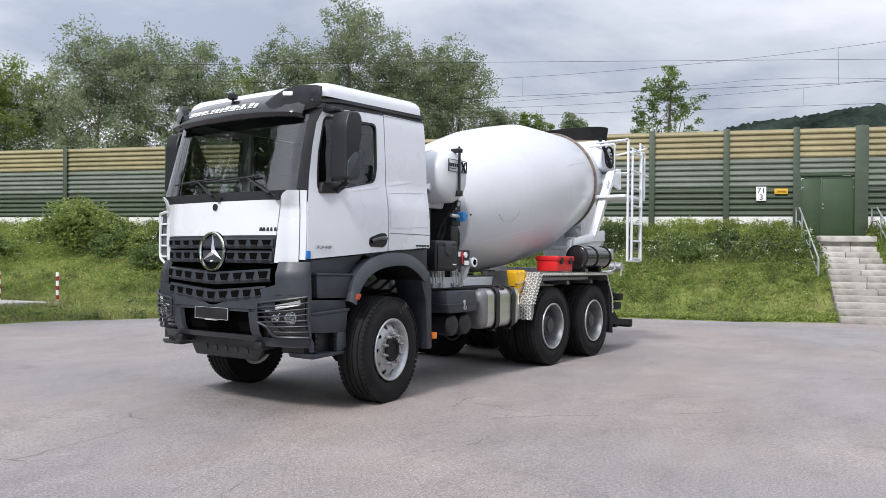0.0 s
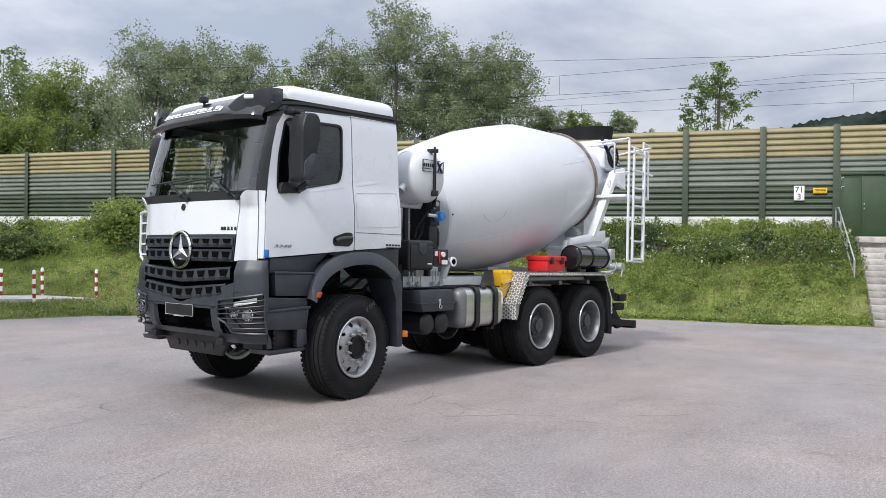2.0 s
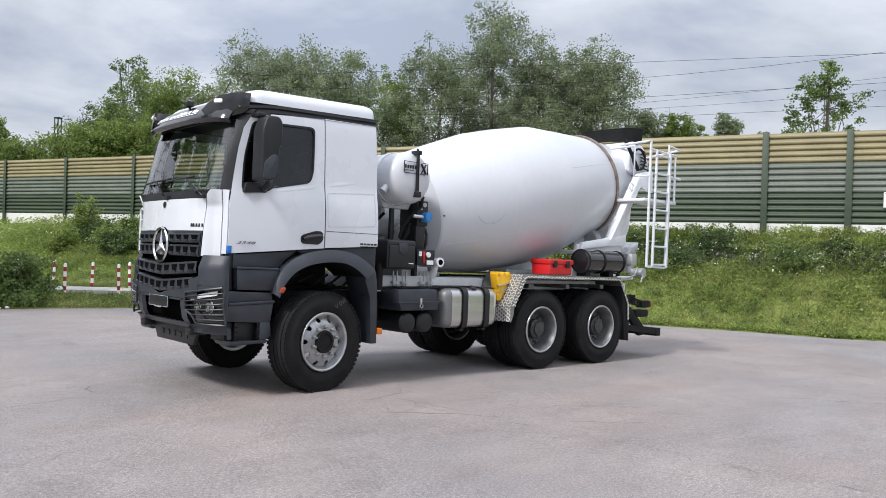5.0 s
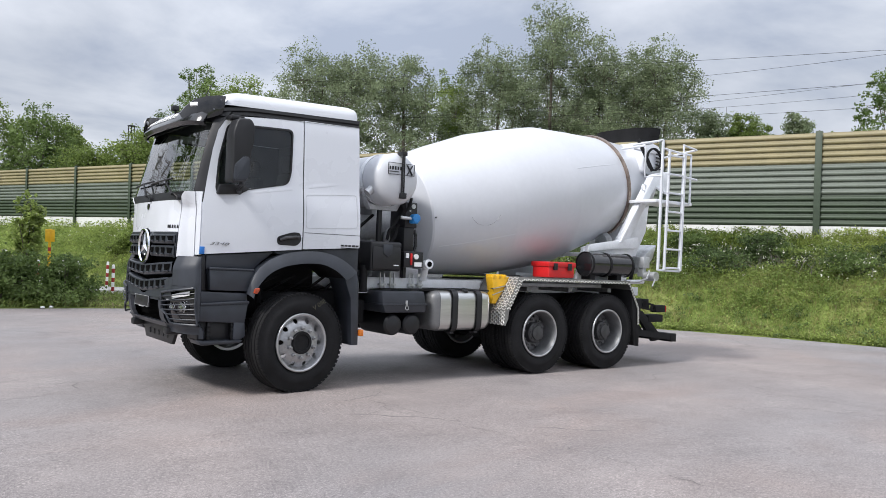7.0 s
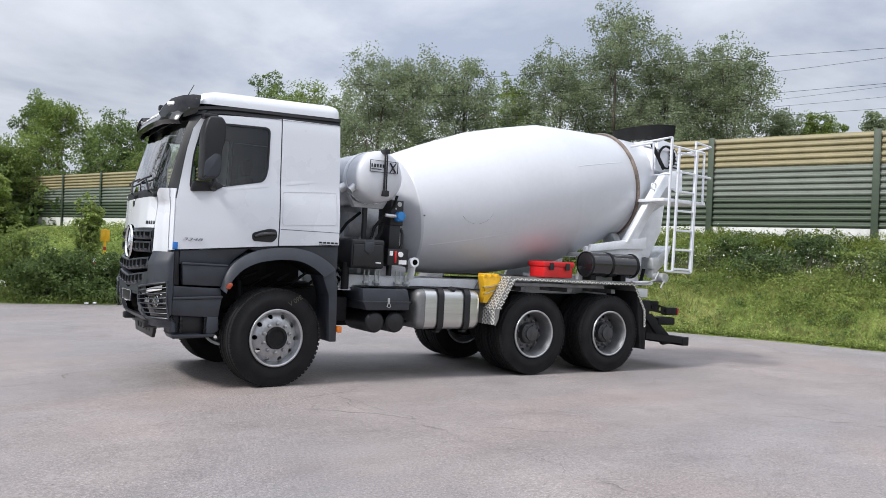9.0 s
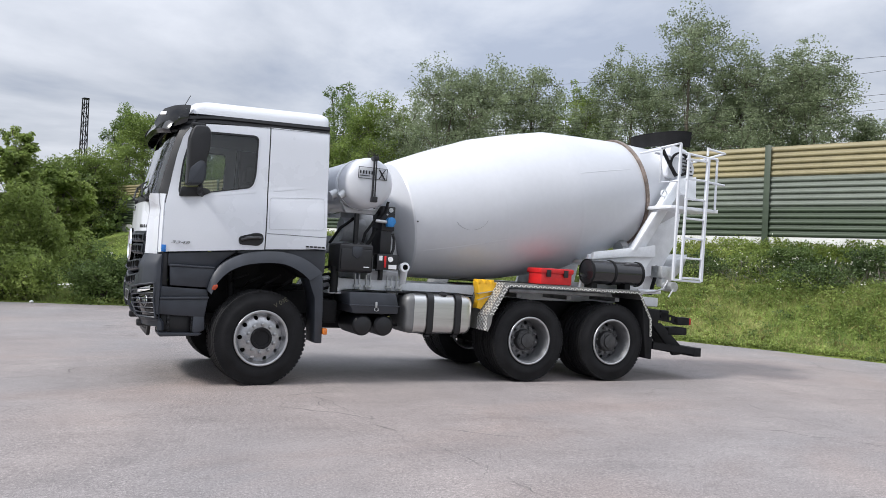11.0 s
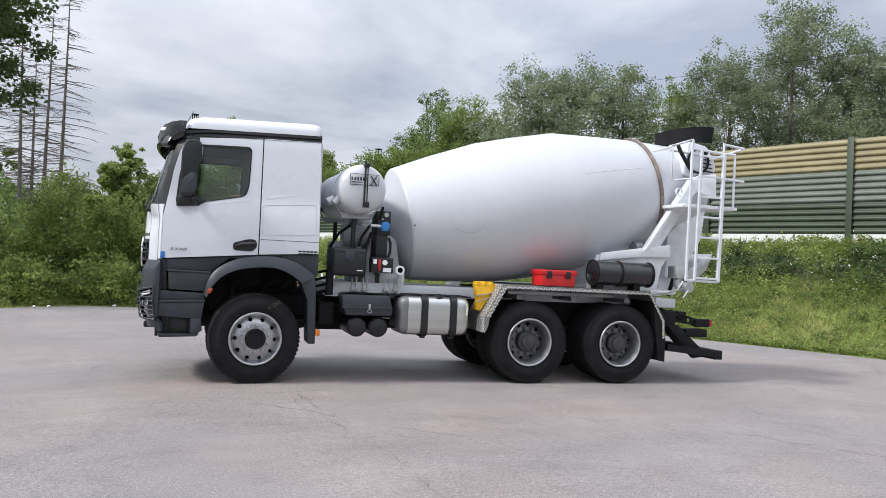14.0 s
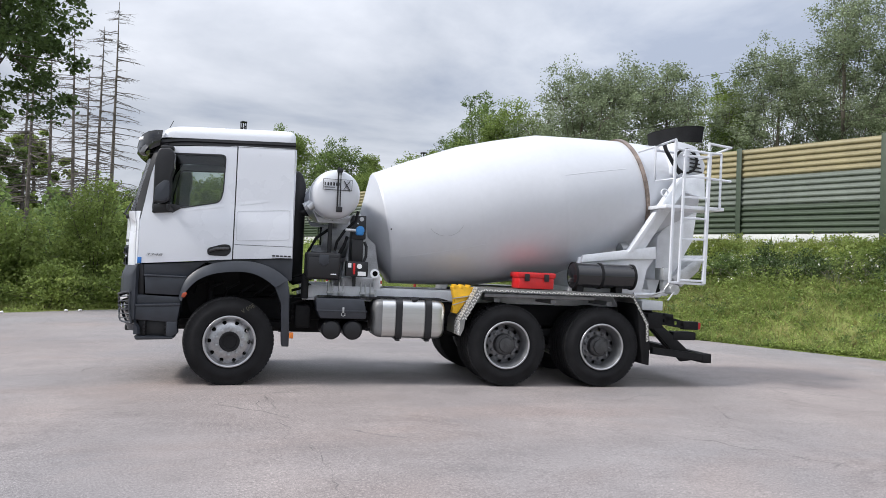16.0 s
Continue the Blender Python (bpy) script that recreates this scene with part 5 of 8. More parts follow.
    lathe(bm := bmesh.new(), rp, (0, 0, 0), (0, 1, 0), 64, closed=True)
    rim = part("rim", bm, RIM if kind == "front" else DULLRIM, w, "silver steel rim", sharp=28)
    lathe(bm := bmesh.new(), [(-0.150, 0.305), (-0.163, 0.311), (-0.166, 0.325), (-0.160, 0.333), (-0.142, 0.333)], (0, 0, 0), (0, 1, 0), 64, closed=True)
    part("rim_lip", bm, RIM, w, "bright rolled rim edge", sharp=60)
    bm = bmesh.new()

    def place(a, r, d):
        y = float(np.interp(r, [q[0] for q in disc[::-1]], [q[1] for q in disc[::-1]]))
        return (r * math.cos(a), y + d, r * math.sin(a))
    for k in range(n10):
        a0, a1, ac = [6.283185 * (k + f) / n10 for f in (0, 1, 0.5)]
        outer = dense([(a0, 0.12), (a1, 0.12), (a1, 0.285), (a0, 0.285)], 0.09)
        rh = 0.026
        inner = [(ac + rh * 1.05 / hole_r * math.cos(q), hole_r + rh * math.sin(q)) for q in np.linspace(0, 6.283185, 17)[:-1]]
        holed(bm, outer, inner, place, rings=5, back=0.012, n=32)
    bmesh.ops.remove_doubles(bm, verts=bm.verts, dist=0.0008)
    part("wheel_disc", bm, DISC if kind == "front" else DARKRIM, w, "wheel disc with round holes", sharp=40)
    bm = bmesh.new()
    for k in range(10):
        a = 6.283185 * (k + 0.0) / 10
        c = (nut_r * math.cos(a), nut_r * math.sin(a))
        lathe(bm, [(nut_y, 0.024), (nut_y - 0.010, 0.021), (nut_y - 0.034, 0.0195), (nut_y - 0.036, 0.0125), (nut_y - 0.062, 0.011)], (c[0], 0, c[1]), (0, 1, 0), 8)
    pieces("wheel_nut", bm, DISC if kind == "front" else DARKRIM, w, "wheel nut")
    return w


REAR1, REAR2, AXLE_Z, REAR_Z = 3.738, 5.158, 0.553, 0.573
front = wheel("front")
STEER = 7.0   # the front wheels stand slightly turned
front.matrix_basis = pose(0.0, -1.06, AXLE_Z, 0, 0, STEER) @ pose(0, 0, 0, 0, 20, 0)
copy_thing(front, pose(0.0, 1.06, AXLE_Z, 0, 0, 180 + STEER))
rear = wheel("rear")
rear.matrix_basis = pose(REAR1, -1.06, REAR_Z, 0, 10, 0)
for x in (REAR1, REAR2):
    if x == REAR2:
        copy_thing(rear, pose(x, -1.06, REAR_Z, 0, 45, 0))
    copy_thing(rear, pose(x, 1.06, REAR_Z, 0, 0, 180))
    copy_thing(rear, pose(x, 0.71, REAR_Z))
    copy_thing(rear, pose(x, -0.71, REAR_Z, 0, 0, 180))
# chalk figures on the front tyre
tx = writing("chalk_mark", "V 09E", 0.07, pose(0, -1.06, 0, 0, 0, STEER) @ Matrix.Translation((0.213, -0.1635, 0.98)) @ pose(0, 0, 0, 90, -31, 0) @ Matrix.Diagonal((1.1, 1.1, 0.5, 1)), CHALK, truck)

# ---- chassis ----


def tpart(name, bm, mat, label="", **k):
    return part(name, bm, mat, truck, label, **k)


bm = bmesh.new()
for s in (-1, 1):
    box(bm, -1.0, 6.35, s * 0.40 - 0.04, s * 0.40 + 0.04, 0.80, 1.10, 0.012)
for x in (-0.8, 0.4, 1.6, 2.8, 4.4, 5.9):
    box(bm, x - 0.05, x + 0.05, -0.4, 0.4, 0.84, 1.06)
tpart("chassis_frame", bm, CHASSIS, "black ladder frame")
for x, z in ((0.0, AXLE_Z), (REAR1, REAR_Z), (REAR2, REAR_Z)):
    bm = bmesh.new()
    cyl(bm, (x, -0.95, z), (x, 0.95, z), 0.085, 14)
    if x > 1:
        lathe(bm, [(-0.2, 0.1), (-0.1, 0.22), (0.1, 0.22), (0.2, 0.1)], (x, 0, z), (0, 1, 0), 20)
    axle = tpart("axle", bm, CHASSIS, "black axle beam")
    for s in (-1, 1):
        lathe(bm := bmesh.new(), [(-0.1, 0.2), (0.1, 0.2)], (x, s * 0.62, z), (0, 1, 0), 20)
        part("brake_drum", bm, CHASSIS, axle)
for s in (-1, 1):
    bm = bmesh.new()
    for k in range(3):
        bar(bm, (-0.8, s * 0.5, 0.72 + 0.0235 * k), (0.8, s * 0.5, 0.70 + 0.0235 * k), 0.09, 0.026)
    tpart("leaf_spring", bm, CHASSIS, "black leaf spring")
    bm = bmesh.new()
    for k in range(3):
        bar(bm, (REAR1 - 0.1, s * 0.52, 0.68 + 0.032 * k), (REAR2 + 0.1, s * 0.52, 0.68 + 0.032 * k), 0.09, 0.034)
    tpart("leaf_spring", bm, CHASSIS, "black leaf spring")
    tpart("shock_absorber", cyl(bmesh.new(), (-0.25, s * 0.7, 0.6), (-0.28, s * 0.6, 1.3), 0.045, 12), CHASSIS)
tpart("drive_shaft", cyl(bmesh.new(), (0.6, 0.0, 0.75), (REAR1, 0, 0.62), 0.07, 12), CHASSIS)
bm = bmesh.new()
box(bm, -0.75, 0.75, -0.38, 0.38, 0.62, 1.18, 0.06)
box(bm, -0.75, 0.60, -0.34, 0.34, 1.12, 1.52, 0.06)
box(bm, 0.75, 1.7, -0.25, 0.25, 0.60, 1.0, 0.06)
for k in range(6):
    tube(bm, [(-0.5 + 0.2 * k, -0.45, 1.1), (-0.45 + 0.2 * k, -0.75, 1.25 - 0.02 * k), (-0.3 + 0.2 * k, -0.8, 1.3)], 0.018, 6)
tpart("engine", bm, CHASSIS, "dark engine and gearbox")
bm = bmesh.new()
for k in range(7):
    z = 0.85 + 0.09 * k
    tube(bm, [(0.80, -0.75 + 0.03 * k, z), (0.95, -0.72, z + 0.05), (1.05, -0.6, z - 0.02)], 0.02, 6)
box(bm, 0.84, 1.05, -0.85, -0.5, 0.72, 1.02, 0.03)
cyl(bm, (0.95, -0.95, 1.12), (0.95, -0.95, 1.45), 0.05, 14)
pieces("air_line", bm, CHASSIS, truck, "black line behind the cab")

# mixer subframe: light grey rails with mounting plates
bm = bmesh.new()
for s in (-1, 1):
    box(bm, 0.95, 6.1, s * 0.43 - 0.035, s * 0.43 + 0.035, 1.11, 1.27, 0.01)
    prism(bm, [(0.92, 1.13), (1.02, 1.30), (1.95, 1.30), (1.95, 1.12)], s * 0.80, s * 0.76, "y", 0.006)
    box(bm, 0.93, 2.6, s * 0.82, s * 0.48, 1.10, 1.125, 0.004)
    box(bm, 1.95, 3.2, s * 0.50, s * 0.47, 1.12, 1.28, 0.004)
tpart("subframe", bm, LIGHTGREY, "light grey mixer subframe")
bm = bmesh.new()
for s in (-1, 1):
    for x in (1.30, 1.45, 1.75, 1.88):
        tube(bm, [(x - 0.03, s * 0.83, 1.36), (x - 0.03, s * 0.84, 1.17), (x + 0.03, s * 0.84, 1.17), (x + 0.03, s * 0.83, 1.36)], 0.011, 6)
        box(bm, x - 0.045, x + 0.045, s * 0.86, s * 0.80, 1.20, 1.225)
pieces("clamp", bm, STEEL, truck, "steel clamp")

# front support: grey pedestal, tank on two posts
bm = bmesh.new()
prism(bm, [(1.45, 1.28), (2.05, 1.28), (1.95, 1.9), (1.75, 2.05), (1.58, 1.9)], -0.45, -0.40, "y", 0.006)
prism(bm, [(1.45, 1.28), (2.05, 1.28), (1.95, 1.9), (1.75, 2.05), (1.58, 1.9)], 0.40, 0.45, "y", 0.006)
box(bm, 1.45, 1.9, -0.78, 0.78, 1.28, 1.42, 0.02)
box(bm, 1.40, 1.48, -0.35, 0.35, 1.3, 2.25, 0.01)
cyl(bm, (1.45, 0, 1.98), (2.0, 0, 2.08), 0.3, 24)
prism(bm, [(0.98, 1.62), (1.12, 1.84), (1.4, 1.9), (1.4, 1.68)], -0.3, -0.24, "y", 0.01)
tpart("front_pedestal", bm, MIDGREY, "grey drum pedestal")
bm = bmesh.new()
cyl(bm, (1.52, -0.3, 1.95), (1.2, -0.3, 1.95), 0.16, 20)
box(bm, 1.08, 1.35, -0.15, 0.25, 1.62, 1.86, 0.05)
tpart("drive_motor", bm, MIDGREY, "grey hydraulic drive motor")
# water tank, lying across behind the cab
TX, TZ, TR = 1.30, 2.535, 0.325
bm = bmesh.new()
lathe(bm, [(-1.16, 0.001), (-1.155, 0.14), (-1.135, 0.23), (-1.10, 0.288), (-1.04, TR), (1.04, TR), (1.10, 0.288), (1.135, 0.23), (1.155, 0.14), (1.16, 0.001)], (TX, 0, TZ), (0, 1, 0), 48)
tank = tpart("water_tank", bm, DRUM, "white water tank lying across")
bm = bmesh.new()
bar(bm, (TX + 0.012, -1.175, TZ - 0.245), (TX + 0.012, -1.175, TZ + 0.355), 0.02, 0.018)
bar(bm, (TX + 0.05, -1.165, TZ - 0.175), (TX + 0.045, -1.165, TZ + 0.295), 0.012, 0.012)
box(bm, TX, TX + 0.08, -1.19, -1.10, TZ - 0.245, TZ - 0.175, 0.006)
box(bm, TX, TX + 0.07, -1.19, -1.06, TZ + 0.285, TZ + 0.335, 0.006)
part("level_gauge", bm, DARKER, tank, "black level gauge strip")
bm = bmesh.new()
for x0, x1, z0, z1 in ((-0.185, 0.20, 0.080, 0.085), (-0.185, 0.20, -0.060, -0.055), (-0.185, -0.180, -0.055, 0.08), (0.195, 0.20, -0.055, 0.08)):
    box(bm, TX + x0, TX + x1, -1.166, -1.152, TZ + 0.105 + z0, TZ + 0.105 + z1)
for k, w in enumerate((0.015, 0.018, 0.018, 0.020, 0.024, 0.007)):
    box(bm, TX - 0.165 + 0.038 * k, TX - 0.165 + 0.038 * k + w, -1.164, -1.152, TZ + 0.103, TZ + 0.145)
box(bm, TX - 0.165, TX - 0.03, -1.164, -1.152, TZ + 0.077, TZ + 0.085)
bar(bm, (TX + 0.09, -1.161, TZ + 0.055), (TX + 0.17, -1.161, TZ + 0.175), 0.008, 0.026, (0, 1, 0))
bar(bm, (TX + 0.09, -1.161, TZ + 0.175), (TX + 0.17, -1.161, TZ + 0.055), 0.008, 0.026, (0, 1, 0))
part("printed_label", bm, INK, tank, "black framed maker's label")
bm = bmesh.new()
for y in (-0.75, 0.75):
    lathe(bm, [(y - 0.04, TR + 0.004), (y - 0.04, TR + 0.012), (y + 0.04, TR + 0.012), (y + 0.04, TR + 0.004)], (TX, 0, TZ), (0, 1, 0), 40, closed=True)
pieces("tank_strap", bm, LIGHTGREY, tank, "grey tank strap")
bm = bmesh.new()
for y in (-0.75, 0.75):
    prism(bm, [(TX - 0.28, TZ - 0.22), (TX - 0.22, TZ - 0.30), (TX, TZ - 0.345), (TX + 0.22, TZ - 0.30), (TX + 0.30, TZ - 0.22), (TX + 0.20, TZ - 0.38), (TX - 0.20, TZ - 0.38)], y - 0.05, y + 0.05, "y", 0.004)
pieces("tank_saddle", bm, MIDGREY, tank, "grey steel saddle")
bm = bmesh.new()
cyl(bm, (TX - 0.26, -0.95, TZ - 0.12), (TX - 0.35, -0.95, TZ - 0.2), 0.05, 14)
cyl(bm, (TX - 0.28, -0.7, TZ - 0.12), (TX - 0.39, -0.7, TZ - 0.18), 0.06, 14)
pieces("tank_fitting", bm, STEEL, tank)
bm = bmesh.new()
for y in (-0.75, 0.75):
    bar(bm, (1.27, y, 1.40), (1.27, y, 2.20), 0.055, 0.055, b=0.006)
pieces("tank_post", bm, DARKER, truck, "black tank post")
# control column: black pipe box, blue meter, gauges
bm = bmesh.new()
box(bm, 1.56, 1.745, -0.915, -0.56, 1.95, 2.275, 0.012)
box(bm, 1.56, 1.72, -0.90, -0.56, 1.62, 1.96, 0.02)
tube(bm, [(1.735, -0.87, 1.92), (1.765, -0.87, 1.85), (1.765, -0.87, 1.72), (1.735, -0.87, 1.64)], 0.02, 8)
box(bm, 1.60, 1.64, -0.86, -0.66, 1.3, 2.1)
column = tpart("control_column", bm, DARKER, "black control column behind the cab")
bm = bmesh.new()
cyl(bm, (1.68, -0.912, 2.225), (1.68, -0.925, 2.225), 0.03, 16)
cyl(bm, (1.63, -0.912, 2.165), (1.63, -0.925, 2.165), 0.012, 10)
pieces("dial", bm, STEEL, column, "small steel dial")
bm = bmesh.new()
lathe(bm, [(-0.05, 0.04), (-0.045, 0.056), (0.045, 0.056), (0.05, 0.04)], (1.65, -1.0, 2.07), (0, 1, 0), 20)
box(bm, 1.60, 1.70, -1.03, -0.93, 2.0, 2.07, 0.02)
part("water_meter", bm, BLUE, column, "blue water meter")
tube(bm := bmesh.new(), [(1.46, -0.96, 2.07), (1.56, -0.98, 2.065), (1.63, -0.99, 2.06)], 0.022, 10)
part("meter_pipe", bm, STEEL, column)
bm = bmesh.new()
box(bm, 1.48, 1.78, -1.04, -0.88, 1.44, 1.645, 0.012)
panel = tpart("gauge_panel", bm, DARKER, "black gauge panel")
cyl(bm := bmesh.new(), (1.66, -1.04, 1.58), (1.66, -1.06, 1.58), 0.034, 18)
part("pressure_gauge", bm, WHITEINK, panel, "white pressure gauge")
box(bm := bmesh.new(), 1.575, 1.605, -1.055, -1.035, 1.47, 1.62, 0.008)
part("red_lever", bm, RED, panel, "red lever")
bm = bmesh.new()
box(bm, 1.505, 1.55, -1.05, -1.035, 1.56, 1.62)
box(bm, 1.64, 1.75, -1.05, -1.035, 1.455, 1.51)
pieces("sticker", bm, WHITEINK, panel, "white sticker")
bm = bmesh.new()
lathe(bm, [(-0.05, 0.035), (-0.05, 0.062), (-0.02, 0.062), (-0.02, 0.05), (0.05, 0.05), (0.05, 0.03)], (1.875, -1.0, 1.49), (0, 1, 0), 20)
tube(bm, [(1.875, -0.94, 1.49), (1.93, -0.88, 1.44), (1.94, -0.82, 1.28)], 0.05, 12)
coupling = tpart("hose_coupling", bm, LIGHTGREY, "grey hose coupling")
# black disc in place of a bore, the inner shade as colour
cyl(bm := bmesh.new(), (1.875, -1.054, 1.49), (1.875, -1.048, 1.49), 0.036, 16)
part("opening", bm, SHADEBLACK, coupling, "black disc painted as the shade inside the coupling")
bm = bmesh.new()
tube(bm, [(1.62, -0.95, 2.33), (1.60, -0.93, 2.2), (1.45, -0.9, 2.05), (1.36, -0.86, 1.9), (1.34, -0.84, 1.78)], 0.02, 8)
tube(bm, [(1.50, -0.84, 1.98), (1.46, -0.85, 1.85), (1.38, -0.82, 1.7)], 0.025, 8)
tube(bm, [(1.0, -0.5, 1.75), (1.1, -0.6, 1.95), (1.3, -0.55, 2.1)], 0.02, 8)
pieces("black_hose", bm, RUBBER, truck, "black rubber hose")
# black plastic wash-water box
box(bm := bmesh.new(), 0.945, 1.40, -1.115, -0.64, 1.385, 1.75, 0.035, 3)
toolbox = tpart("storage_box", bm, DARKER, "black plastic box behind the cab")
prism(bm := bmesh.new(), [(1.11, 1.715), (1.24, 1.715), (1.24, 1.605), (1.175, 1.56), (1.11, 1.605)], -1.141, -1.105, "y", 0.008)
part("box_latch", bm, DARK, toolbox)
box(bm := bmesh.new(), 1.27, 1.345, -1.131, -1.12, 1.455, 1.468)
part("box_print", bm, LIGHTGREY, toolbox)
box(bm := bmesh.new(), 0.965, 1.38, -1.127, -1.10, 1.405, 1.69, 0.02)
part("box_rib", bm, DARKER, toolbox)
# battery box and air tanks
bm = bmesh.new()
prism(bm, [(1.09, 1.145), (1.725, 1.145), (1.765, 0.985), (1.765, 0.88), (1.155, 0.875), (1.11, 0.985)], -1.17, -0.55, "y", 0.02)
battery = tpart("battery_box", bm, DARK, "dark grey battery box")
bm = bmesh.new()
prism(bm, [(1.105, 0.99), (1.775, 0.99), (1.775, 0.97), (1.105, 0.97)], -1.18, -0.55, "y", 0.005)
part("box_rim", bm, DARK, battery)
bm = bmesh.new()
box(bm, 1.442, 1.468, -1.192, -1.165, 0.955, 1.03, 0.006)
tube(bm, [(1.435, -1.19, 0.955), (1.43, -1.192, 0.925), (1.455, -1.194, 0.912), (1.48, -1.192, 0.925), (1.475, -1.19, 0.955)], 0.006, 6)
part("latch", bm, STEEL, battery, "steel latch")
bm = bmesh.new()
for x in (1.313, 1.60):
    lathe(bm, [(-1.135, 0.001), (-1.13, 0.06), (-1.115, 0.11), (-1.09, 0.132), (-0.5, 0.132), (-0.46, 0.1), (-0.45, 0.001)], (x, 0, 0.725), (0, 1, 0), 28)
pieces("air_tank", bm, DARKER, truck, "black air tank")
# fuel tank, brushed aluminium with straps
def tank_section(x, f):
    return [(x, -0.87 + (a + 0.87) * f, 0.895 + (c - 0.895) * f) for a, c in rounded([(-1.19, 0.635), (-1.19, 1.155), (-0.55, 1.155), (-0.55, 0.635)], 0.12, 6)]


bm = bmesh.new()
ends = [(0.0, 0.70), (0.012, 0.82), (0.035, 0.91), (0.07, 0.97), (0.12, 1.0)]
vs = sheet(bm, [tank_section(1.98, 1.0)] + [tank_section(2.855 - a, f) for a, f in ends[::-1]], close=True)
bm.faces.new(vs[-1])
fuel = tpart("fuel_tank", bm, ALU, "brushed aluminium fuel tank", sharp=50)
# left end as its own mesh, shade painted in with a darker grey
bm = bmesh.new()
vs = sheet(bm, [tank_section(1.86 + a, f) for a, f in ends], close=True)
bm.faces.new(vs[0])
part("tank_end", bm, SHADEDALU, fuel, "aluminium tank end with its shade put into the grey", sharp=50)
for x in (2.207, 2.612):
    bm = bmesh.new()
    rows = [[(x + dx, a, c) for a, c in rounded([(-1.2, 0.625), (-1.2, 1.165), (-0.54, 1.165), (-0.54, 0.625)], 0.115, 6)] for dx in (-0.045, 0.045)]
    sheet(bm, rows, close=True)
    rows = [[(x + dx, a, c) for a, c in rounded([(-1.207, 0.618), (-1.207, 1.172), (-0.533, 1.172), (-0.533, 0.618)], 0.118, 6)] for dx in (-0.045, 0.045)]
    sheet(bm, rows, close=True)
    box(bm, x - 0.03, x + 0.03, -1.15, -1.05, 0.595, 0.625, 0.008)
    part("tank_band", bm, DARKER, fuel, "black strap")
bm = bmesh.new()
cyl(bm, (2.42, -1.10, 1.13), (2.42, -1.12, 1.175), 0.05, 18)
part("filler_cap", bm, DARKER, fuel)
bm = bmesh.new()
prism(bm, [(1.12, 1.165), (2.90, 1.165), (2.90, 1.15), (1.85, 1.15)], -1.05, -0.45, "y")
tube(bm, [(1.8, -0.9, 0.72), (1.95, -0.9, 0.72)], 0.02, 6)
tpart("bracket_plate", bm, CHASSIS)
# yellow wheel chocks in a holder
bm = bmesh.new()
prism(bm, [(2.965, 1.355), (3.08, 1.372), (3.30, 1.35), (3.245, 1.23), (3.13, 1.08), (3.055, 0.975), (2.985, 0.99), (3.015, 1.135)], -1.02, -0.88, "y", 0.012)
for k in range(3):
    box(bm, 2.985 + 0.10 * k, 3.03 + 0.10 * k, -1.03, -0.87, 1.33, 1.385, 0.006)
chock = tpart("wheel_chock", bm, YELLOW, "yellow plastic wheel chocks")
bm = bmesh.new()
bar(bm, (2.97, -1.03, 1.19), (3.26, -1.03, 1.24), 0.05, 0.012)
bar(bm, (2.98, -1.03, 1.10), (3.20, -1.03, 1.17), 0.02, 0.012)
part("holder", bm, ALU, chock, "aluminium strap")

# rear fenders: checker plate with raised studs
bm = bmesh.new()
line = [(3.04, 0.70), (3.05, 0.90), (3.29, 1.36), (5.61, 1.345), (5.865, 0.93), (5.88, 0.68)]


def offset_line(pts, d):
    out = []
    for i, p in enumerate(pts):
        a, c = Vector(pts[max(i - 1, 0)]), Vector(pts[min(i + 1, len(pts) - 1)])
        t = (c - a).normalized()
        out.append((p[0] + t.y * d, p[1] - t.x * d))
    return out


for s in (-1, 1):
    lo = offset_line(line, 0.012)
    sheet(bm, [[(x, s * 1.235, z) for x, z in line], [(x, s * 0.50, z) for x, z in line], [(x, s * 0.50, z) for x, z in lo], [(x, s * 1.235, z) for x, z in lo], [(x, s * 1.235, z) for x, z in line]])
    lip = offset_line(line, 0.045)
    sheet(bm, [[(x, s * 1.236, z) for x, z in line[2:]], [(x, s * 1.236, z) for x, z in lip[2:]], [(x, s * 1.228, z) for x, z in lip[2:]]])
    prism(bm, [(3.04, 0.70), (3.045, 0.90), (3.285, 1.36), (3.385, 1.36), (3.115, 0.90), (3.10, 0.785), (3.055, 0.69)], s * 1.24, s * 1.225, "y")
tread_line = tpart("rear_fender", bm, TREAD, "aluminium checker plate fenders")
bm = bmesh.new()
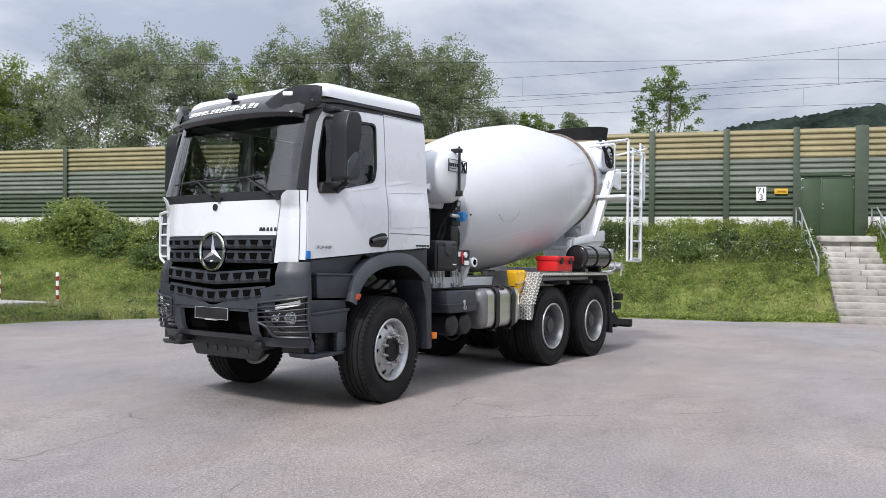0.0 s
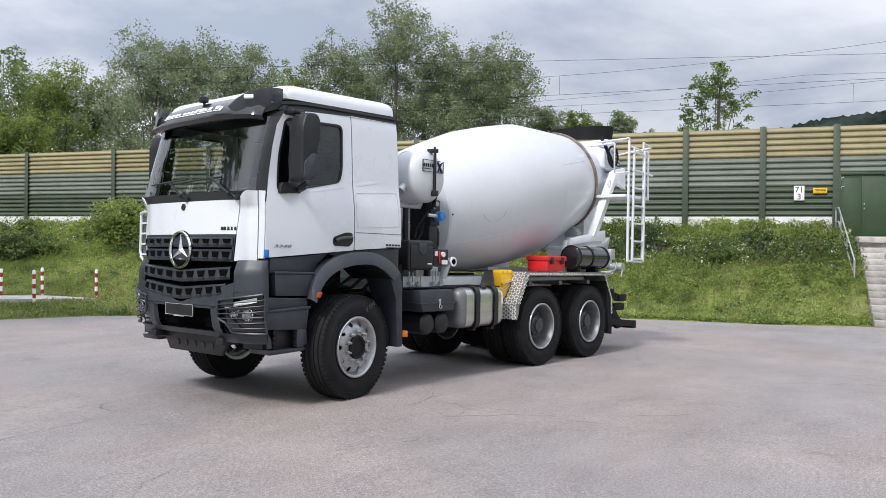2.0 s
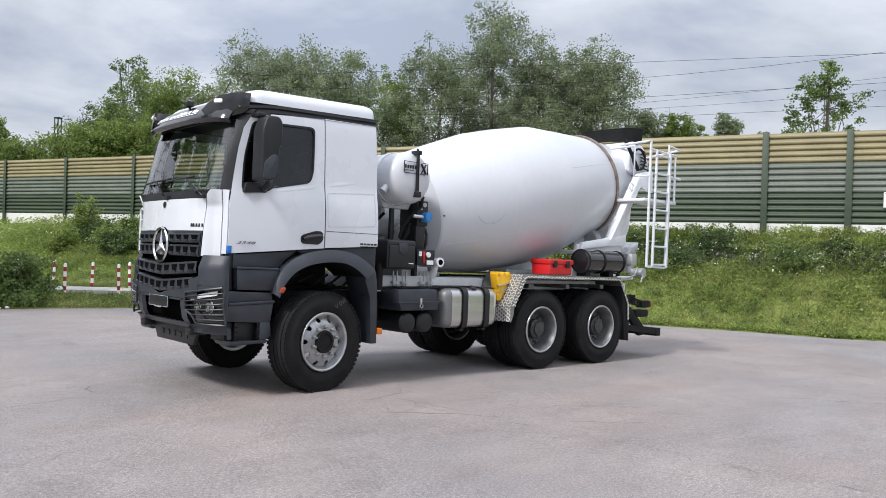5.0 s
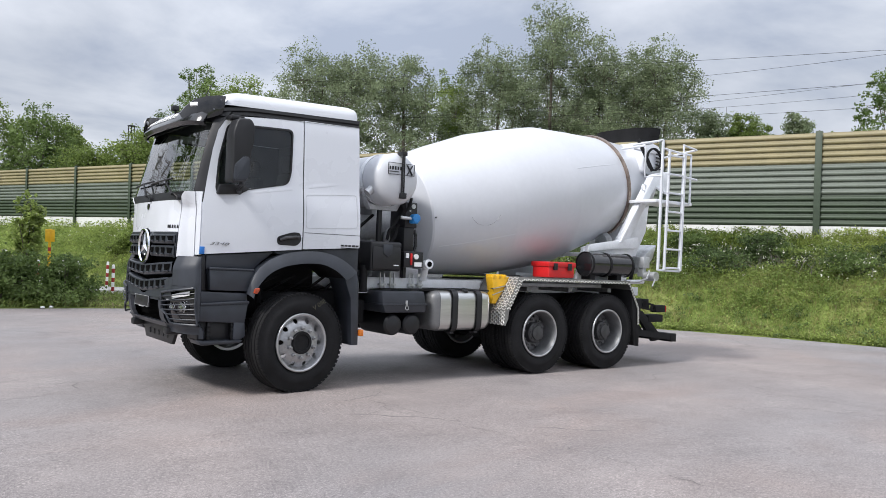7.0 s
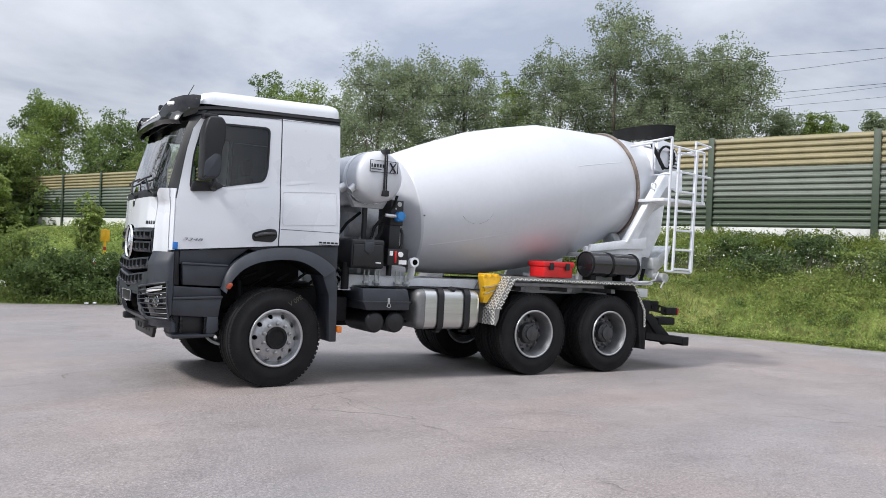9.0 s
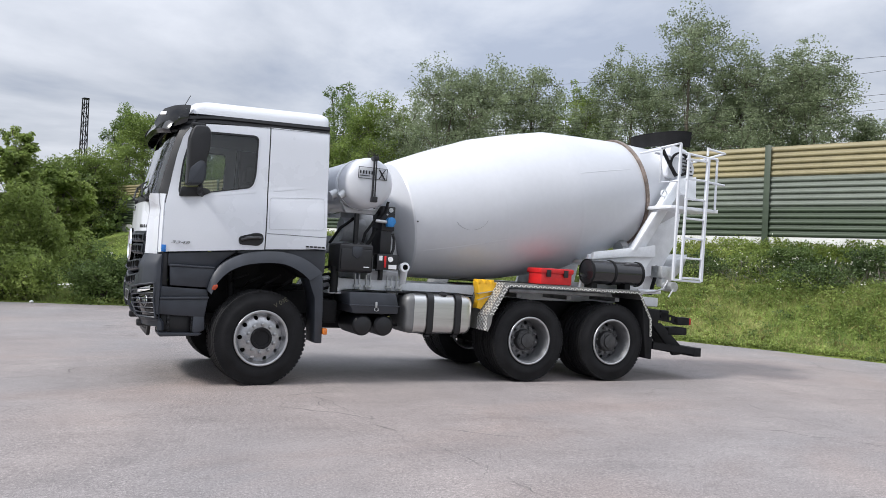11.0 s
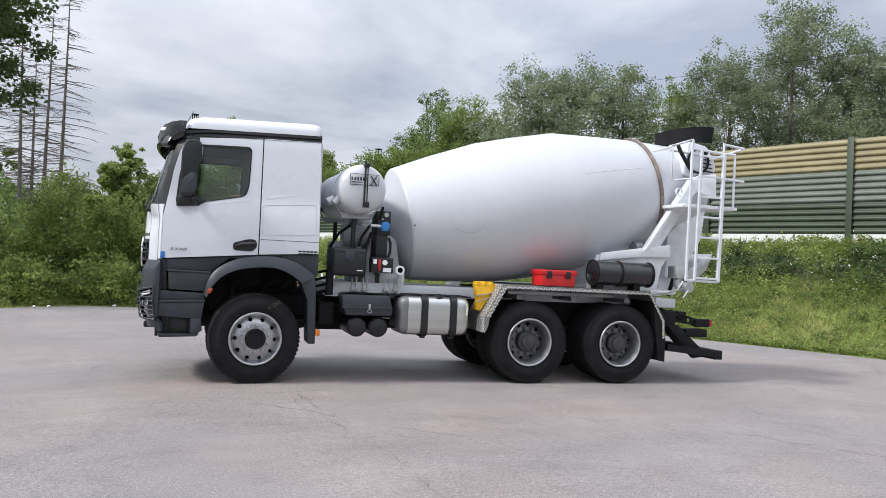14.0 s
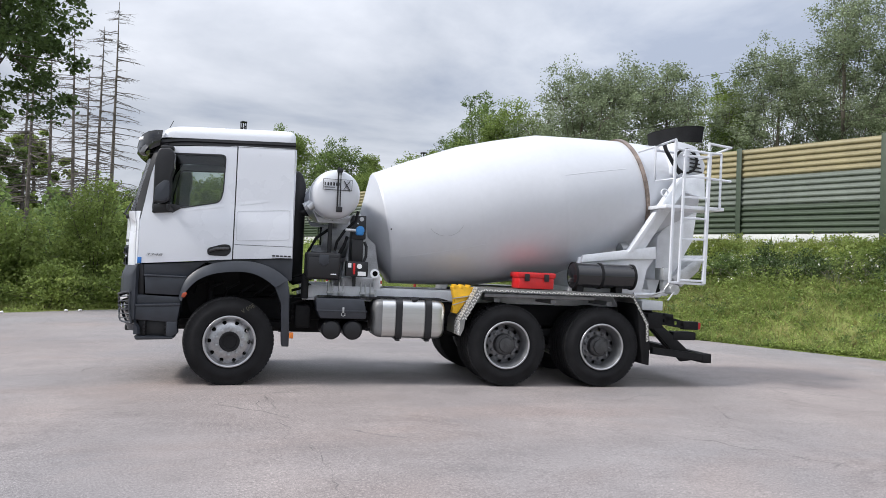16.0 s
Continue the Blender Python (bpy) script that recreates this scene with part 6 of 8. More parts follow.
for s in (-1,):
    for i in range(58):
        x = 3.37 + i * 0.0385
        m = Matrix.Translation((x, s * 1.238, 1.325 - 0.0065 * (x - 3.3))) @ Matrix.Rotation(radians(45 if i % 2 else -45), 4, "Y")
        bmesh.ops.create_cube(bm, size=1, matrix=m @ Matrix.Diagonal((0.036, 0.014, 0.013, 1)))
    for j in range(10):
        z = 0.93 + j * 0.042
        for k in range(2):
            x = 3.045 + (z - 0.90) * 0.54 + 0.025 + k * 0.036
            m = Matrix.Translation((x, s * 1.243, z)) @ Matrix.Rotation(radians(45 if (j + k) % 2 else -45), 4, "Y")
            bmesh.ops.create_cube(bm, size=1, matrix=m @ Matrix.Diagonal((0.036, 0.014, 0.013, 1)))
    for j in range(7):
        for i in range(7):
            m = Matrix.Translation((3.041 + 0.0013 * j, s * (1.215 - 0.042 * i), 0.715 + 0.027 * j)) @ Matrix.Rotation(radians(45 if (i + j) % 2 else -45), 4, "X")
            bmesh.ops.create_cube(bm, size=1, matrix=m @ Matrix.Diagonal((0.016, 0.038, 0.014, 1)))
    for j in range(13):
        for i in range(7):
            f = (j + 0.5) / 13
            m = Matrix.Translation((3.05 + 0.24 * f, s * (1.215 - 0.042 * i), 0.90 + 0.46 * f)) @ Matrix.Rotation(radians(29), 4, "Y") @ Matrix.Rotation(radians(45 if (i + j) % 2 else -45), 4, "X")
            bmesh.ops.create_cube(bm, size=1, matrix=m @ Matrix.Diagonal((0.016, 0.038, 0.014, 1)))
    for i in range(17):
        f = i / 16
        x, z = (5.63 + 0.235 * f / 0.6, 1.31 - 0.38 * f / 0.6) if f < 0.6 else (5.865 + 0.015 * (f - 0.6) / 0.4, 0.93 - 0.24 * (f - 0.6) / 0.4)
        m = Matrix.Translation((x - 0.025, s * 1.238, z - 0.01)) @ Matrix.Rotation(radians(45 if i % 2 else -45), 4, "Y")
        bmesh.ops.create_cube(bm, size=1, matrix=m @ Matrix.Diagonal((0.036, 0.014, 0.013, 1)))
tagged(part("tread_studs", bm, STUD, tread_line, "raised tread studs"), kind="stuff")
bm = bmesh.new()
for s in (-1, 1):
    prism(bm, [(5.80, 0.34), (5.905, 0.32), (5.905, 0.66), (5.865, 1.0), (5.68, 1.24)], s * 1.22, s * 0.55, "y", 0.008)
pieces("mud_flap", bm, RUBBER, truck, "black rubber mud flap")
bm = bmesh.new()
for s in (-1, 1):
    box(bm, 3.4, 5.05, s * 1.16, s * 1.02, 1.23, 1.285, 0.01)
    for x in (3.6, 4.44, 5.3):
        box(bm, x - 0.04, x + 0.04, s * 1.1, s * 0.45, 1.16, 1.22)
pieces("fender_bracket", bm, DARKRIM, truck, "grey fender bracket")

# ---- drum ----
AX0, ADIR = Vector((3.6, 0, 2.45)), Vector((math.cos(radians(11)), 0, math.sin(radians(11))))
bm = bmesh.new()
prof = [(-1.82, 0.001), (-1.82, 0.22), (-1.80, 0.30), (-1.57, 0.80), (-1.545, 0.817), (-0.98, 0.93), (-0.25, 1.045), (-0.23, 1.048), (0.35, 1.075), (1.0, 1.08), (1.04, 1.078), (1.7, 0.965), (2.38, 0.84), (2.42, 0.832), (3.40, 0.60), (3.44, 0.595), (3.44, 0.52), (3.2, 0.52), (3.2, 0.001)]
prof = [(a, r * 1.012) for a, r in prof]
lathe(bm, prof, AX0, ADIR, 96)
drum = tpart("drum", bm, DRUM, "white tilted mixing drum", sharp=14)
lathe(bm := bmesh.new(), [(2.37, 0.85), (2.37, 0.882), (2.425, 0.882), (2.425, 0.84)], AX0, ADIR, 72, closed=True)
part("drum_ring", bm, RINGSTEEL, drum, "worn brown steel track ring")


def on_drum(s, ang, d=0.0):
    """A point on the drum, ang degrees from its camera side upward."""
    pr = sorted([(a, r) for a, r in prof if r > 0.5 and -1.7 < a < 3.43])
    r = float(np.interp(s, [p[0] for p in pr], [p[1] for p in pr])) + d
    nrm = Vector((-ADIR.z, 0, ADIR.x))
    return AX0 + ADIR * s + r * (Vector((0, -1, 0)) * math.cos(radians(ang)) + nrm * math.sin(radians(ang)))


def ribbon(bm, pts, w):
    rows = []
    for i, p in enumerate(pts):
        d = (pts[min(i + 1, len(pts) - 1)] - pts[max(i - 1, 0)]).normalized()
        out = (p - AX0) - ADIR * (p - AX0).dot(ADIR)
        side = d.cross(out.normalized())
        rows.append([p - side * w, p + out.normalized() * 0.003, p + side * w])
    sheet(bm, rows)


bm = bmesh.new()
ribbon(bm, [on_drum(-1.45 + 0.1 * k, -32 + 0.6 * k, 0.001) for k in range(13)], 0.004)
ribbon(bm, [on_drum(1.07 + 0.117 * k, 20 + 0.35 * k, 0.0) for k in range(10)], 0.007)
pieces("weld_seam", bm, DRUM, drum, "faint weld seam")
bm = bmesh.new()
for lo, hi in ((205, 262), (270, 335)):
    ribbon(bm, [on_drum(-0.76 + 0.255 * math.cos(radians(a)), -1 + 14 * math.sin(radians(a)), 0.001) for a in range(lo, hi, 6)], 0.0014)
pieces("scuff_arc", bm, BADGE, drum, "thin dark scuff ring")
cyl(bm := bmesh.new(), on_drum(-1.53, -3, -0.005), on_drum(-1.53, -3, 0.012), 0.011, 10)
part("plug", bm, INK, drum)

# rear support: grey legs, roller bed, chute
bm = bmesh.new()
for s in (-1, 1):
    prism(bm, [(4.72, 1.30), (4.88, 1.845), (5.27, 1.925), (6.065, 2.045), (6.075, 1.86), (5.97, 1.71), (5.90, 1.36)], s * 0.93, s * 0.87, "y", 0.008)
    prism(bm, [(4.92, 1.88), (6.07, 2.055), (6.08, 1.87), (5.60, 1.85), (4.90, 1.77)], s * 0.99, s * 0.93, "y", 0.008)
    box(bm, 4.9, 5.9, s * 0.90, s * 0.45, 1.70, 1.76, 0.006)
    prism(bm, [(5.62, 1.95), (5.90, 1.99), (6.47, 2.84), (6.54, 2.92), (6.88, 2.82), (6.86, 3.20), (6.52, 3.14), (6.40, 3.09)], s * 0.95, s * 0.87, "y", 0.008)
    prism(bm, [(5.62, 1.95), (5.70, 1.96), (6.46, 3.10), (6.40, 3.09)], s * 1.01, s * 0.95, "y", 0.004)
    lathe(bm, [(-0.012, 0.045), (0.012, 0.045), (0.012, 0.06), (-0.012, 0.06)], (6.18, s * 0.99, 2.87), (0, 1, 0), 20, closed=True)
    prism(bm, [(5.6, 1.70), (5.95, 1.74), (5.85, 1.95), (5.66, 1.93)], s * 0.62, s * 0.45, "y", 0.01)
box(bm, 4.9, 6.2, -0.62, 0.62, 1.27, 1.40, 0.01)
box(bm, 6.60, 6.84, -0.90, 0.90, 2.92, 3.10, 0.01)
pieces("drum_support", bm, LIGHTGREY, truck, "light grey rear drum support")
bm = bmesh.new()
for s in (-1, 1):
    lathe(bm, [(-0.07, 0.10), (-0.06, 0.13), (0.06, 0.13), (0.07, 0.10)], (5.78, s * 0.52, 1.98), ADIR, 24)
pieces("roller", bm, STEEL, truck, "steel support roller")
bm = bmesh.new()
prism(bm, rounded([(6.40, 3.16), (6.92, 3.10), (6.98, 3.36), (6.80, 3.64), (6.46, 3.70)], 0.06, 3), -0.78, 0.78, "y", 0.02)
hopper = tpart("feed_hopper", bm, WHITE, "white feed hopper")
bm = bmesh.new()
rows = [[], [], [], []]
for k in range(25):
    a = radians(-98 + 196 * k / 24)
    for row, flare, z in zip(rows, (1.0, 1.06, 1.035, 0.975), (3.735, 3.955, 3.955, 3.735)):
        row.append((6.95 - 0.44 * flare * math.cos(a), 0.60 * flare * math.sin(a), z + (0.03 * math.sin(a) ** 2 if z > 3.8 else 0.0)))
sheet(bm, rows + rows[:1])
part("hopper_rubber", bm, RUBBER, hopper, "black rubber hopper collar")
bm = bmesh.new()
rows = []
for k in range(9):
    a = radians(20 + 18 * k)
    rows.append([(6.61 + 0.16 * math.cos(a), y, 3.39 + 0.16 * math.sin(a)) for y in (-0.835, -0.815)])
sheet(bm, rows)
lathe(bm, [(-0.012, 0.165), (-0.012, 0.195), (0.012, 0.195), (0.012, 0.165)], (6.61, -0.83, 3.39), (0, 1, 0), 28, closed=True)
part("hose_reel", bm, RUBBER, hopper, "black coiled hose")
# solid black bars paint the dark of the guard's slots
bm = bmesh.new()
for k in range(6):
    z = 3.25 + 0.06 * k
    bar(bm, (6.68, -0.82, z), (6.89 - 0.02 * k, -0.82, z - 0.015), 0.022, 0.02)
pieces("slot_patch", bm, INK, hopper, "black bar that paints the dark of a guard slot")
tube(bm := bmesh.new(), [(6.22, -0.80, 3.68), (6.24, -0.88, 3.52), (6.34, -0.92, 3.33), (6.46, -0.92, 3.18)], 0.03, 10)
part("wash_hose", bm, RUBBER, hopper)
bm = bmesh.new()
prism(bm, [(6.42, 2.25), (7.0, 2.85), (7.12, 2.75), (7.05, 2.2), (6.72, 1.62), (6.40, 1.55)], -0.38, 0.38, "y", 0.03)
prism(bm, [(6.35, 1.55), (6.72, 1.62), (6.75, 1.30), (6.42, 1.30)], -0.2, 0.2, "y", 0.02)
chute = tpart("discharge_chute", bm, LIGHTGREY, "light grey discharge chute")
bm = bmesh.new()
prism(bm, [(6.62, 1.60), (7.0, 1.88), (7.2, 1.98), (7.1, 1.72), (6.8, 1.45)], -0.5, 0.3, "y", 0.02)
part("chute_trough", bm, STEEL, chute, "steel chute trough")
tube(bm := bmesh.new(), [(6.40, -0.66, 1.74), (6.34, -0.70, 1.55), (6.27, -0.70, 1.32), (6.27, -0.70, 1.27)], 0.03, 10)
part("rubber_hose", bm, RUBBER, chute)

# ladder with platform and rails
bm = bmesh.new()
LY = -1.39
def leg(p, q, w=0.036):
    bar(bm, p, q, w, w, b=0.004)


leg((6.09, LY, 1.53), (6.11, LY, 3.60))
leg((6.22, LY - 0.02, 1.54), (6.26, LY - 0.02, 3.47))
leg((6.62, LY - 0.02, 1.53), (6.65, LY - 0.02, 3.44), 0.048)
leg((6.09, LY, 1.54), (6.64, LY, 1.53))
for k in range(7):
    z = 1.575 + 0.30 * k
    leg((6.22, LY - 0.02, z), (6.63, LY - 0.02, z), 0.03)
ladder = tpart("ladder", bm, WHITE, "white access ladder")
bm = bmesh.new()
box(bm, 6.00, 6.94, LY + 0.02, LY + 0.6, 2.61, 2.66, 0.006)
part("platform", bm, LIGHTGREY, ladder, "grey step platform")
bm = bmesh.new()
for pts in ([(6.11, LY, 3.60), (5.87, LY + 0.15, 3.50), (5.84, LY + 0.6, 3.48)], [(5.87, LY + 0.15, 3.50), (5.88, LY + 0.15, 3.0), (6.11, LY, 3.03)],
            [(6.65, LY, 3.58), (7.02, LY + 0.02, 3.55), (6.90, LY + 0.6, 3.45)], [(6.85, LY, 3.44), (6.85, LY, 2.64)], [(6.65, LY, 3.07), (7.02, LY, 3.05)], [(6.65, LY, 3.47), (6.65, LY, 3.60)],
            [(6.12, LY, 3.47), (6.65, LY, 3.44)], [(6.12, LY + 0.6, 3.52), (6.72, LY + 0.6, 3.5)], [(6.11, LY, 3.60), (6.12, LY + 0.6, 3.58)], [(6.65, LY, 3.44), (6.85, LY, 3.44)]):
    tube(bm, pts, 0.018, 8)
part("hand_rail", bm, WHITE, ladder, "white hand rails")
bm = bmesh.new()
cyl(bm, (6.28, -1.22, 1.43), (6.28, -1.0, 1.43), 0.075, 16)
tube(bm, [(6.22, -1.12, 1.52), (6.14, -1.15, 1.40), (5.95, -1.15, 1.335), (5.7, -1.12, 1.335)], 0.016, 8)
tube(bm, [(6.3, -1.2, 1.43), (6.15, -1.25, 1.27)], 0.012, 8)
box(bm, 6.17, 6.32, -1.05, -0.80, 1.56, 1.74, 0.008)
box(bm, 6.20, 6.28, -1.02, -0.90, 1.42, 1.57, 0.008)
tpart("work_lamp", bm, STEEL, "steel lamp and bracket")
bm = bmesh.new()
tube(bm, [(5.68, -1.1, 1.33), (5.95, -1.1, 1.335), (6.1, -1.1, 1.34)], 0.035, 10)
box(bm, 5.95, 6.30, -0.85, 0.85, 1.10, 1.24, 0.01)
tpart("rear_crossbeam", bm, LIGHTGREY, "light grey rear beam")
# red tool box on the fender and black cylinder case
box(bm := bmesh.new(), 3.88, 4.40, -1.20, -0.86, 1.366, 1.53, 0.015)
redbox = tpart("tool_case", bm, RED, "red plastic extinguisher case on the fender")
box(bm := bmesh.new(), 3.86, 4.42, -1.22, -0.84, 1.52, 1.595, 0.018)
part("lid", bm, RED, redbox, "red lid")
bm = bmesh.new()
for x in (3.99, 4.28):
    box(bm, x - 0.035, x + 0.035, -1.235, -1.21, 1.475, 1.575, 0.005)
pieces("catch", bm, DARKER, redbox, "black catch")
bm = bmesh.new()
lathe(bm, [(4.690, 0.001), (4.690, 0.14), (4.710, 0.176), (5.620, 0.176), (5.640, 0.14), (5.640, 0.001)], (0, -1.12, 1.585), (1, 0, 0), 32)
case = tpart("tube_case", bm, GLOSSBLACK, "black cylindrical canister on the fender")
bm = bmesh.new()
for x in (4.715, 5.11, 5.615):
    lathe(bm, [(x - 0.016, 0.177), (x - 0.016, 0.187), (x + 0.016, 0.187), (x + 0.016, 0.177)], (0, -1.12, 1.585), (1, 0, 0), 32, closed=True)
for x in (4.80, 5.40):
    box(bm, x - 0.05, x + 0.05, -1.20, -1.02, 1.35, 1.43)
pieces("case_band", bm, CHASSIS, case, "black band")
# tail: lamp carrier and underrun guard
bm = bmesh.new()
for s in (-1, 1):
    prism(bm, [(5.98, 1.0), (6.22, 1.0), (6.2, 0.78), (5.98, 0.78)], s * 1.0, s * 0.45, "y", 0.01)
    prism(bm, [(6.06, 0.80), (6.26, 0.80), (6.72, 0.42), (6.72, 0.32), (6.55, 0.30)], s * 1.0, s * 0.93, "y", 0.008)
    prism(bm, [(5.95, 1.02), (6.25, 1.02), (6.80, 0.38), (6.62, 0.36)], s * 0.62, s * 0.55, "y", 0.01)
    box(bm, 6.56, 6.80, s * 1.03, s * 0.90, 0.78, 0.90, 0.012)
    box(bm, 6.40, 6.78, s * 1.01, s * 0.75, 0.62, 0.74, 0.02)
    for a, c in ((6.20, 6.30), (6.30, 6.39), (6.39, 6.48), (6.48, 6.60)):
        zt, zb = (lambda x: 0.985 - 0.22 * (x - 6.2)), (lambda x: 0.845 - 0.14 * (x - 6.2))
        mx, mz = (a + c) / 2, (zt((a + c) / 2) + zb((a + c) / 2)) / 2
        hole = [(mx + 0.028 * math.cos(q), mz + 0.032 * math.sin(q)) for q in np.linspace(0, 6.283185, 13)[:-1]]
        holed(bm, [(a, zb(a)), (c, zb(c)), (c, zt(c)), (a, zt(a))], hole, lambda u, v, d: (u, s * (1.0 - d), v), rings=1, back=0.012, n=24)
box(bm, 5.9, 6.62, -0.45, -0.35, 0.80, 0.98)
box(bm, 5.9, 6.62, 0.35, 0.45, 0.80, 0.98)
box(bm, 6.25, 6.4, -1.0, 1.0, 0.85, 1.0, 0.01)
tail = tpart("tail_frame", bm, CHASSIS, "black tail frame")
tail.location.z = 0.055
bm = bmesh.new()
box(bm, 6.82, 6.96, -1.15, 1.15, 0.30, 0.435, 0.008)
for s in (-1, 1):
    bar(bm, (6.0, s * 1.10, 0.47), (6.93, s * 1.10, 0.37), 0.08, 0.10)
part("underrun_bar", bm, CHASSIS, tail, "black underrun guard")
bm = bmesh.new()
for s in (-1, 1):
    box(bm, 6.80, 6.845, s * 1.02, s * 0.88, 0.785, 0.89, 0.01)
pieces("tail_lamp", bm, REDLENS, tail, "red tail lamp")


# ---- noise barrier ----
WALL_A = math.atan2(NX, -NY)   # direction along the barrier
POSTS = [-50.5, -45.5, -40.5, -35.5, -30.5, -25.5, -20.5, -15.5, -10.55, -8.55, -6.32, -3.84, 1.16, 6.16, 11.0, 15.69, 20.74, 25.8, 30.95, 36.1, 41.3, 46.4, 51.5, 56.6, 61.7, 66.8, 72.0, 77.1, 82.2]
PANEL_Z0 = 2.71


def wall_matrix(s, d, z):
    x, y = along_wall(s, d)
    return Matrix.Translation((x, y, z)) @ Matrix.Rotation(WALL_A, 4, "Z")


barrier = tagged(new("noise_barrier"), "long railway noise barrier of tan, sage and dark green ribbed panels", "barrier", kind="structure")


def ribbed(length, ribs=5, h=0.99):
    """A ribbed metal cassette; its length runs along local x, its face towards local y."""
    bm = bmesh.new()
    prof = []
    p = h / ribs
    for k in range(ribs):
        z = k * p
        prof += [(z, 0.0), (z + p * 0.10, 0.0), (z + p * 0.19, 0.046), (z + p * 0.30, 0.056), (z + p * 0.46, 0.058), (z + p * 0.60, 0.046), (z + p * 0.78, 0.012), (z + p * 0.97, 0.0)]
    prof.append((h, 0.0))
    rows = [[(x, y, z) for x in (0, length)] for z, y in prof]
    rows = [[(x, -0.10, 0) for x in (0, length)]] + rows + [[(x, -0.10, h) for x in (0, length)]]
    sheet(bm, rows + rows[:1])
    return bm


panel_mesh = {}
for s0, s1 in zip(POSTS, POSTS[1:]):
    length = round(s1 - s0, 2)
    gate_bay = s0 == -10.55
    for k, mat in enumerate((GREEN, SAGE, TAN)):
        if gate_bay and k == 0:
            continue
        key = (length, mat.name, gate_bay and k == 1)
        if key not in panel_mesh:
            bm = ribbed(length, 5 if not key[2] else 3, 0.985 if not key[2] else 0.55)
            ob = part("barrier_panel", bm, mat, barrier, sharp=20)
            panel_mesh[key] = ob.data
        else:
            ob = new("barrier_panel", panel_mesh[key])
            ob.parent = barrier
        ob.matrix_basis = wall_matrix(s0, 0.02, PANEL_Z0 + 0.99 * k + (0.435 if key[2] else 0))
    if not gate_bay:
        bm = bmesh.new()
        box(bm, 0, length, -0.14, 0.03, 1.5, PANEL_Z0 - 0.004, 0.008)
        ob = part("base_plank", bm, BASE, barrier, "white concrete base plank")
        ob.matrix_basis = wall_matrix(s0, 0.02, 0)
bm = bmesh.new()
box(bm, -0.10, 0.10, -0.11, -0.095, 0, 4.27, 0.003)
box(bm, -0.10, 0.10, 0.095, 0.11, 0, 4.27, 0.003)
box(bm, -0.01, 0.01, -0.1, 0.1, 0, 4.30)
post = part("barrier_post", bm, POST, barrier, "dark green steel post")
post.matrix_basis = wall_matrix(POSTS[0], 0.0, 1.45)
for s in POSTS[1:]:
    ob = new("barrier_post", post.data)
    ob.parent = barrier
    ob.matrix_basis = wall_matrix(s, 0.0, 1.45) @ Matrix.Diagonal((2.0 if s == -10.55 else 1.0, 1, 1, 1))

# the gate in the barrier
gate = tagged(new("gate"), "dark green steel double door in the barrier, closed", "door")
gate.matrix_basis = wall_matrix(-8.68, -0.02, 2.05) @ Matrix.Diagonal((-1, 1, 1, 1))
bm = bmesh.new()
for x0, x1, z0, z1 in ((-0.04, 1.72, 2.02, 2.10), (-0.04, 0.02, 0, 2.06), (1.66, 1.72, 0, 2.06)):
    box(bm, x0, x1, -0.06, 0.08, z0, z1, 0.006)
part("gate_frame", bm, GATE, gate)
for x0, x1 in ((0.025, 0.62), (0.63, 1.655)):
    bm = bmesh.new()
    box(bm, x0, x1, -0.03, 0.02, 0.02, 2.015, 0.005)
    for a, c, e, f in ((x0 + 0.06, x1 - 0.06, 1.93, 1.945), (x0 + 0.05, x0 + 0.065, 0.1, 1.94), (x1 - 0.065, x1 - 0.05, 0.1, 1.94)):
        box(bm, a, c, 0.02, 0.026, e, f)
    part("gate_leaf", bm, GATE, gate, "dark green door leaf")
bm = bmesh.new()
for x in (0.02, 1.62):
    for z in (1.62, 1.92):
        box(bm, x, x + 0.09, 0.02, 0.04, z, z + 0.03)
        box(bm, x + (0 if x < 1 else 0.06), x + (0.03 if x < 1 else 0.09), 0.02, 0.04, z - 0.05, z + 0.03)
box(bm, 1.28, 1.55, 0.02, 0.07, 2.0, 2.05, 0.006)
part("hinge", bm, STEEL, gate, "pale hinges and closer")
bm = bmesh.new()
box(bm, 0.69, 0.72, 0.02, 0.05, 1.03, 1.09, 0.005)
box(bm, 0.69, 0.72, 0.02, 0.05, 0.90, 0.94, 0.005)
part("gate_handle", bm, STEEL, gate, "small steel door fittings")

# kilometre board and yellow plate on the barrier
sign = tagged(new("kilometre_sign"), "white sign with black numbers on the green barrier", "sign")
sign.matrix_basis = wall_matrix(-7.45, -0.09, 3.48)
box(bm := bmesh.new(), -0.16, 0.16, -0.004, 0.012, -0.24, 0.24, 0.004)
part("board", bm, WHITEINK, sign, "white sheet board")
writing("numerals", "71", 0.27, Matrix.Translation((0, 0.016, 0.105)) @ pose(0, 0, 0, 90, 0, 180), INK, sign)
writing("numerals", "3", 0.27, Matrix.Translation((0, 0.016, -0.125)) @ pose(0, 0, 0, 90, 0, 180), INK, sign)
plate = tagged(new("yellow_plate"), "small yellow notice plate on the green barrier", "sign")
plate.matrix_basis = wall_matrix(-8.08, -0.09, 3.56)
box(bm := bmesh.new(), -0.21, 0.21, -0.004, 0.012, -0.09, 0.09, 0.004)
part("board", bm, YELLOW, plate)
bm = bmesh.new()
for k in range(3):
    box(bm, -0.17, 0.17 - 0.05 * (k % 2), 0.012, 0.015, 0.035 - 0.045 * k, 0.05 - 0.045 * k)
part("print_line", bm, INK, plate, "dark unreadable print")

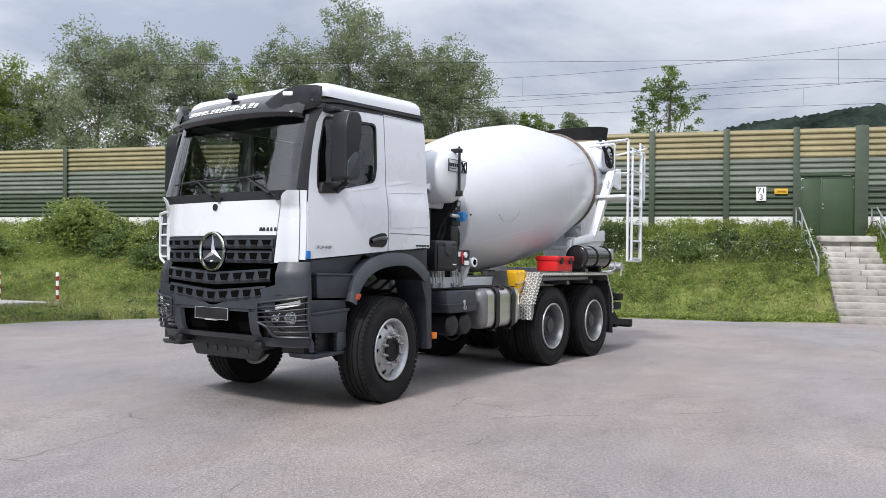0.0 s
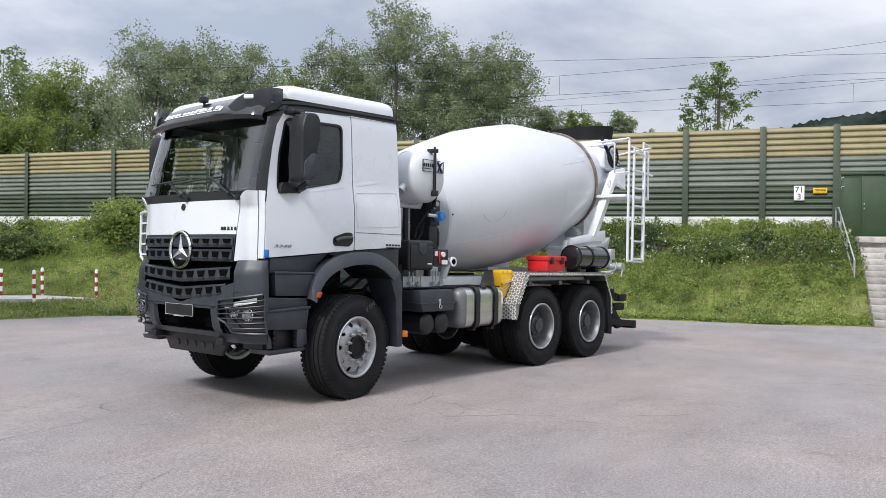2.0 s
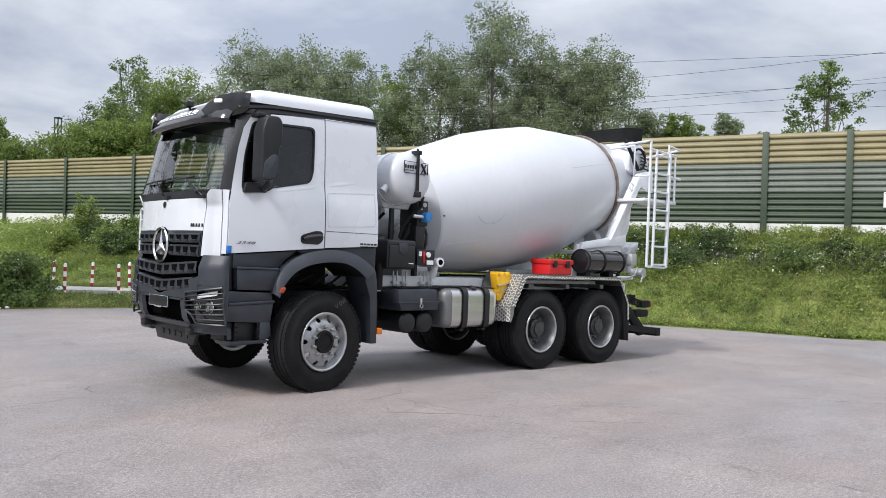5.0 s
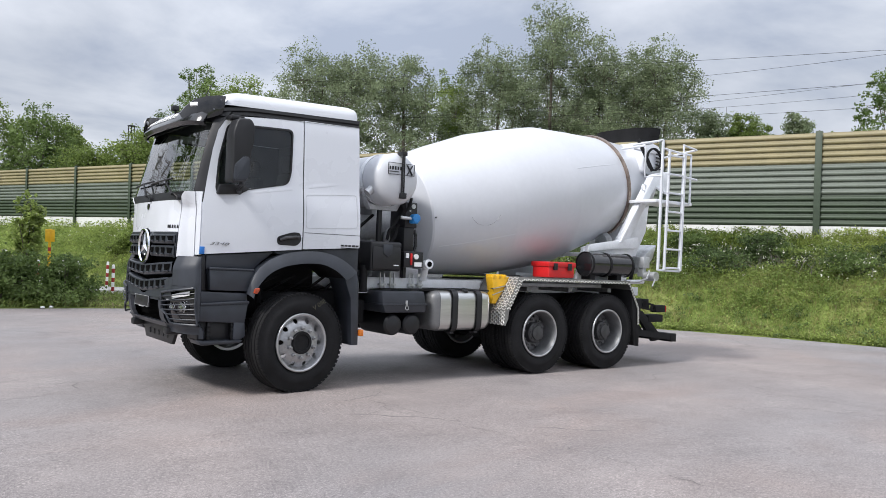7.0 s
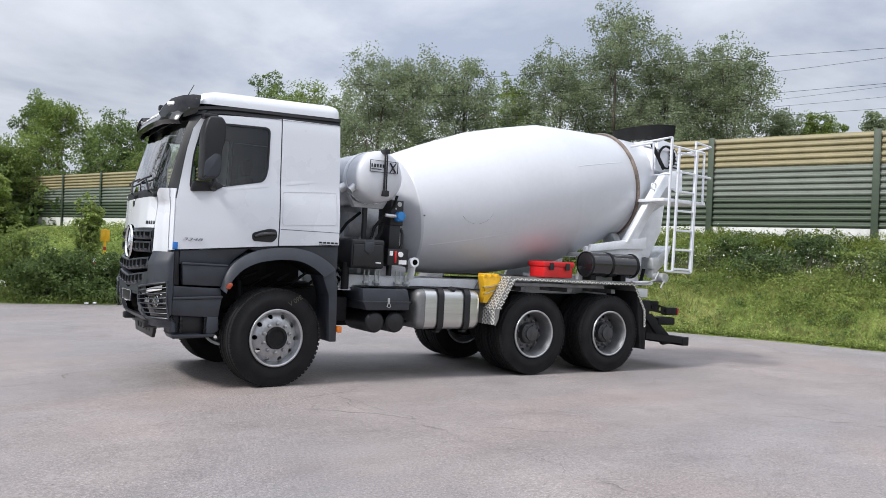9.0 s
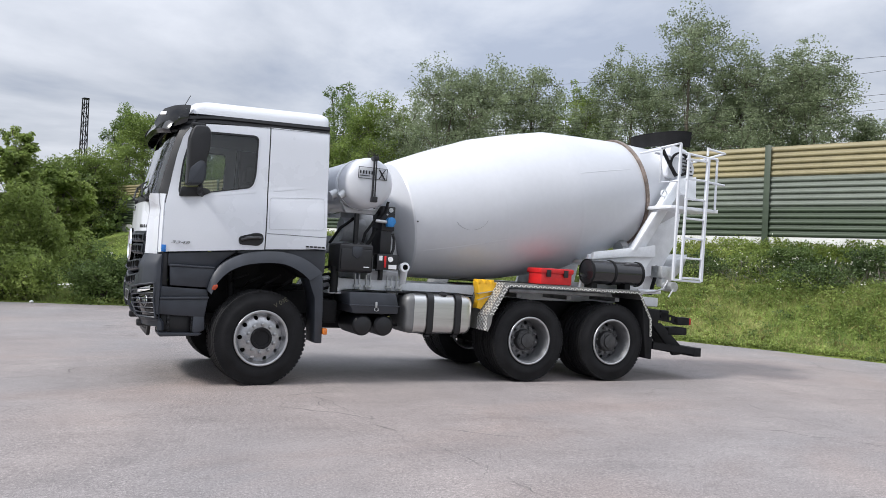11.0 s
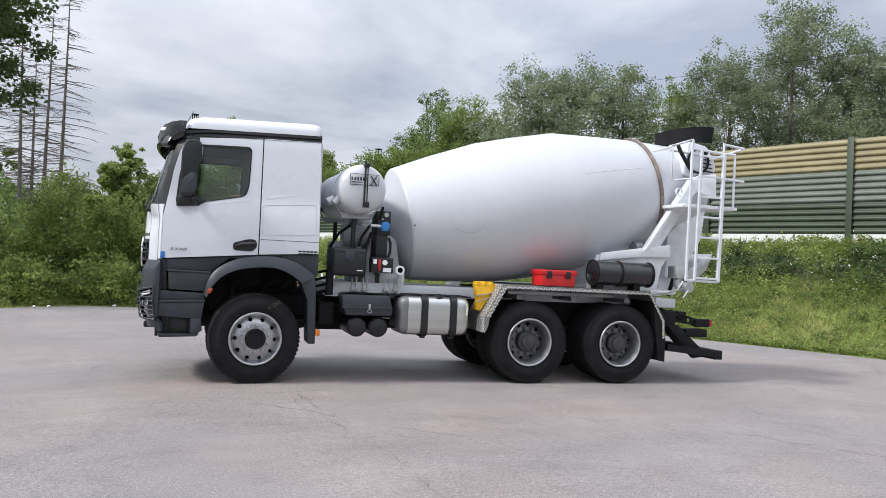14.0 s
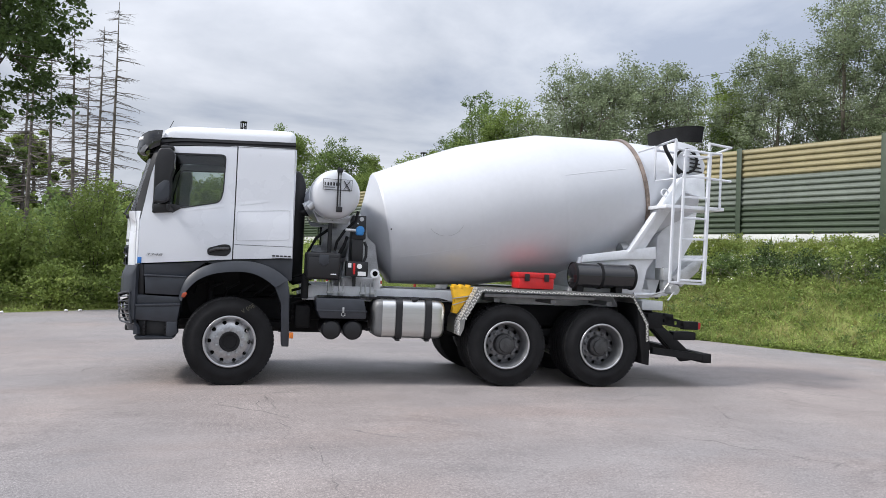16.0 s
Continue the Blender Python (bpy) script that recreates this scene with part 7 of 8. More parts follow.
# ---- steps up to the gate ----
stairs = tagged(new("stairs"), "weathered concrete block steps up the bank to the gate", "stairs", kind="structure")
N_STEPS, RISE = 14, (2.05 + 0.36) / 14
random.seed(4)
for k in range(N_STEPS):
    z1 = 2.05 - RISE * k
    d0 = -0.75 - 0.325 * k
    lo, hi = -10.5 - 0.9 * smooth01((k - 7) / 6), -8.98 + 0.018 * k
    cut = lo + (hi - lo) * random.uniform(0.3, 0.62)
    for a, c in ((lo, cut - 0.008), (cut + 0.008, hi)):
        bm = bmesh.new()
        box(bm, 0, c - a, 0, 0.40, -0.22, 0, 0.018, 2)
        ob = part("step_block", bm, CONCRETE, stairs)
        ob.matrix_basis = wall_matrix(c, d0 - 0.36, z1 + random.uniform(-0.008, 0.008)) @ Matrix.Rotation(math.pi + random.uniform(-0.008, 0.008), 4, "Z") @ Matrix.Diagonal((1, -1, 1, 1))
bm = bmesh.new()
box(bm, 0, 1.6, 0, 1.0, -0.17, 0, 0.02)
ob = part("landing", bm, CONCRETE, stairs, "concrete landing")
ob.matrix_basis = wall_matrix(-8.95, -0.98, 2.02) @ Matrix.Rotation(math.pi, 4, "Z") @ Matrix.Diagonal((1, -1, 1, 1))


def handrail(s, name_label):
    rail = tagged(new("handrail"), name_label, "handrail", "stair rails")

    def at(d, z):
        x, y = along_wall(s, -d)
        return (x, y, z)

    def ground_z(d):
        return 2.05 if d < 0.75 else max(-0.35, 2.05 - RISE * (d - 0.75) / 0.325)
    for d in (0.15, 1.2, 2.5, 3.75):
        bm = bmesh.new()
        tube(bm, [at(d, ground_z(d) - 0.3), at(d, ground_z(d) + 0.92)], 0.024, 10)
        part("rail_post", bm, STEEL, rail)
    for h, nm in ((0.92, "top_rail"), (0.48, "mid_rail")):
        bm = bmesh.new()
        tube(bm, [at(0.1, 2.05 + h), at(0.75, 2.05 + h), at(2.5, ground_z(2.5) + h), at(3.85, ground_z(3.85) + h)], 0.024, 10)
        part(nm, bm, STEEL, rail)
    bm = bmesh.new()
    tube(bm, [at(3.85, ground_z(3.85) + 0.92), at(3.85, ground_z(3.85) - 0.2)], 0.022, 10)
    part("end_post", bm, STEEL, rail)


handrail(-8.55, "galvanised steel tube handrail beside the steps")
handrail(-10.85, "galvanised steel tube handrail on the bank side")

# ---- path and bollards ----
bm = bmesh.new()
PATH = [(-2.75, 19.37), (2.03, 17.52), (5.2, 15.83), (5.75, 15.75), (5.7, 15.95), (4.9, 17.5), (3.0, 19.2), (-1.12, 21.4)]
sheet(bm, [[(PATH[i][0], PATH[i][1], land(*PATH[i]) + 0.12) for i in range(4)], [(PATH[7 - i][0], PATH[7 - i][1], land(*PATH[7 - i]) + 0.12) for i in range(4)]])
r = bmesh.ops.extrude_face_region(bm, geom=bm.faces[:])
bmesh.ops.translate(bm, verts=[v for v in r["geom"] if isinstance(v, bmesh.types.BMVert)], vec=(0, 0, -0.25))
tagged(part("path", bm, PATHSTONE), "pale concrete path slab beyond the verge", "path", kind="structure")


def bollard():
    b = tagged(new("bollard"), "red and white striped bollard beside the path", "bollard", "path bollards")
    bm = bmesh.new()
    lathe(bm, [(0.0, 0.045), (0.92, 0.045), (0.95, 0.03), (0.955, 0.001)], (0, 0, 0), (0, 0, 1), 16)
    part("tube", bm, WHITEINK, b, "white tube")
    for z in (0.14, 0.42, 0.70):
        bm = bmesh.new()
        lathe(bm, [(z, 0.0465), (z + 0.13, 0.0465)], (0, 0, 0), (0, 0, 1), 16)
        part("stripe", bm, REDSTRIPE, b, "red stripe")
    return b


REDSTRIPE = material("red_stripe", (0.33, 0.03, 0.03), 0.5, var=0.15)
first = bollard()
SPOTS = [(5.96, 16.5), (3.94, 16.11), (4.91, 17.84), (2.3, 15.9), (3.0, 19.5), (3.73, 17.95), (2.05, 19.4), (0.7, 18.7)]
first.matrix_basis = pose(*SPOTS[0], land(*SPOTS[0]) + 0.03)
for x, y in SPOTS[1:]:
    copy_thing(first, pose(x, y, land(x, y) + 0.03, random.uniform(-1.5, 1.5), random.uniform(-1.5, 1.5), 0))
marker = tagged(new("marker_post"), "yellow gas line marker post with a red band", "marker post")
marker.matrix_basis = pose(1.02, 18.7, land(1.02, 18.7))
z0 = 1.82 - land(1.02, 18.7)
cyl(bm := bmesh.new(), (0, 0, -0.2), (0, 0, z0), 0.045, 14)
part("post", bm, YELLOW, marker)
for x0, tilt in ((-0.15, 14), (0.0, -16)):
    box(bm := bmesh.new(), 0, 0.15, -0.012, 0.012, z0 - 0.42, z0 - 0.02, 0.008)
    part("plate", bm, YELLOW, marker).matrix_basis = pose(x0, -0.065 if x0 else -0.03, 0, 0, 0, -tilt)
lathe(bm := bmesh.new(), [(z0 - 0.72, 0.047), (z0 - 0.60, 0.047)], (0, 0, 0), (0, 0, 1), 14)
part("band", bm, REDSTRIPE, marker)


# ---- trees ----
def branch_points(start, direction, length, bend, n, rg):
    p, d, out = Vector(start), Vector(direction).normalized(), [Vector(start)]
    for _ in range(n):
        d = (d + Vector(rg.normal(0, bend, 3))).normalized()
        p = p + d * (length / n)
        out.append(p.copy())
    return out


def tree(x, y, height, radius, mat, label, seed, low=0.18, count=5200, leaf_size=0.34, trunk=0.26, clumps=34, lean=0.0, bark=None, base_z=None, lobes=9, airy=0.0, leaf_aspect=0.7):
    """A tapered trunk whose limbs carry rounded boughs, each a cluster of leaf sprays with gaps between."""
    rg = np.random.default_rng(seed)
    z0 = land(x, y) if base_z is None else base_z
    t = tagged(new("tree"), label, "tree", "trees behind the barrier")
    t.matrix_basis = pose(x, y, z0)
    bm = bmesh.new()
    tp = branch_points((0, 0, -0.3), (lean, 0, 1), height * 0.84, 0.03, 9, rg)
    tube(bm, tp, [trunk * (1 - 0.1 * i) + 0.02 for i in range(10)], 8)
    boughs = []
    for k in range(lobes):
        f = low + (0.90 - low) * (k + rg.uniform(0.2, 0.8)) / lobes
        g = (f - low) / (1 - low)
        wide = (0.55 + 0.45 * math.sin(math.pi * min(1, 0.15 + 0.85 * g))) * (1 - 0.58 * max(0, g - 0.5) / 0.5)
        a = 2.4 * k + rg.normal(0, 0.35)
        size = radius * rg.uniform(0.34, 0.50) * (1 - 0.25 * g)
        reach = max(0.0, radius * wide - size) * rg.uniform(0.75, 1.1)
        c = Vector((math.cos(a) * reach, math.sin(a) * reach, min(f * height, height - size * 1.1)))
        boughs.append((c, size))
        root = tp[min(8, max(1, int(f * 7)))]
        mid = Vector(root).lerp(c, 0.5) + Vector((0, 0, -0.02 * height))
        tube(bm, [root, mid, c], [trunk * 0.42 * (1.15 - f), trunk * 0.26 * (1.15 - f), 0.025], 5)
    boughs.append((Vector(tp[-1]), radius * 0.36))
    boughs.append((Vector(tp[-2]), radius * 0.42))
    per = max(12, count // clumps)
    weight = np.array([s ** 2 for _, s in boughs])
    share = rg.choice(len(boughs), clumps, p=weight / weight.sum())
    pts = []
    for k in range(clumps):
        c, size = boughs[share[k]]
        d = rg.normal(0, 1, 3)
        d /= np.linalg.norm(d)
        rr = size * rg.uniform(0.15, 1.0) ** 0.5 * (0.85 + 0.3 * rg.uniform())
        centre = np.array(c) + d * np.array([rr, rr, rr * 0.95])
        centre[2] = min(centre[2], height * 1.01)
        if k % 3 == 0:
            tube(bm, [c.lerp(Vector(centre), 0.1), Vector(centre)], [0.03, 0.008], 4)
        sp = radius * rg.uniform(0.055, 0.125) * (1 + airy)
        q = rg.normal(0, 0.6, (per, 3))
        q *= np.minimum(1, 1.3 / (np.linalg.norm(q, axis=1)[:, None] + 1e-9))
        pts.append(centre + q * np.array([sp, sp, sp * 0.75]))
    part("trunk", bm, bark or BARK, t, "grey-brown trunk and limbs")
    leaves("crown", np.concatenate(pts), leaf_size, mat, t, seed=seed + 7, label="leafy crown with gaps", aspect=leaf_aspect)
    return t


def far(az, dist, eye=(-6.46, -6.46)):
    return (eye[0] + dist * math.cos(radians(az)), eye[1] + dist * math.sin(radians(az)))


SILVER = "tall silver-green poplar behind the barrier"
LEAFY = "green broadleaf tree behind the barrier"
TREES = [   # azimuth from the first eye, distance, height, radius, kind
    (42.0, 65, 21.8, 4.6, "s"), (46.6, 65, 18.6, 4.2, "s"), (38.2, 66, 19.0, 4.4, "s"), (34.6, 66, 18.9, 4.2, "s"), (44.0, 70, 18.0, 4.4, "s"), (40.0, 71, 18.0, 4.4, "s"),
    (49.0, 68, 15.0, 3.6, "s"), (36.4, 70, 18.2, 4.2, "s"), (31.3, 67, 13.2, 3.4, "s"), (28.6, 66, 13.2, 2.6, "g"), (25.9, 70, 13.3, 2.0, "s"), (23.8, 72, 12.8, 1.6, "g"), (22.4, 74, 12.4, 1.2, "y"),
    (59.6, 60, 16.6, 4.4, "s"), (56.3, 61, 16.8, 4.2, "s"), (53.2, 60, 16.6, 4.0, "s"), (50.0, 66, 16.6, 4.0, "g"), (61.8, 66, 14.5, 4.0, "s"),
    (64.6, 64, 14.8, 4.2, "g"), (67.8, 55, 9.8, 3.2, "g"), (68.0, 74, 19.4, 2.8, "t"), (66.9, 70, 16.0, 4.6, "d"), (69.6, 71, 13.2, 3.4, "d"), (65.4, 69, 14.0, 3.4, "d"), (68.6, 72, 11.4, 3.0, "d"), (71.0, 56, 8.9, 3.6, "g"), (69.3, 63, 9.8, 3.2, "g"), (74.5, 58, 7.9, 3.4, "g"), (78.0, 62, 11.0, 4.2, "d"),
    (76.5, 74, 11.4, 2.6, "g"), (81.5, 64, 12.2, 3.6, "g"), (85.0, 62, 8.2, 3.6, "g"), (83.5, 78, 14.6, 3.0, "d"), (87.2, 60, 7.2, 2.6, "g"), (88.9, 52, 8.7, 2.0, "o"), (93.0, 66, 6.0, 3.4, "g"), (96.0, 70, 6.0, 3.6, "d"),
    (19.5, 55, 14.4, 3.1, "t"), (14.5, 60, 10.2, 1.4, "y"), (5.5, 60, 9.6, 3.0, "y"), (1.0, 58, 10.0, 3.0, "y")]
KIND = {"s": (POPLAR_LEAF, SILVER), "g": (GREEN_LEAF, LEAFY), "d": (DARK_LEAF, "dark green tree behind the barrier"), "t": (DARK_LEAF, "slender open tree behind the barrier"), "o": (BUSH_LEAF, "open feathery tree behind the bushes"), "y": (GREEN_LEAF, "small yellow-green tree top behind the barrier")}
for i, (az, dist, h, r, k) in enumerate(TREES):
    x, y = far(az, dist)
    mat, label = KIND[k]
    h *= 1.05 if k == "s" else 1.02
    r *= {"s": 1.5, "g": 1.3, "d": 1.3}.get(k, 1.1)
    tree(x, y, h, r, mat, label, 100 + i, count={"s": 34000, "t": 8500, "y": 3600, "o": 5200}.get(k, 24000), leaf_size=0.165 if k == "s" else 0.16, clumps={"s": 420, "t": 150, "y": 70, "o": 90}.get(k, 380), base_z=0.2,
         low={"t": 0.34, "o": 0.45}.get(k, 0.14), lobes={"s": 15, "g": 12, "d": 12, "t": 14}.get(k, 8))

# dark undergrowth joining the far row of trees
rg = np.random.default_rng(11)
k = 30000
az = rg.uniform(36, 100, k)
dd = rg.uniform(58, 74, k)
zz = rg.uniform(0, 1, k) ** 0.8 * (6.5 + 1.5 * np.sin(az * 0.9) + 1.2 * np.sin(az * 2.3 + 1) - 4.2 * np.clip((az - 80) / 7, 0, 1))
tagged(leaves("undergrowth", np.stack([-6.46 + dd * np.cos(np.radians(az)), -6.46 + dd * np.sin(np.radians(az)), zz + 0.3], 1), 0.42, DARK_LEAF, seed=3), "dark green undergrowth behind the barrier", "undergrowth", kind="stuff")
k = 16000
az = rg.uniform(98, 125, k)
dd = rg.uniform(42, 70, k)
zz = rg.uniform(0, 1, k) * (4.0 + 1.0 * np.sin(az * 1.9))
tagged(leaves("wood_edge", np.stack([0.4 + dd * np.cos(np.radians(az)), -11.5 + dd * np.sin(np.radians(az)), zz], 1), 0.36, DARK_LEAF, seed=5), "dense green edge of the wood", "undergrowth", kind="stuff")

# near maple whose boughs hang over the verge
tree(-9.6, 14.6, 16.0, 6.4, MAPLE_LEAF, "broad maple with low hanging boughs beside the yard", 300, low=0.47, count=34000, leaf_size=0.17, trunk=0.3, clumps=300, lobes=18, airy=-0.3)["group"] = ""


def bush(x, y, h, r, mat, seed, count, label, size=0.17, flowers=0, aspect=0.7, stems=22):
    rg = np.random.default_rng(seed)
    b = tagged(new("bush"), label, "bush", "bushes beside the yard")
    b.matrix_basis = pose(x, y, land(x, y) - 0.05)
    bm = bmesh.new()
    sprays = []
    for k in range(stems):
        a, f = 2.4 * k + rg.normal(0, 0.4), rg.uniform(0.35, 1.0)
        out = r * rg.uniform(0.25, 0.95) * (1.15 - 0.75 * f * f)
        tip = Vector((math.cos(a) * out, math.sin(a) * out, h * f * 0.93))
        mid = tip * 0.5 + Vector((0, 0, 0.10 * h))
        foot = Vector((0.25 * r * math.cos(a), 0.25 * r * math.sin(a), 0))
        tube(bm, [foot, mid, tip], [0.03, 0.018, 0.005], 5)
        for g in (0.25, 0.5, 0.7, 0.85, 1.0):
            p = foot.lerp(mid, g * 2) if g < 0.5 else mid.lerp(tip, g * 2 - 1)
            sprays.append(list(p + Vector(rg.normal(0, 0.13 * r, 3))))
    part("branchwork", bm, BARK, b, "brown woody branchwork")
    cs = np.array(sprays)
    which = rg.integers(0, len(cs), count)
    q = rg.normal(0, 0.55, (count, 3))
    pts = cs[which] + q * np.array([r * 0.20, r * 0.20, min(h * 0.12, r * 0.20)])
    pts[:, 2] = np.maximum(pts[:, 2], 0.03)
    leaves("foliage", pts, size, mat, b, seed=seed + 3, label="loose leaves on thin twigs", aspect=aspect)
    if flowers:
        heads = pts[rg.integers(0, count, flowers)]
        leaves("blossom", np.repeat(heads, 5, axis=0) + rg.normal(0, 0.035, (flowers * 5, 3)), 0.06, BLOSSOM, b, seed=seed + 4, label="white blossom")
    return b


BUSHES = [   # x, y, height, radius, material, leaves, blossom, leaf size, leaf aspect
    (-4.9, 16.2, 4.1, 1.8, BUSH_LEAF, 12000, 30, 0.13, 0.5), (-3.1, 16.3, 3.5, 1.35, BUSH_LEAF, 9500, 0, 0.13, 0.45), (-7.1, 15.4, 3.0, 1.8, BUSH_LEAF, 8000, 20, 0.14, 0.6), (-9.7, 14.7, 2.6, 1.8, WEED_LEAF, 7000, 0, 0.13, 0.6),
    (-1.6, 17.6, 1.9, 0.9, BUSH_LEAF, 3500, 0, 0.12, 0.6),
    (-3.25, 13.9, 1.35, 1.4, WEED_LEAF, 7000, 6, 0.10, 0.6), (-1.1, 13.2, 1.45, 1.4, DARK_LEAF, 12000, 10, 0.08, 0.7), (0.35, 13.0, 1.25, 1.15, DARK_LEAF, 9500, 8, 0.08, 0.7), (-5.5, 13.65, 1.3, 1.4, WEED_LEAF, 7000, 6, 0.10, 0.6), (-7.8, 13.2, 1.2, 1.5, WEED_LEAF, 6500, 0, 0.10, 0.6), (-10.3, 13.0, 1.3, 1.5, WEED_LEAF, 5500, 0, 0.11, 0.6),
    (0.8, 21.2, 3.5, 0.7, BUSH_LEAF, 2600, 30, 0.16, 0.65), (10.2, 22.6, 2.0, 1.7, BUSH_LEAF, 9000, 60, 0.13, 0.65), (7.4, 30.5, 2.2, 0.9, BUSH_LEAF, 2200, 20, 0.14, 0.6), (-12.7, 15.8, 3.2, 1.9, BUSH_LEAF, 5000, 0, 0.16, 0.6), (-15.9, 15.3, 3.4, 2.0, BUSH_LEAF, 5000, 0, 0.16, 0.6)]
NAMES = {DARK_LEAF: "dense dark green bush at the edge of the yard", BUSH_LEAF: "leafy green bush beside the yard", WEED_LEAF: "low green weedy thicket at the asphalt edge"}
for i, (x, y, h, r, mat, n, fl, size, asp) in enumerate(BUSHES):
    bush(x, y, h, r, mat, 500 + i, n, NAMES[mat], size, fl, asp, 26 if h > 2 else 34)


rg = np.random.default_rng(77)
for i in range(17):
    s = -6.2 + 1.15 * i
    x, y = along_wall(s, -2.5 + rg.uniform(-0.7, 0.6))
    bush(x, y, rg.uniform(0.45, 0.9), rg.uniform(0.85, 1.3), (IVY_LEAF, DARK_LEAF, WEED_LEAF, IVY_LEAF)[i % 4], 900 + i, 6500, "low bramble thicket with white blossom on the bank", 0.066, 22, 0.65, 30)["group"] = "brambles on the bank"


def dead_spruce(x, y, h, seed):
    rg = np.random.default_rng(seed)
    t = tagged(new("dead_spruce"), "bare dead spruce with drooping twigs", "tree", "dead spruces")
    t.matrix_basis = pose(x, y, 0)
    bm = bmesh.new()
    tp = branch_points((0, 0, 0), (rg.normal(0, 0.03), 0, 1), h, 0.008, 6, rg)
    tube(bm, tp, [0.17, 0.15, 0.12, 0.10, 0.075, 0.05, 0.015], 7)
    part("trunk", bm, DEADBARK, t, "bare grey trunk")
    bm = bmesh.new()
    for k in range(95):
        f = rg.uniform(0.28, 0.98)
        i = min(5, int(f * 6))
        p = tp[i].lerp(tp[i + 1], f * 6 - i)
        a, ln = rg.uniform(0, 6.283), (1.15 - f) * 4.2 * rg.uniform(0.35, 1.0)
        d = Vector((math.cos(a), math.sin(a), 0))
        q1, q2 = p + d * ln * 0.55 + Vector((0, 0, -0.06 * ln)), p + d * ln + Vector((0, 0, -0.22 * ln + 0.15))
        tube(bm, [p, q1, q2], [0.032, 0.02, 0.008], 4)
        for _ in range(4):
            b0 = p.lerp(q2, rg.uniform(0.35, 0.95))
            tube(bm, [b0, b0 + d * 0.25 + Vector((rg.normal(0, 0.25), rg.normal(0, 0.25), -0.15))], [0.012, 0.005], 3)
    tagged(part("twig_mass", bm, DEADBARK, t, "bare drooping twigs"), kind="stuff")


for i, (az, dist, h) in enumerate(((99.9, 56, 17.8), (100.9, 58, 16.6), (102.1, 55, 15.4), (101.5, 62, 14.0), (103.6, 58, 15.2), (105.0, 54, 15.0), (105.2, 60, 14.0), (106.4, 57, 12.0))):
    dead_spruce(0.4 + dist * math.cos(radians(az)), -11.5 + dist * math.sin(radians(az)), h, 700 + i)
for i, (az, dist, h, r) in enumerate(((104.5, 66, 11.0, 3.4), (107.5, 60, 12.0, 4.0), (97.0, 40, 6.0, 1.8), (111, 60, 13.0, 4.0), (93.5, 60, 6.5, 3.4))):
    tree(0.4 + dist * math.cos(radians(az)), -11.5 + dist * math.sin(radians(az)), h, r, (BUSH_LEAF, DARK_LEAF)[i % 2], "green tree at the edge of the wood", 800 + i, count=8000, clumps=110, base_z=0)

# ---- railway masts and wires ----


def mast(x, y, h):
    m = tagged(new("railway_mast"), "dark steel lattice mast of the railway line", "mast", "railway masts")
    m.matrix_basis = pose(x, y, 0.0, 0, 0, math.degrees(WALL_A))
    for sx in (-1, 1):
        for sy in (-1, 1):
            bm = bmesh.new()
            bar(bm, (sx * 0.34, sy * 0.28, 0), (sx * 0.22, sy * 0.18, h), 0.07, 0.07)
            part("mast_leg", bm, CHASSIS, m)
    bm = bmesh.new()
    for k in range(int(h / 0.8)):
        z, f = 0.8 * k, 1 - 0.35 * 0.8 * k / h
        s = 1 if k % 2 else -1
        for sy in (-1, 1):
            bar(bm, (-s * 0.34 * f, sy * 0.28 * f, z), (s * 0.34 * f, sy * 0.28 * f, z + 0.8), 0.04, 0.04)
        for sx in (-1, 1):
            bar(bm, (sx * 0.34 * f, -s * 0.28 * f, z), (sx * 0.34 * f, s * 0.28 * f, z + 0.8), 0.04, 0.04)
    box(bm, -0.3, 0.3, -0.25, 0.25, h - 0.1, h, 0.01)
    part("lattice", bm, CHASSIS, m, "crossed lattice bars")
    bm = bmesh.new()
    tube(bm, [(0, 0.2, 7.4), (0, -2.6, 7.9)], 0.035, 6)
    tube(bm, [(0, 0.2, 8.6), (0, -2.4, 7.9)], 0.03, 6)
    part("bracket_arm", bm, CHASSIS, m)


mast(-1.38, 66.0, 13.9)
mast(17.3, 70.3, 12.5)


def sag(s, lowest, low, rise):
    """The height of a carrying cable that hangs between masts sixty metres apart."""
    f = (s - lowest + 30) % 60 - 30
    return low + rise * f * f


WIRES = [(6.0, lambda s: sag(s, 3.5, 9.15, 0.0028)), (6.0, lambda s: 8.32), (11.2, lambda s: sag(s, 3.0, 8.75, 0.0022)), (11.2, lambda s: 8.32), (14.0, lambda s: sag(s, 20.0, 9.3, 0.0011)), (6.3, lambda s: 9.55 + 0.044 * (s + 6.4))]
for d, height in WIRES:
    bm = bmesh.new()
    tube(bm, [(*along_wall(s, d), height(s)) for s in range(-90, 25, 3)], 0.0075, 5)
    tagged(part("overhead_wire", bm, CHASSIS), "thin overhead wire of the railway", "wire", "railway wires")
for d, s, z0, z1 in ((6.0, 1.75, 8.32, 9.16), (6.0, -11.1, 8.32, 9.75), (11.2, -10.7, 8.32, 9.16), (11.2, 1.6, 8.32, 8.76), (6.0, 12.4, 8.32, 9.37), (11.2, 13.4, 8.32, 8.99), (6.0, 23.0, 8.32, 10.2)):
    bm = bmesh.new()
    tube(bm, [(*along_wall(s, d), z0), (*along_wall(s, d), z1)], 0.006, 5)
    tagged(part("dropper_wire", bm, CHASSIS), "short hanger between two overhead wires", "wire", "wire hangers")

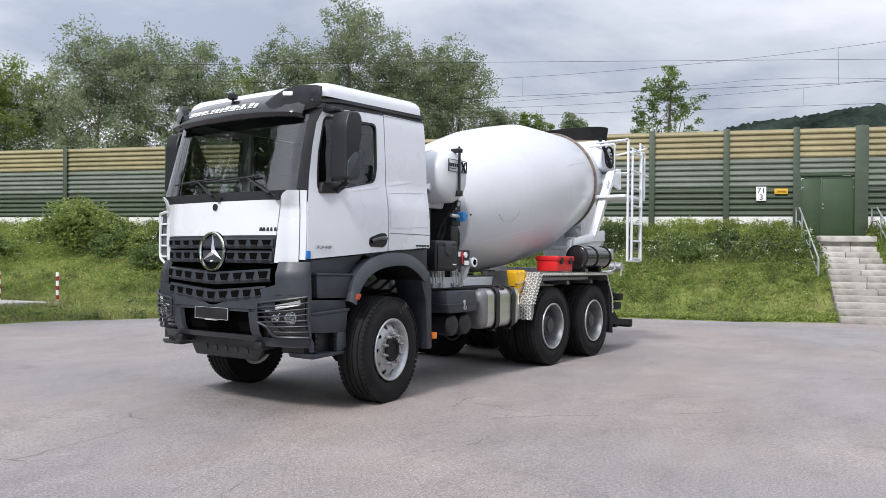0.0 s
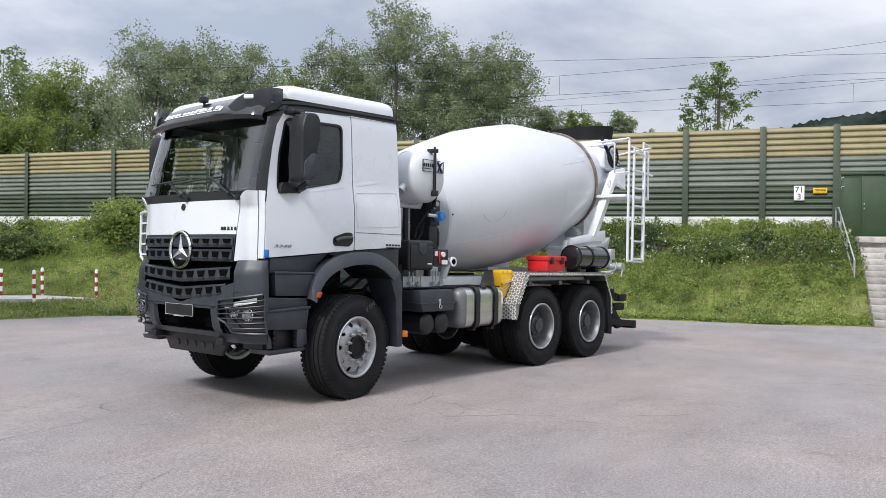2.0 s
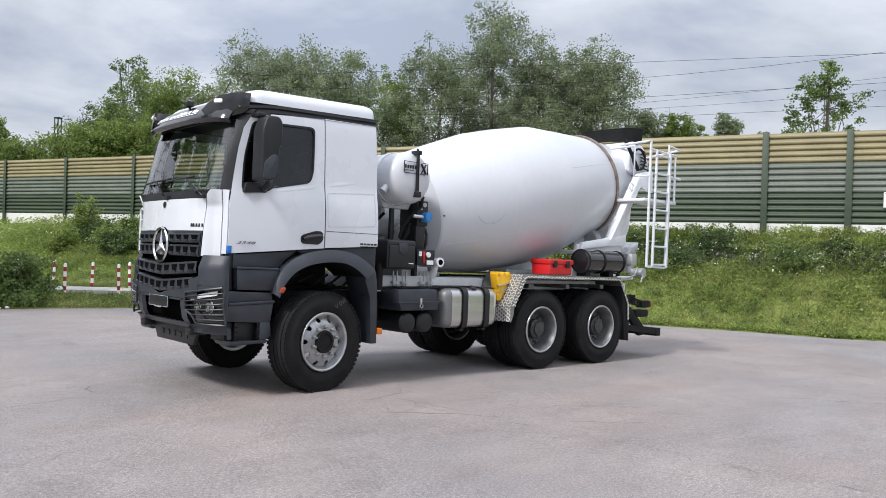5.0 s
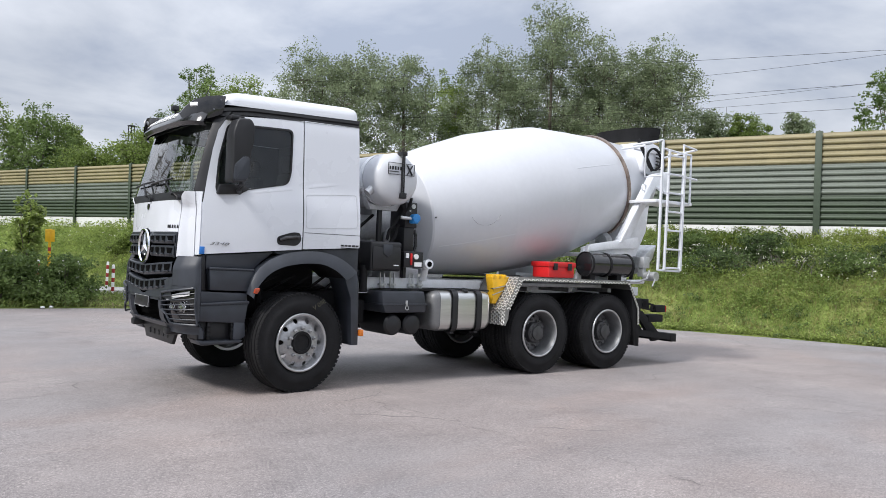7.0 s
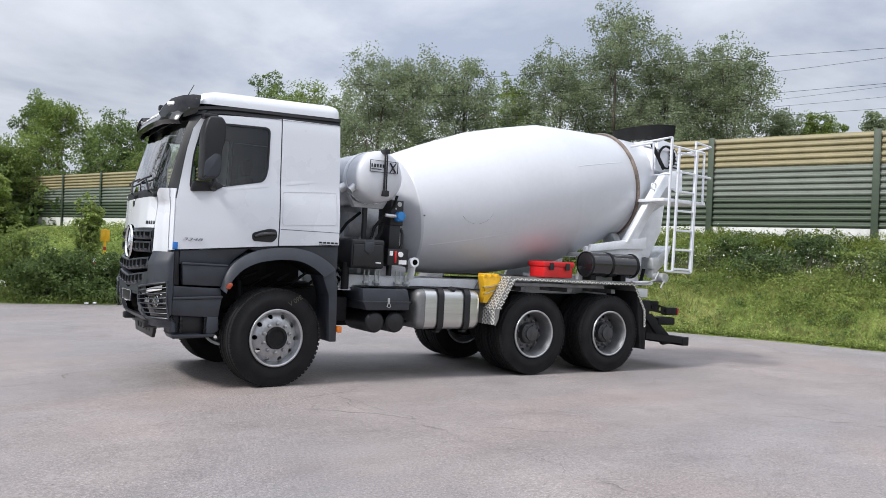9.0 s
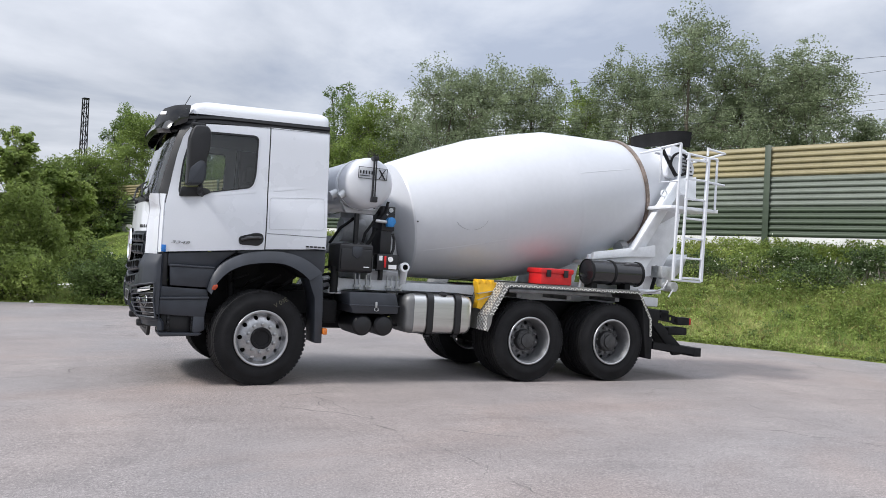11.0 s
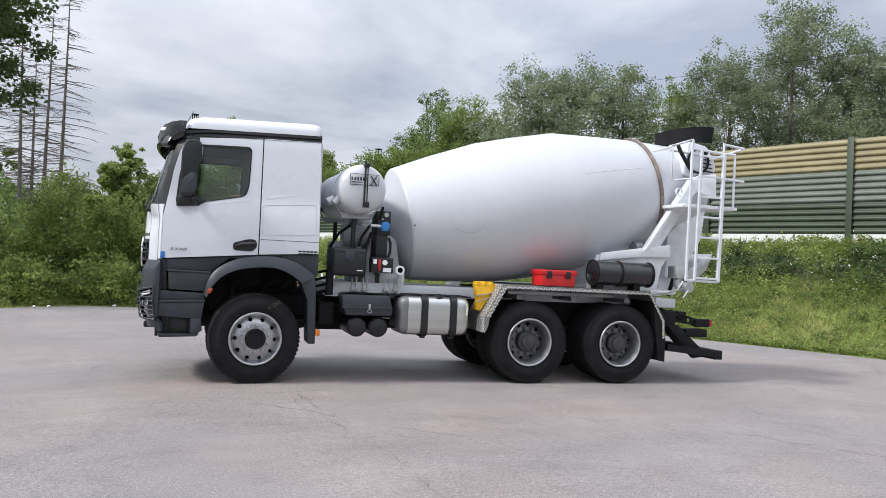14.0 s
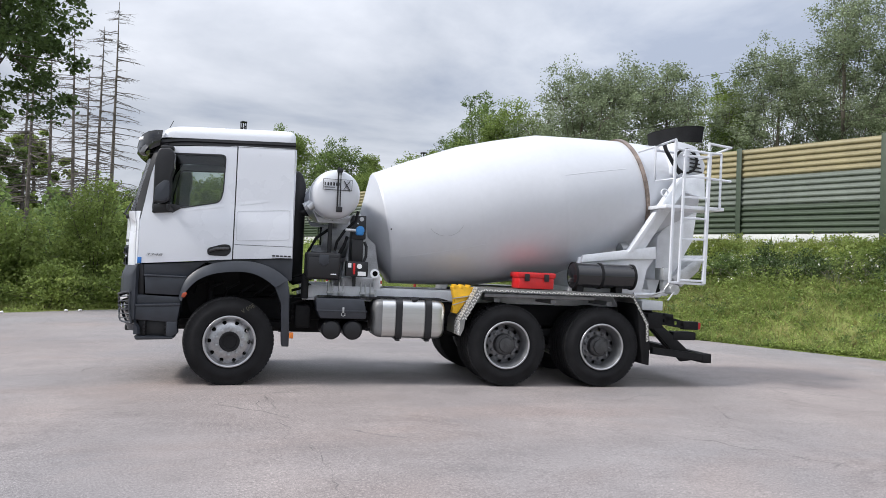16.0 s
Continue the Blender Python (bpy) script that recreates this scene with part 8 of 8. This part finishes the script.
# ---- wooded hill far off ----
bm = bmesh.new()
rows = []
for j, (r, f) in enumerate(((620, 0.0), (640, 0.35), (680, 0.75), (740, 1.0), (860, 0.9))):
    row = []
    for a in np.linspace(-40, 32, 420):
        top = lerp_table(a, [(-40, 132), (6, 124), (10, 119), (14.9, 112), (17, 104), (20, 86), (26, 40), (32, 0)]) + 3 * noise.noise(Vector((a * 0.25, 0, 1)))
        jag = 3.0 * noise.noise(Vector((a * 2.2, j, 3))) + 3.0 * noise.noise(Vector((a * 6.5, j, 5)))
        row.append((-6 + r * math.cos(radians(a)), -6 + r * math.sin(radians(a)), -2 + f * top + jag * f * min(1, top / 20)))
    rows.append(row)
sheet(bm, rows)
tagged(part("hill", bm, HILL, sharp=80), "dark wooded hill in the far distance", "hill", kind="structure")

# ---- grass and weeds of the bank ----
rg = np.random.default_rng(21)


def scatter(n, x0, x1, y0, y1, keep):
    out = []
    while len(out) < n:
        x, y = rg.uniform(x0, x1), rg.uniform(y0, y1)
        if keep(x, y):
            out.append((x, y, land(x, y)))
    return np.array(out)


def on_stairs(x, y):
    s, d = -NY * x + NX * y, NX * x + NY * y - WALL_D
    return -10.65 - 0.9 * (d < -3.2) < s < -8.85 and d > -5.5


def on_path(x, y):
    hit = False
    for (ax, ay), (bx, by) in zip(PATH, PATH[1:] + PATH[:1]):
        if (ay > y) != (by > y) and x < (bx - ax) * (y - ay) / (by - ay) + ax:
            hit = not hit
    return hit


def before_path(x, y):
    """On the strip of short grass at the near side of the path."""
    return any(on_path(x + 0.28 * k, y + 0.96 * k) for k in (0.4, 0.8, 1.2, 1.7))


def verge(x, y):
    return x * NX + y * NY < WALL_D - 0.1 and off_yard(x, y) > 0.05 and not on_stairs(x, y) and not on_path(x, y)


near = scatter(56000, -12, 27, -9, 30, lambda x, y: verge(x, y) and not before_path(x, y))
tagged(leaves("bank_grass", near, 0.21, GRASS_BLADE, seed=31, blades=True, aspect=0.075, spread=0.5), "long uncut grass on the bank", "grass", kind="stuff")
bank = [p for p in scatter(56000, -6, 27, -9, 36, verge) if p[2] > 0.0]
bank = np.array(bank)
hgt = np.array([max(0.0, noise.noise(Vector((p[0] * 0.6, p[1] * 0.6, 2.0))) + 0.5 * noise.noise(Vector((p[0] * 2.2, p[1] * 2.2, 3.0))) + 0.24) for p in bank])
off = WALL_D - bank[:, 0] * NX - bank[:, 1] * NY
hgt *= np.interp(off, [0, 0.6, 1.6, 3.4, 4.4, 6], [0.35, 0.6, 1.0, 0.9, 0.4, 0.25])
bank = bank[hgt > 0.02]
hgt = hgt[hgt > 0.02]
weeds = np.repeat(bank, 7, axis=0) + rg.normal(0, 0.09, (len(bank) * 7, 3))
weeds[:, 2] = np.repeat(bank[:, 2], 7) + rg.uniform(0.03, 1, len(weeds)) * np.repeat(np.minimum(0.75, hgt * 1.3), 7)
tagged(leaves("bank_weeds", weeds, 0.068, WEED_LEAF, seed=33), "nettles and brambles on the bank", "weeds", kind="stuff")
pick = weeds[rg.integers(0, len(weeds), 2000)] + [0, 0, 0.2]
clump = pick[np.array([noise.noise(Vector((p[0] * 0.6, p[1] * 0.6, 8))) > -0.02 and 0.7 < WALL_D - p[0] * NX - p[1] * NY < 4.0 for p in pick])]
tagged(leaves("elder_blossom", np.repeat(clump, 3, axis=0) + rg.normal(0, 0.03, (len(clump) * 3, 3)), 0.055, BLOSSOM, seed=35), "small white blossoms among the weeds", "blossom", kind="stuff")

carpet = scatter(90000, -8, 27, -9, 30, lambda x, y: verge(x, y) and not before_path(x, y) and noise.noise(Vector((x * 0.9, y * 0.9, 5.0))) > -0.25)
carpet[:, 2] += rg.uniform(0.01, 0.16, len(carpet))
tagged(leaves("low_herbs", carpet, 0.062, WEED_LEAF, seed=41, flat=0.2), "low leafy herbs among the grass", "weeds", kind="stuff")

# mounds of darker and fresher herbs that mottle the lower bank
mounds = {WEED_LEAF: [], IVY_LEAF: [], BUSH_LEAF: [], DARK_LEAF: []}
for k, (x, y, z) in enumerate(scatter(1500, 3, 27, -9, 24, lambda x, y: verge(x, y) and 2.6 < WALL_D - x * NX - y * NY and not before_path(x, y))):
    w, h = rg.uniform(0.08, 0.26), rg.uniform(0.06, 0.26)
    q = rg.normal(0, 0.5, (int(46 * w / 0.17), 3)) * [w, w, 0.1] + [x, y, z]
    q[:, 2] = z + rg.uniform(0.1, 1, len(q)) * h
    list(mounds.values())[(0, 2, 1, 3, 0, 2, 3)[k % 7]].append(q)
for k, (mat, name) in enumerate(((WEED_LEAF, "fresh green herb mounds on the lower bank"), (IVY_LEAF, "dark glossy herb mounds on the lower bank"), (BUSH_LEAF, "pale green herb mounds on the lower bank"), (DARK_LEAF, "dull green herb mounds on the lower bank"))):
    tagged(leaves("herb_mounds", np.concatenate(mounds[mat]), 0.06, mat, seed=81 + k, aspect=0.6), name, "weeds", kind="stuff")

# fresh shoots that stand up along the foot of the barrier
shoots = []
for k in range(330):
    x, y = along_wall(rg.uniform(-8.4, 22), -rg.uniform(0.25, 1.9))
    if not verge(x, y):
        continue
    w, h = rg.uniform(0.12, 0.34), rg.uniform(0.25, 0.62)
    q = rg.normal(0, 0.5, (int(110 * w / 0.2), 3)) * [w, w, 0] + [x, y, land(x, y)]
    q[:, 2] += rg.uniform(0.25, 1, len(q)) ** 0.6 * h
    shoots.append(q)
tagged(leaves("fresh_shoots", np.concatenate(shoots), 0.07, FRESH_LEAF, seed=91, aspect=0.55), "bright yellow-green shoots along the barrier", "weeds", kind="stuff")

# litter at the edge of the asphalt
for i, (x, y) in enumerate(((-4.9, 12.45), (-4.55, 12.5), (-0.35, 11.75), (-0.15, 11.8), (-2.9, 12.75), (-6.4, 11.9))):
    rl = np.random.default_rng(60 + i)
    bm = bmesh.new()
    bmesh.ops.create_icosphere(bm, subdivisions=2, radius=0.05)
    for v in bm.verts:
        v.co *= 0.75 + 0.5 * rl.uniform()
        v.co.z *= 0.6
    scrap = part("litter", bm, WHITEINK, None, sharp=20)
    scrap.matrix_basis = pose(x, y, level(x, y) + 0.03, 0, 0, 70 * i)
    tagged(scrap, "crumpled white paper scrap at the asphalt edge", "litter", "scraps of litter")

# tall nettles and docks standing out of the thicket
stalks = []
for k in range(150):
    s, d = rg.uniform(-7.5, 22), -rg.uniform(0.25, 4.2)
    x, y = along_wall(s, d)
    if not verge(x, y):
        continue
    h = rg.uniform(0.35, 0.95) * (0.8 if d > -1.2 else 1.0)
    m = int(34 * h / 0.6)
    f = rg.uniform(0.15, 1, m)
    w = 0.17 * (1.1 - f)
    stalks.append(np.stack([x + rg.normal(0, 1, m) * w, y + rg.normal(0, 1, m) * w, land(x, y) + f * h], 1))
tagged(leaves("nettle_stalks", np.concatenate(stalks), 0.08, BUSH_LEAF, seed=47, aspect=0.5), "tall leafy nettles along the barrier", "weeds", kind="stuff")
yellow = scatter(26000, 4, 27, -9, 22, lambda x, y: verge(x, y) and WALL_D - x * NX - y * NY > 3.0)
tagged(leaves("dry_grass", yellow, 0.2, DRY_BLADE, seed=49, blades=True, aspect=0.07, spread=0.45), "yellowish grass on the lower bank", "grass", kind="stuff")
tall = scatter(9000, 4, 27, -9, 30, lambda x, y: verge(x, y) and WALL_D - x * NX - y * NY < 1.3)
tagged(leaves("tall_grass", tall, 0.42, GRASS_BLADE, seed=50, blades=True, aspect=0.05, spread=0.3), "tall grass along the foot of the barrier", "grass", kind="stuff")

canes = scatter(2200, 4, 27, -9, 22, lambda x, y: verge(x, y) and 2.2 < WALL_D - x * NX - y * NY < 3.7 and noise.noise(Vector((x * 0.5, y * 0.5, 12.0))) > -0.2)
canes[:, 2] += rg.uniform(0.12, 0.42, len(canes))
tagged(leaves("dry_canes", canes, 0.34, DEADBARK, seed=57, blades=True, aspect=0.035, spread=1.3), "dry brown bramble canes on the bank", "bramble", kind="stuff")
shade = scatter(6000, 4, 27, -9, 22, lambda x, y: verge(x, y) and 2.0 < WALL_D - x * NX - y * NY < 3.3)
shade = np.repeat(shade, 3, axis=0) + rg.normal(0, 0.08, (len(shade) * 3, 3))
shade[:, 2] += rg.uniform(0.05, 0.5, len(shade))
spray = shade[rg.integers(0, len(shade), 420)] + [0, 0, 0.16]
spray = np.repeat(spray, 3, axis=0) + rg.normal(0, 0.03, (len(spray) * 3, 3))
tagged(leaves("bramble_blossom", spray, 0.05, BLOSSOM, seed=59), "white blossoms on the bramble band", "blossom", kind="stuff")
fringe = scatter(4000, 1, 27, -9, 8, lambda x, y: verge(x, y) and off_yard(x, y) < 0.35 + 0.5 * noise.noise(Vector((x * 0.8, y * 0.8, 15.0))))
fringe = np.repeat(fringe, 5, axis=0) + rg.normal(0, 0.07, (len(fringe) * 5, 3)) * [1, 1, 0.3]
fringe[:, 2] += rg.uniform(0.0, 0.12, len(fringe))
tagged(leaves("edge_herbs", fringe, 0.055, WEED_LEAF, seed=60), "low green herbs creeping over the asphalt edge", "weeds", kind="stuff")
tagged(leaves("bramble_leaves", shade, 0.068, IVY_LEAF, seed=58, aspect=0.65), "dark bramble leaves in a band on the bank", "bramble", kind="stuff")

far_bank = scatter(7000, -8, 14, 28, 48, verge)
tops = np.repeat(far_bank, 4, axis=0)
tops[:, 2] += rg.uniform(0.02, 1, len(tops)) * np.repeat([0.25 + 0.45 * max(0, noise.noise(Vector((p[0] * 0.5, p[1] * 0.5, 6.0))) + 0.3) for p in far_bank], 4)
tagged(leaves("far_weeds", tops + rg.normal(0, 0.08, tops.shape), 0.11, WEED_LEAF, seed=53), "tall weeds on the far part of the bank", "weeds", kind="stuff")

straw = scatter(9000, -3, 14, 9, 20, lambda x, y: verge(x, y) and off_yard(x, y) < 4.5 and x > 1 - 0.3 * (y - 12))
tagged(leaves("verge_straw", straw, 0.15, STRAW_BLADE, seed=71, blades=True, aspect=0.08, spread=0.55), "dry brownish grass on the flat verge", "grass", kind="stuff")
rg = np.random.default_rng(79)
for i in range(15):
    s = 13.2 + 0.85 * i
    x, y = along_wall(s, -rg.uniform(1.6, 4.6))
    bush(x, y, rg.uniform(0.6, 1.15), rg.uniform(0.8, 1.3), (DARK_LEAF, IVY_LEAF, WEED_LEAF)[i % 3], 950 + i, 4200, "dark bramble thicket on the bank behind the path", 0.10, 6, 0.65, 30)["group"] = "brambles on the bank"
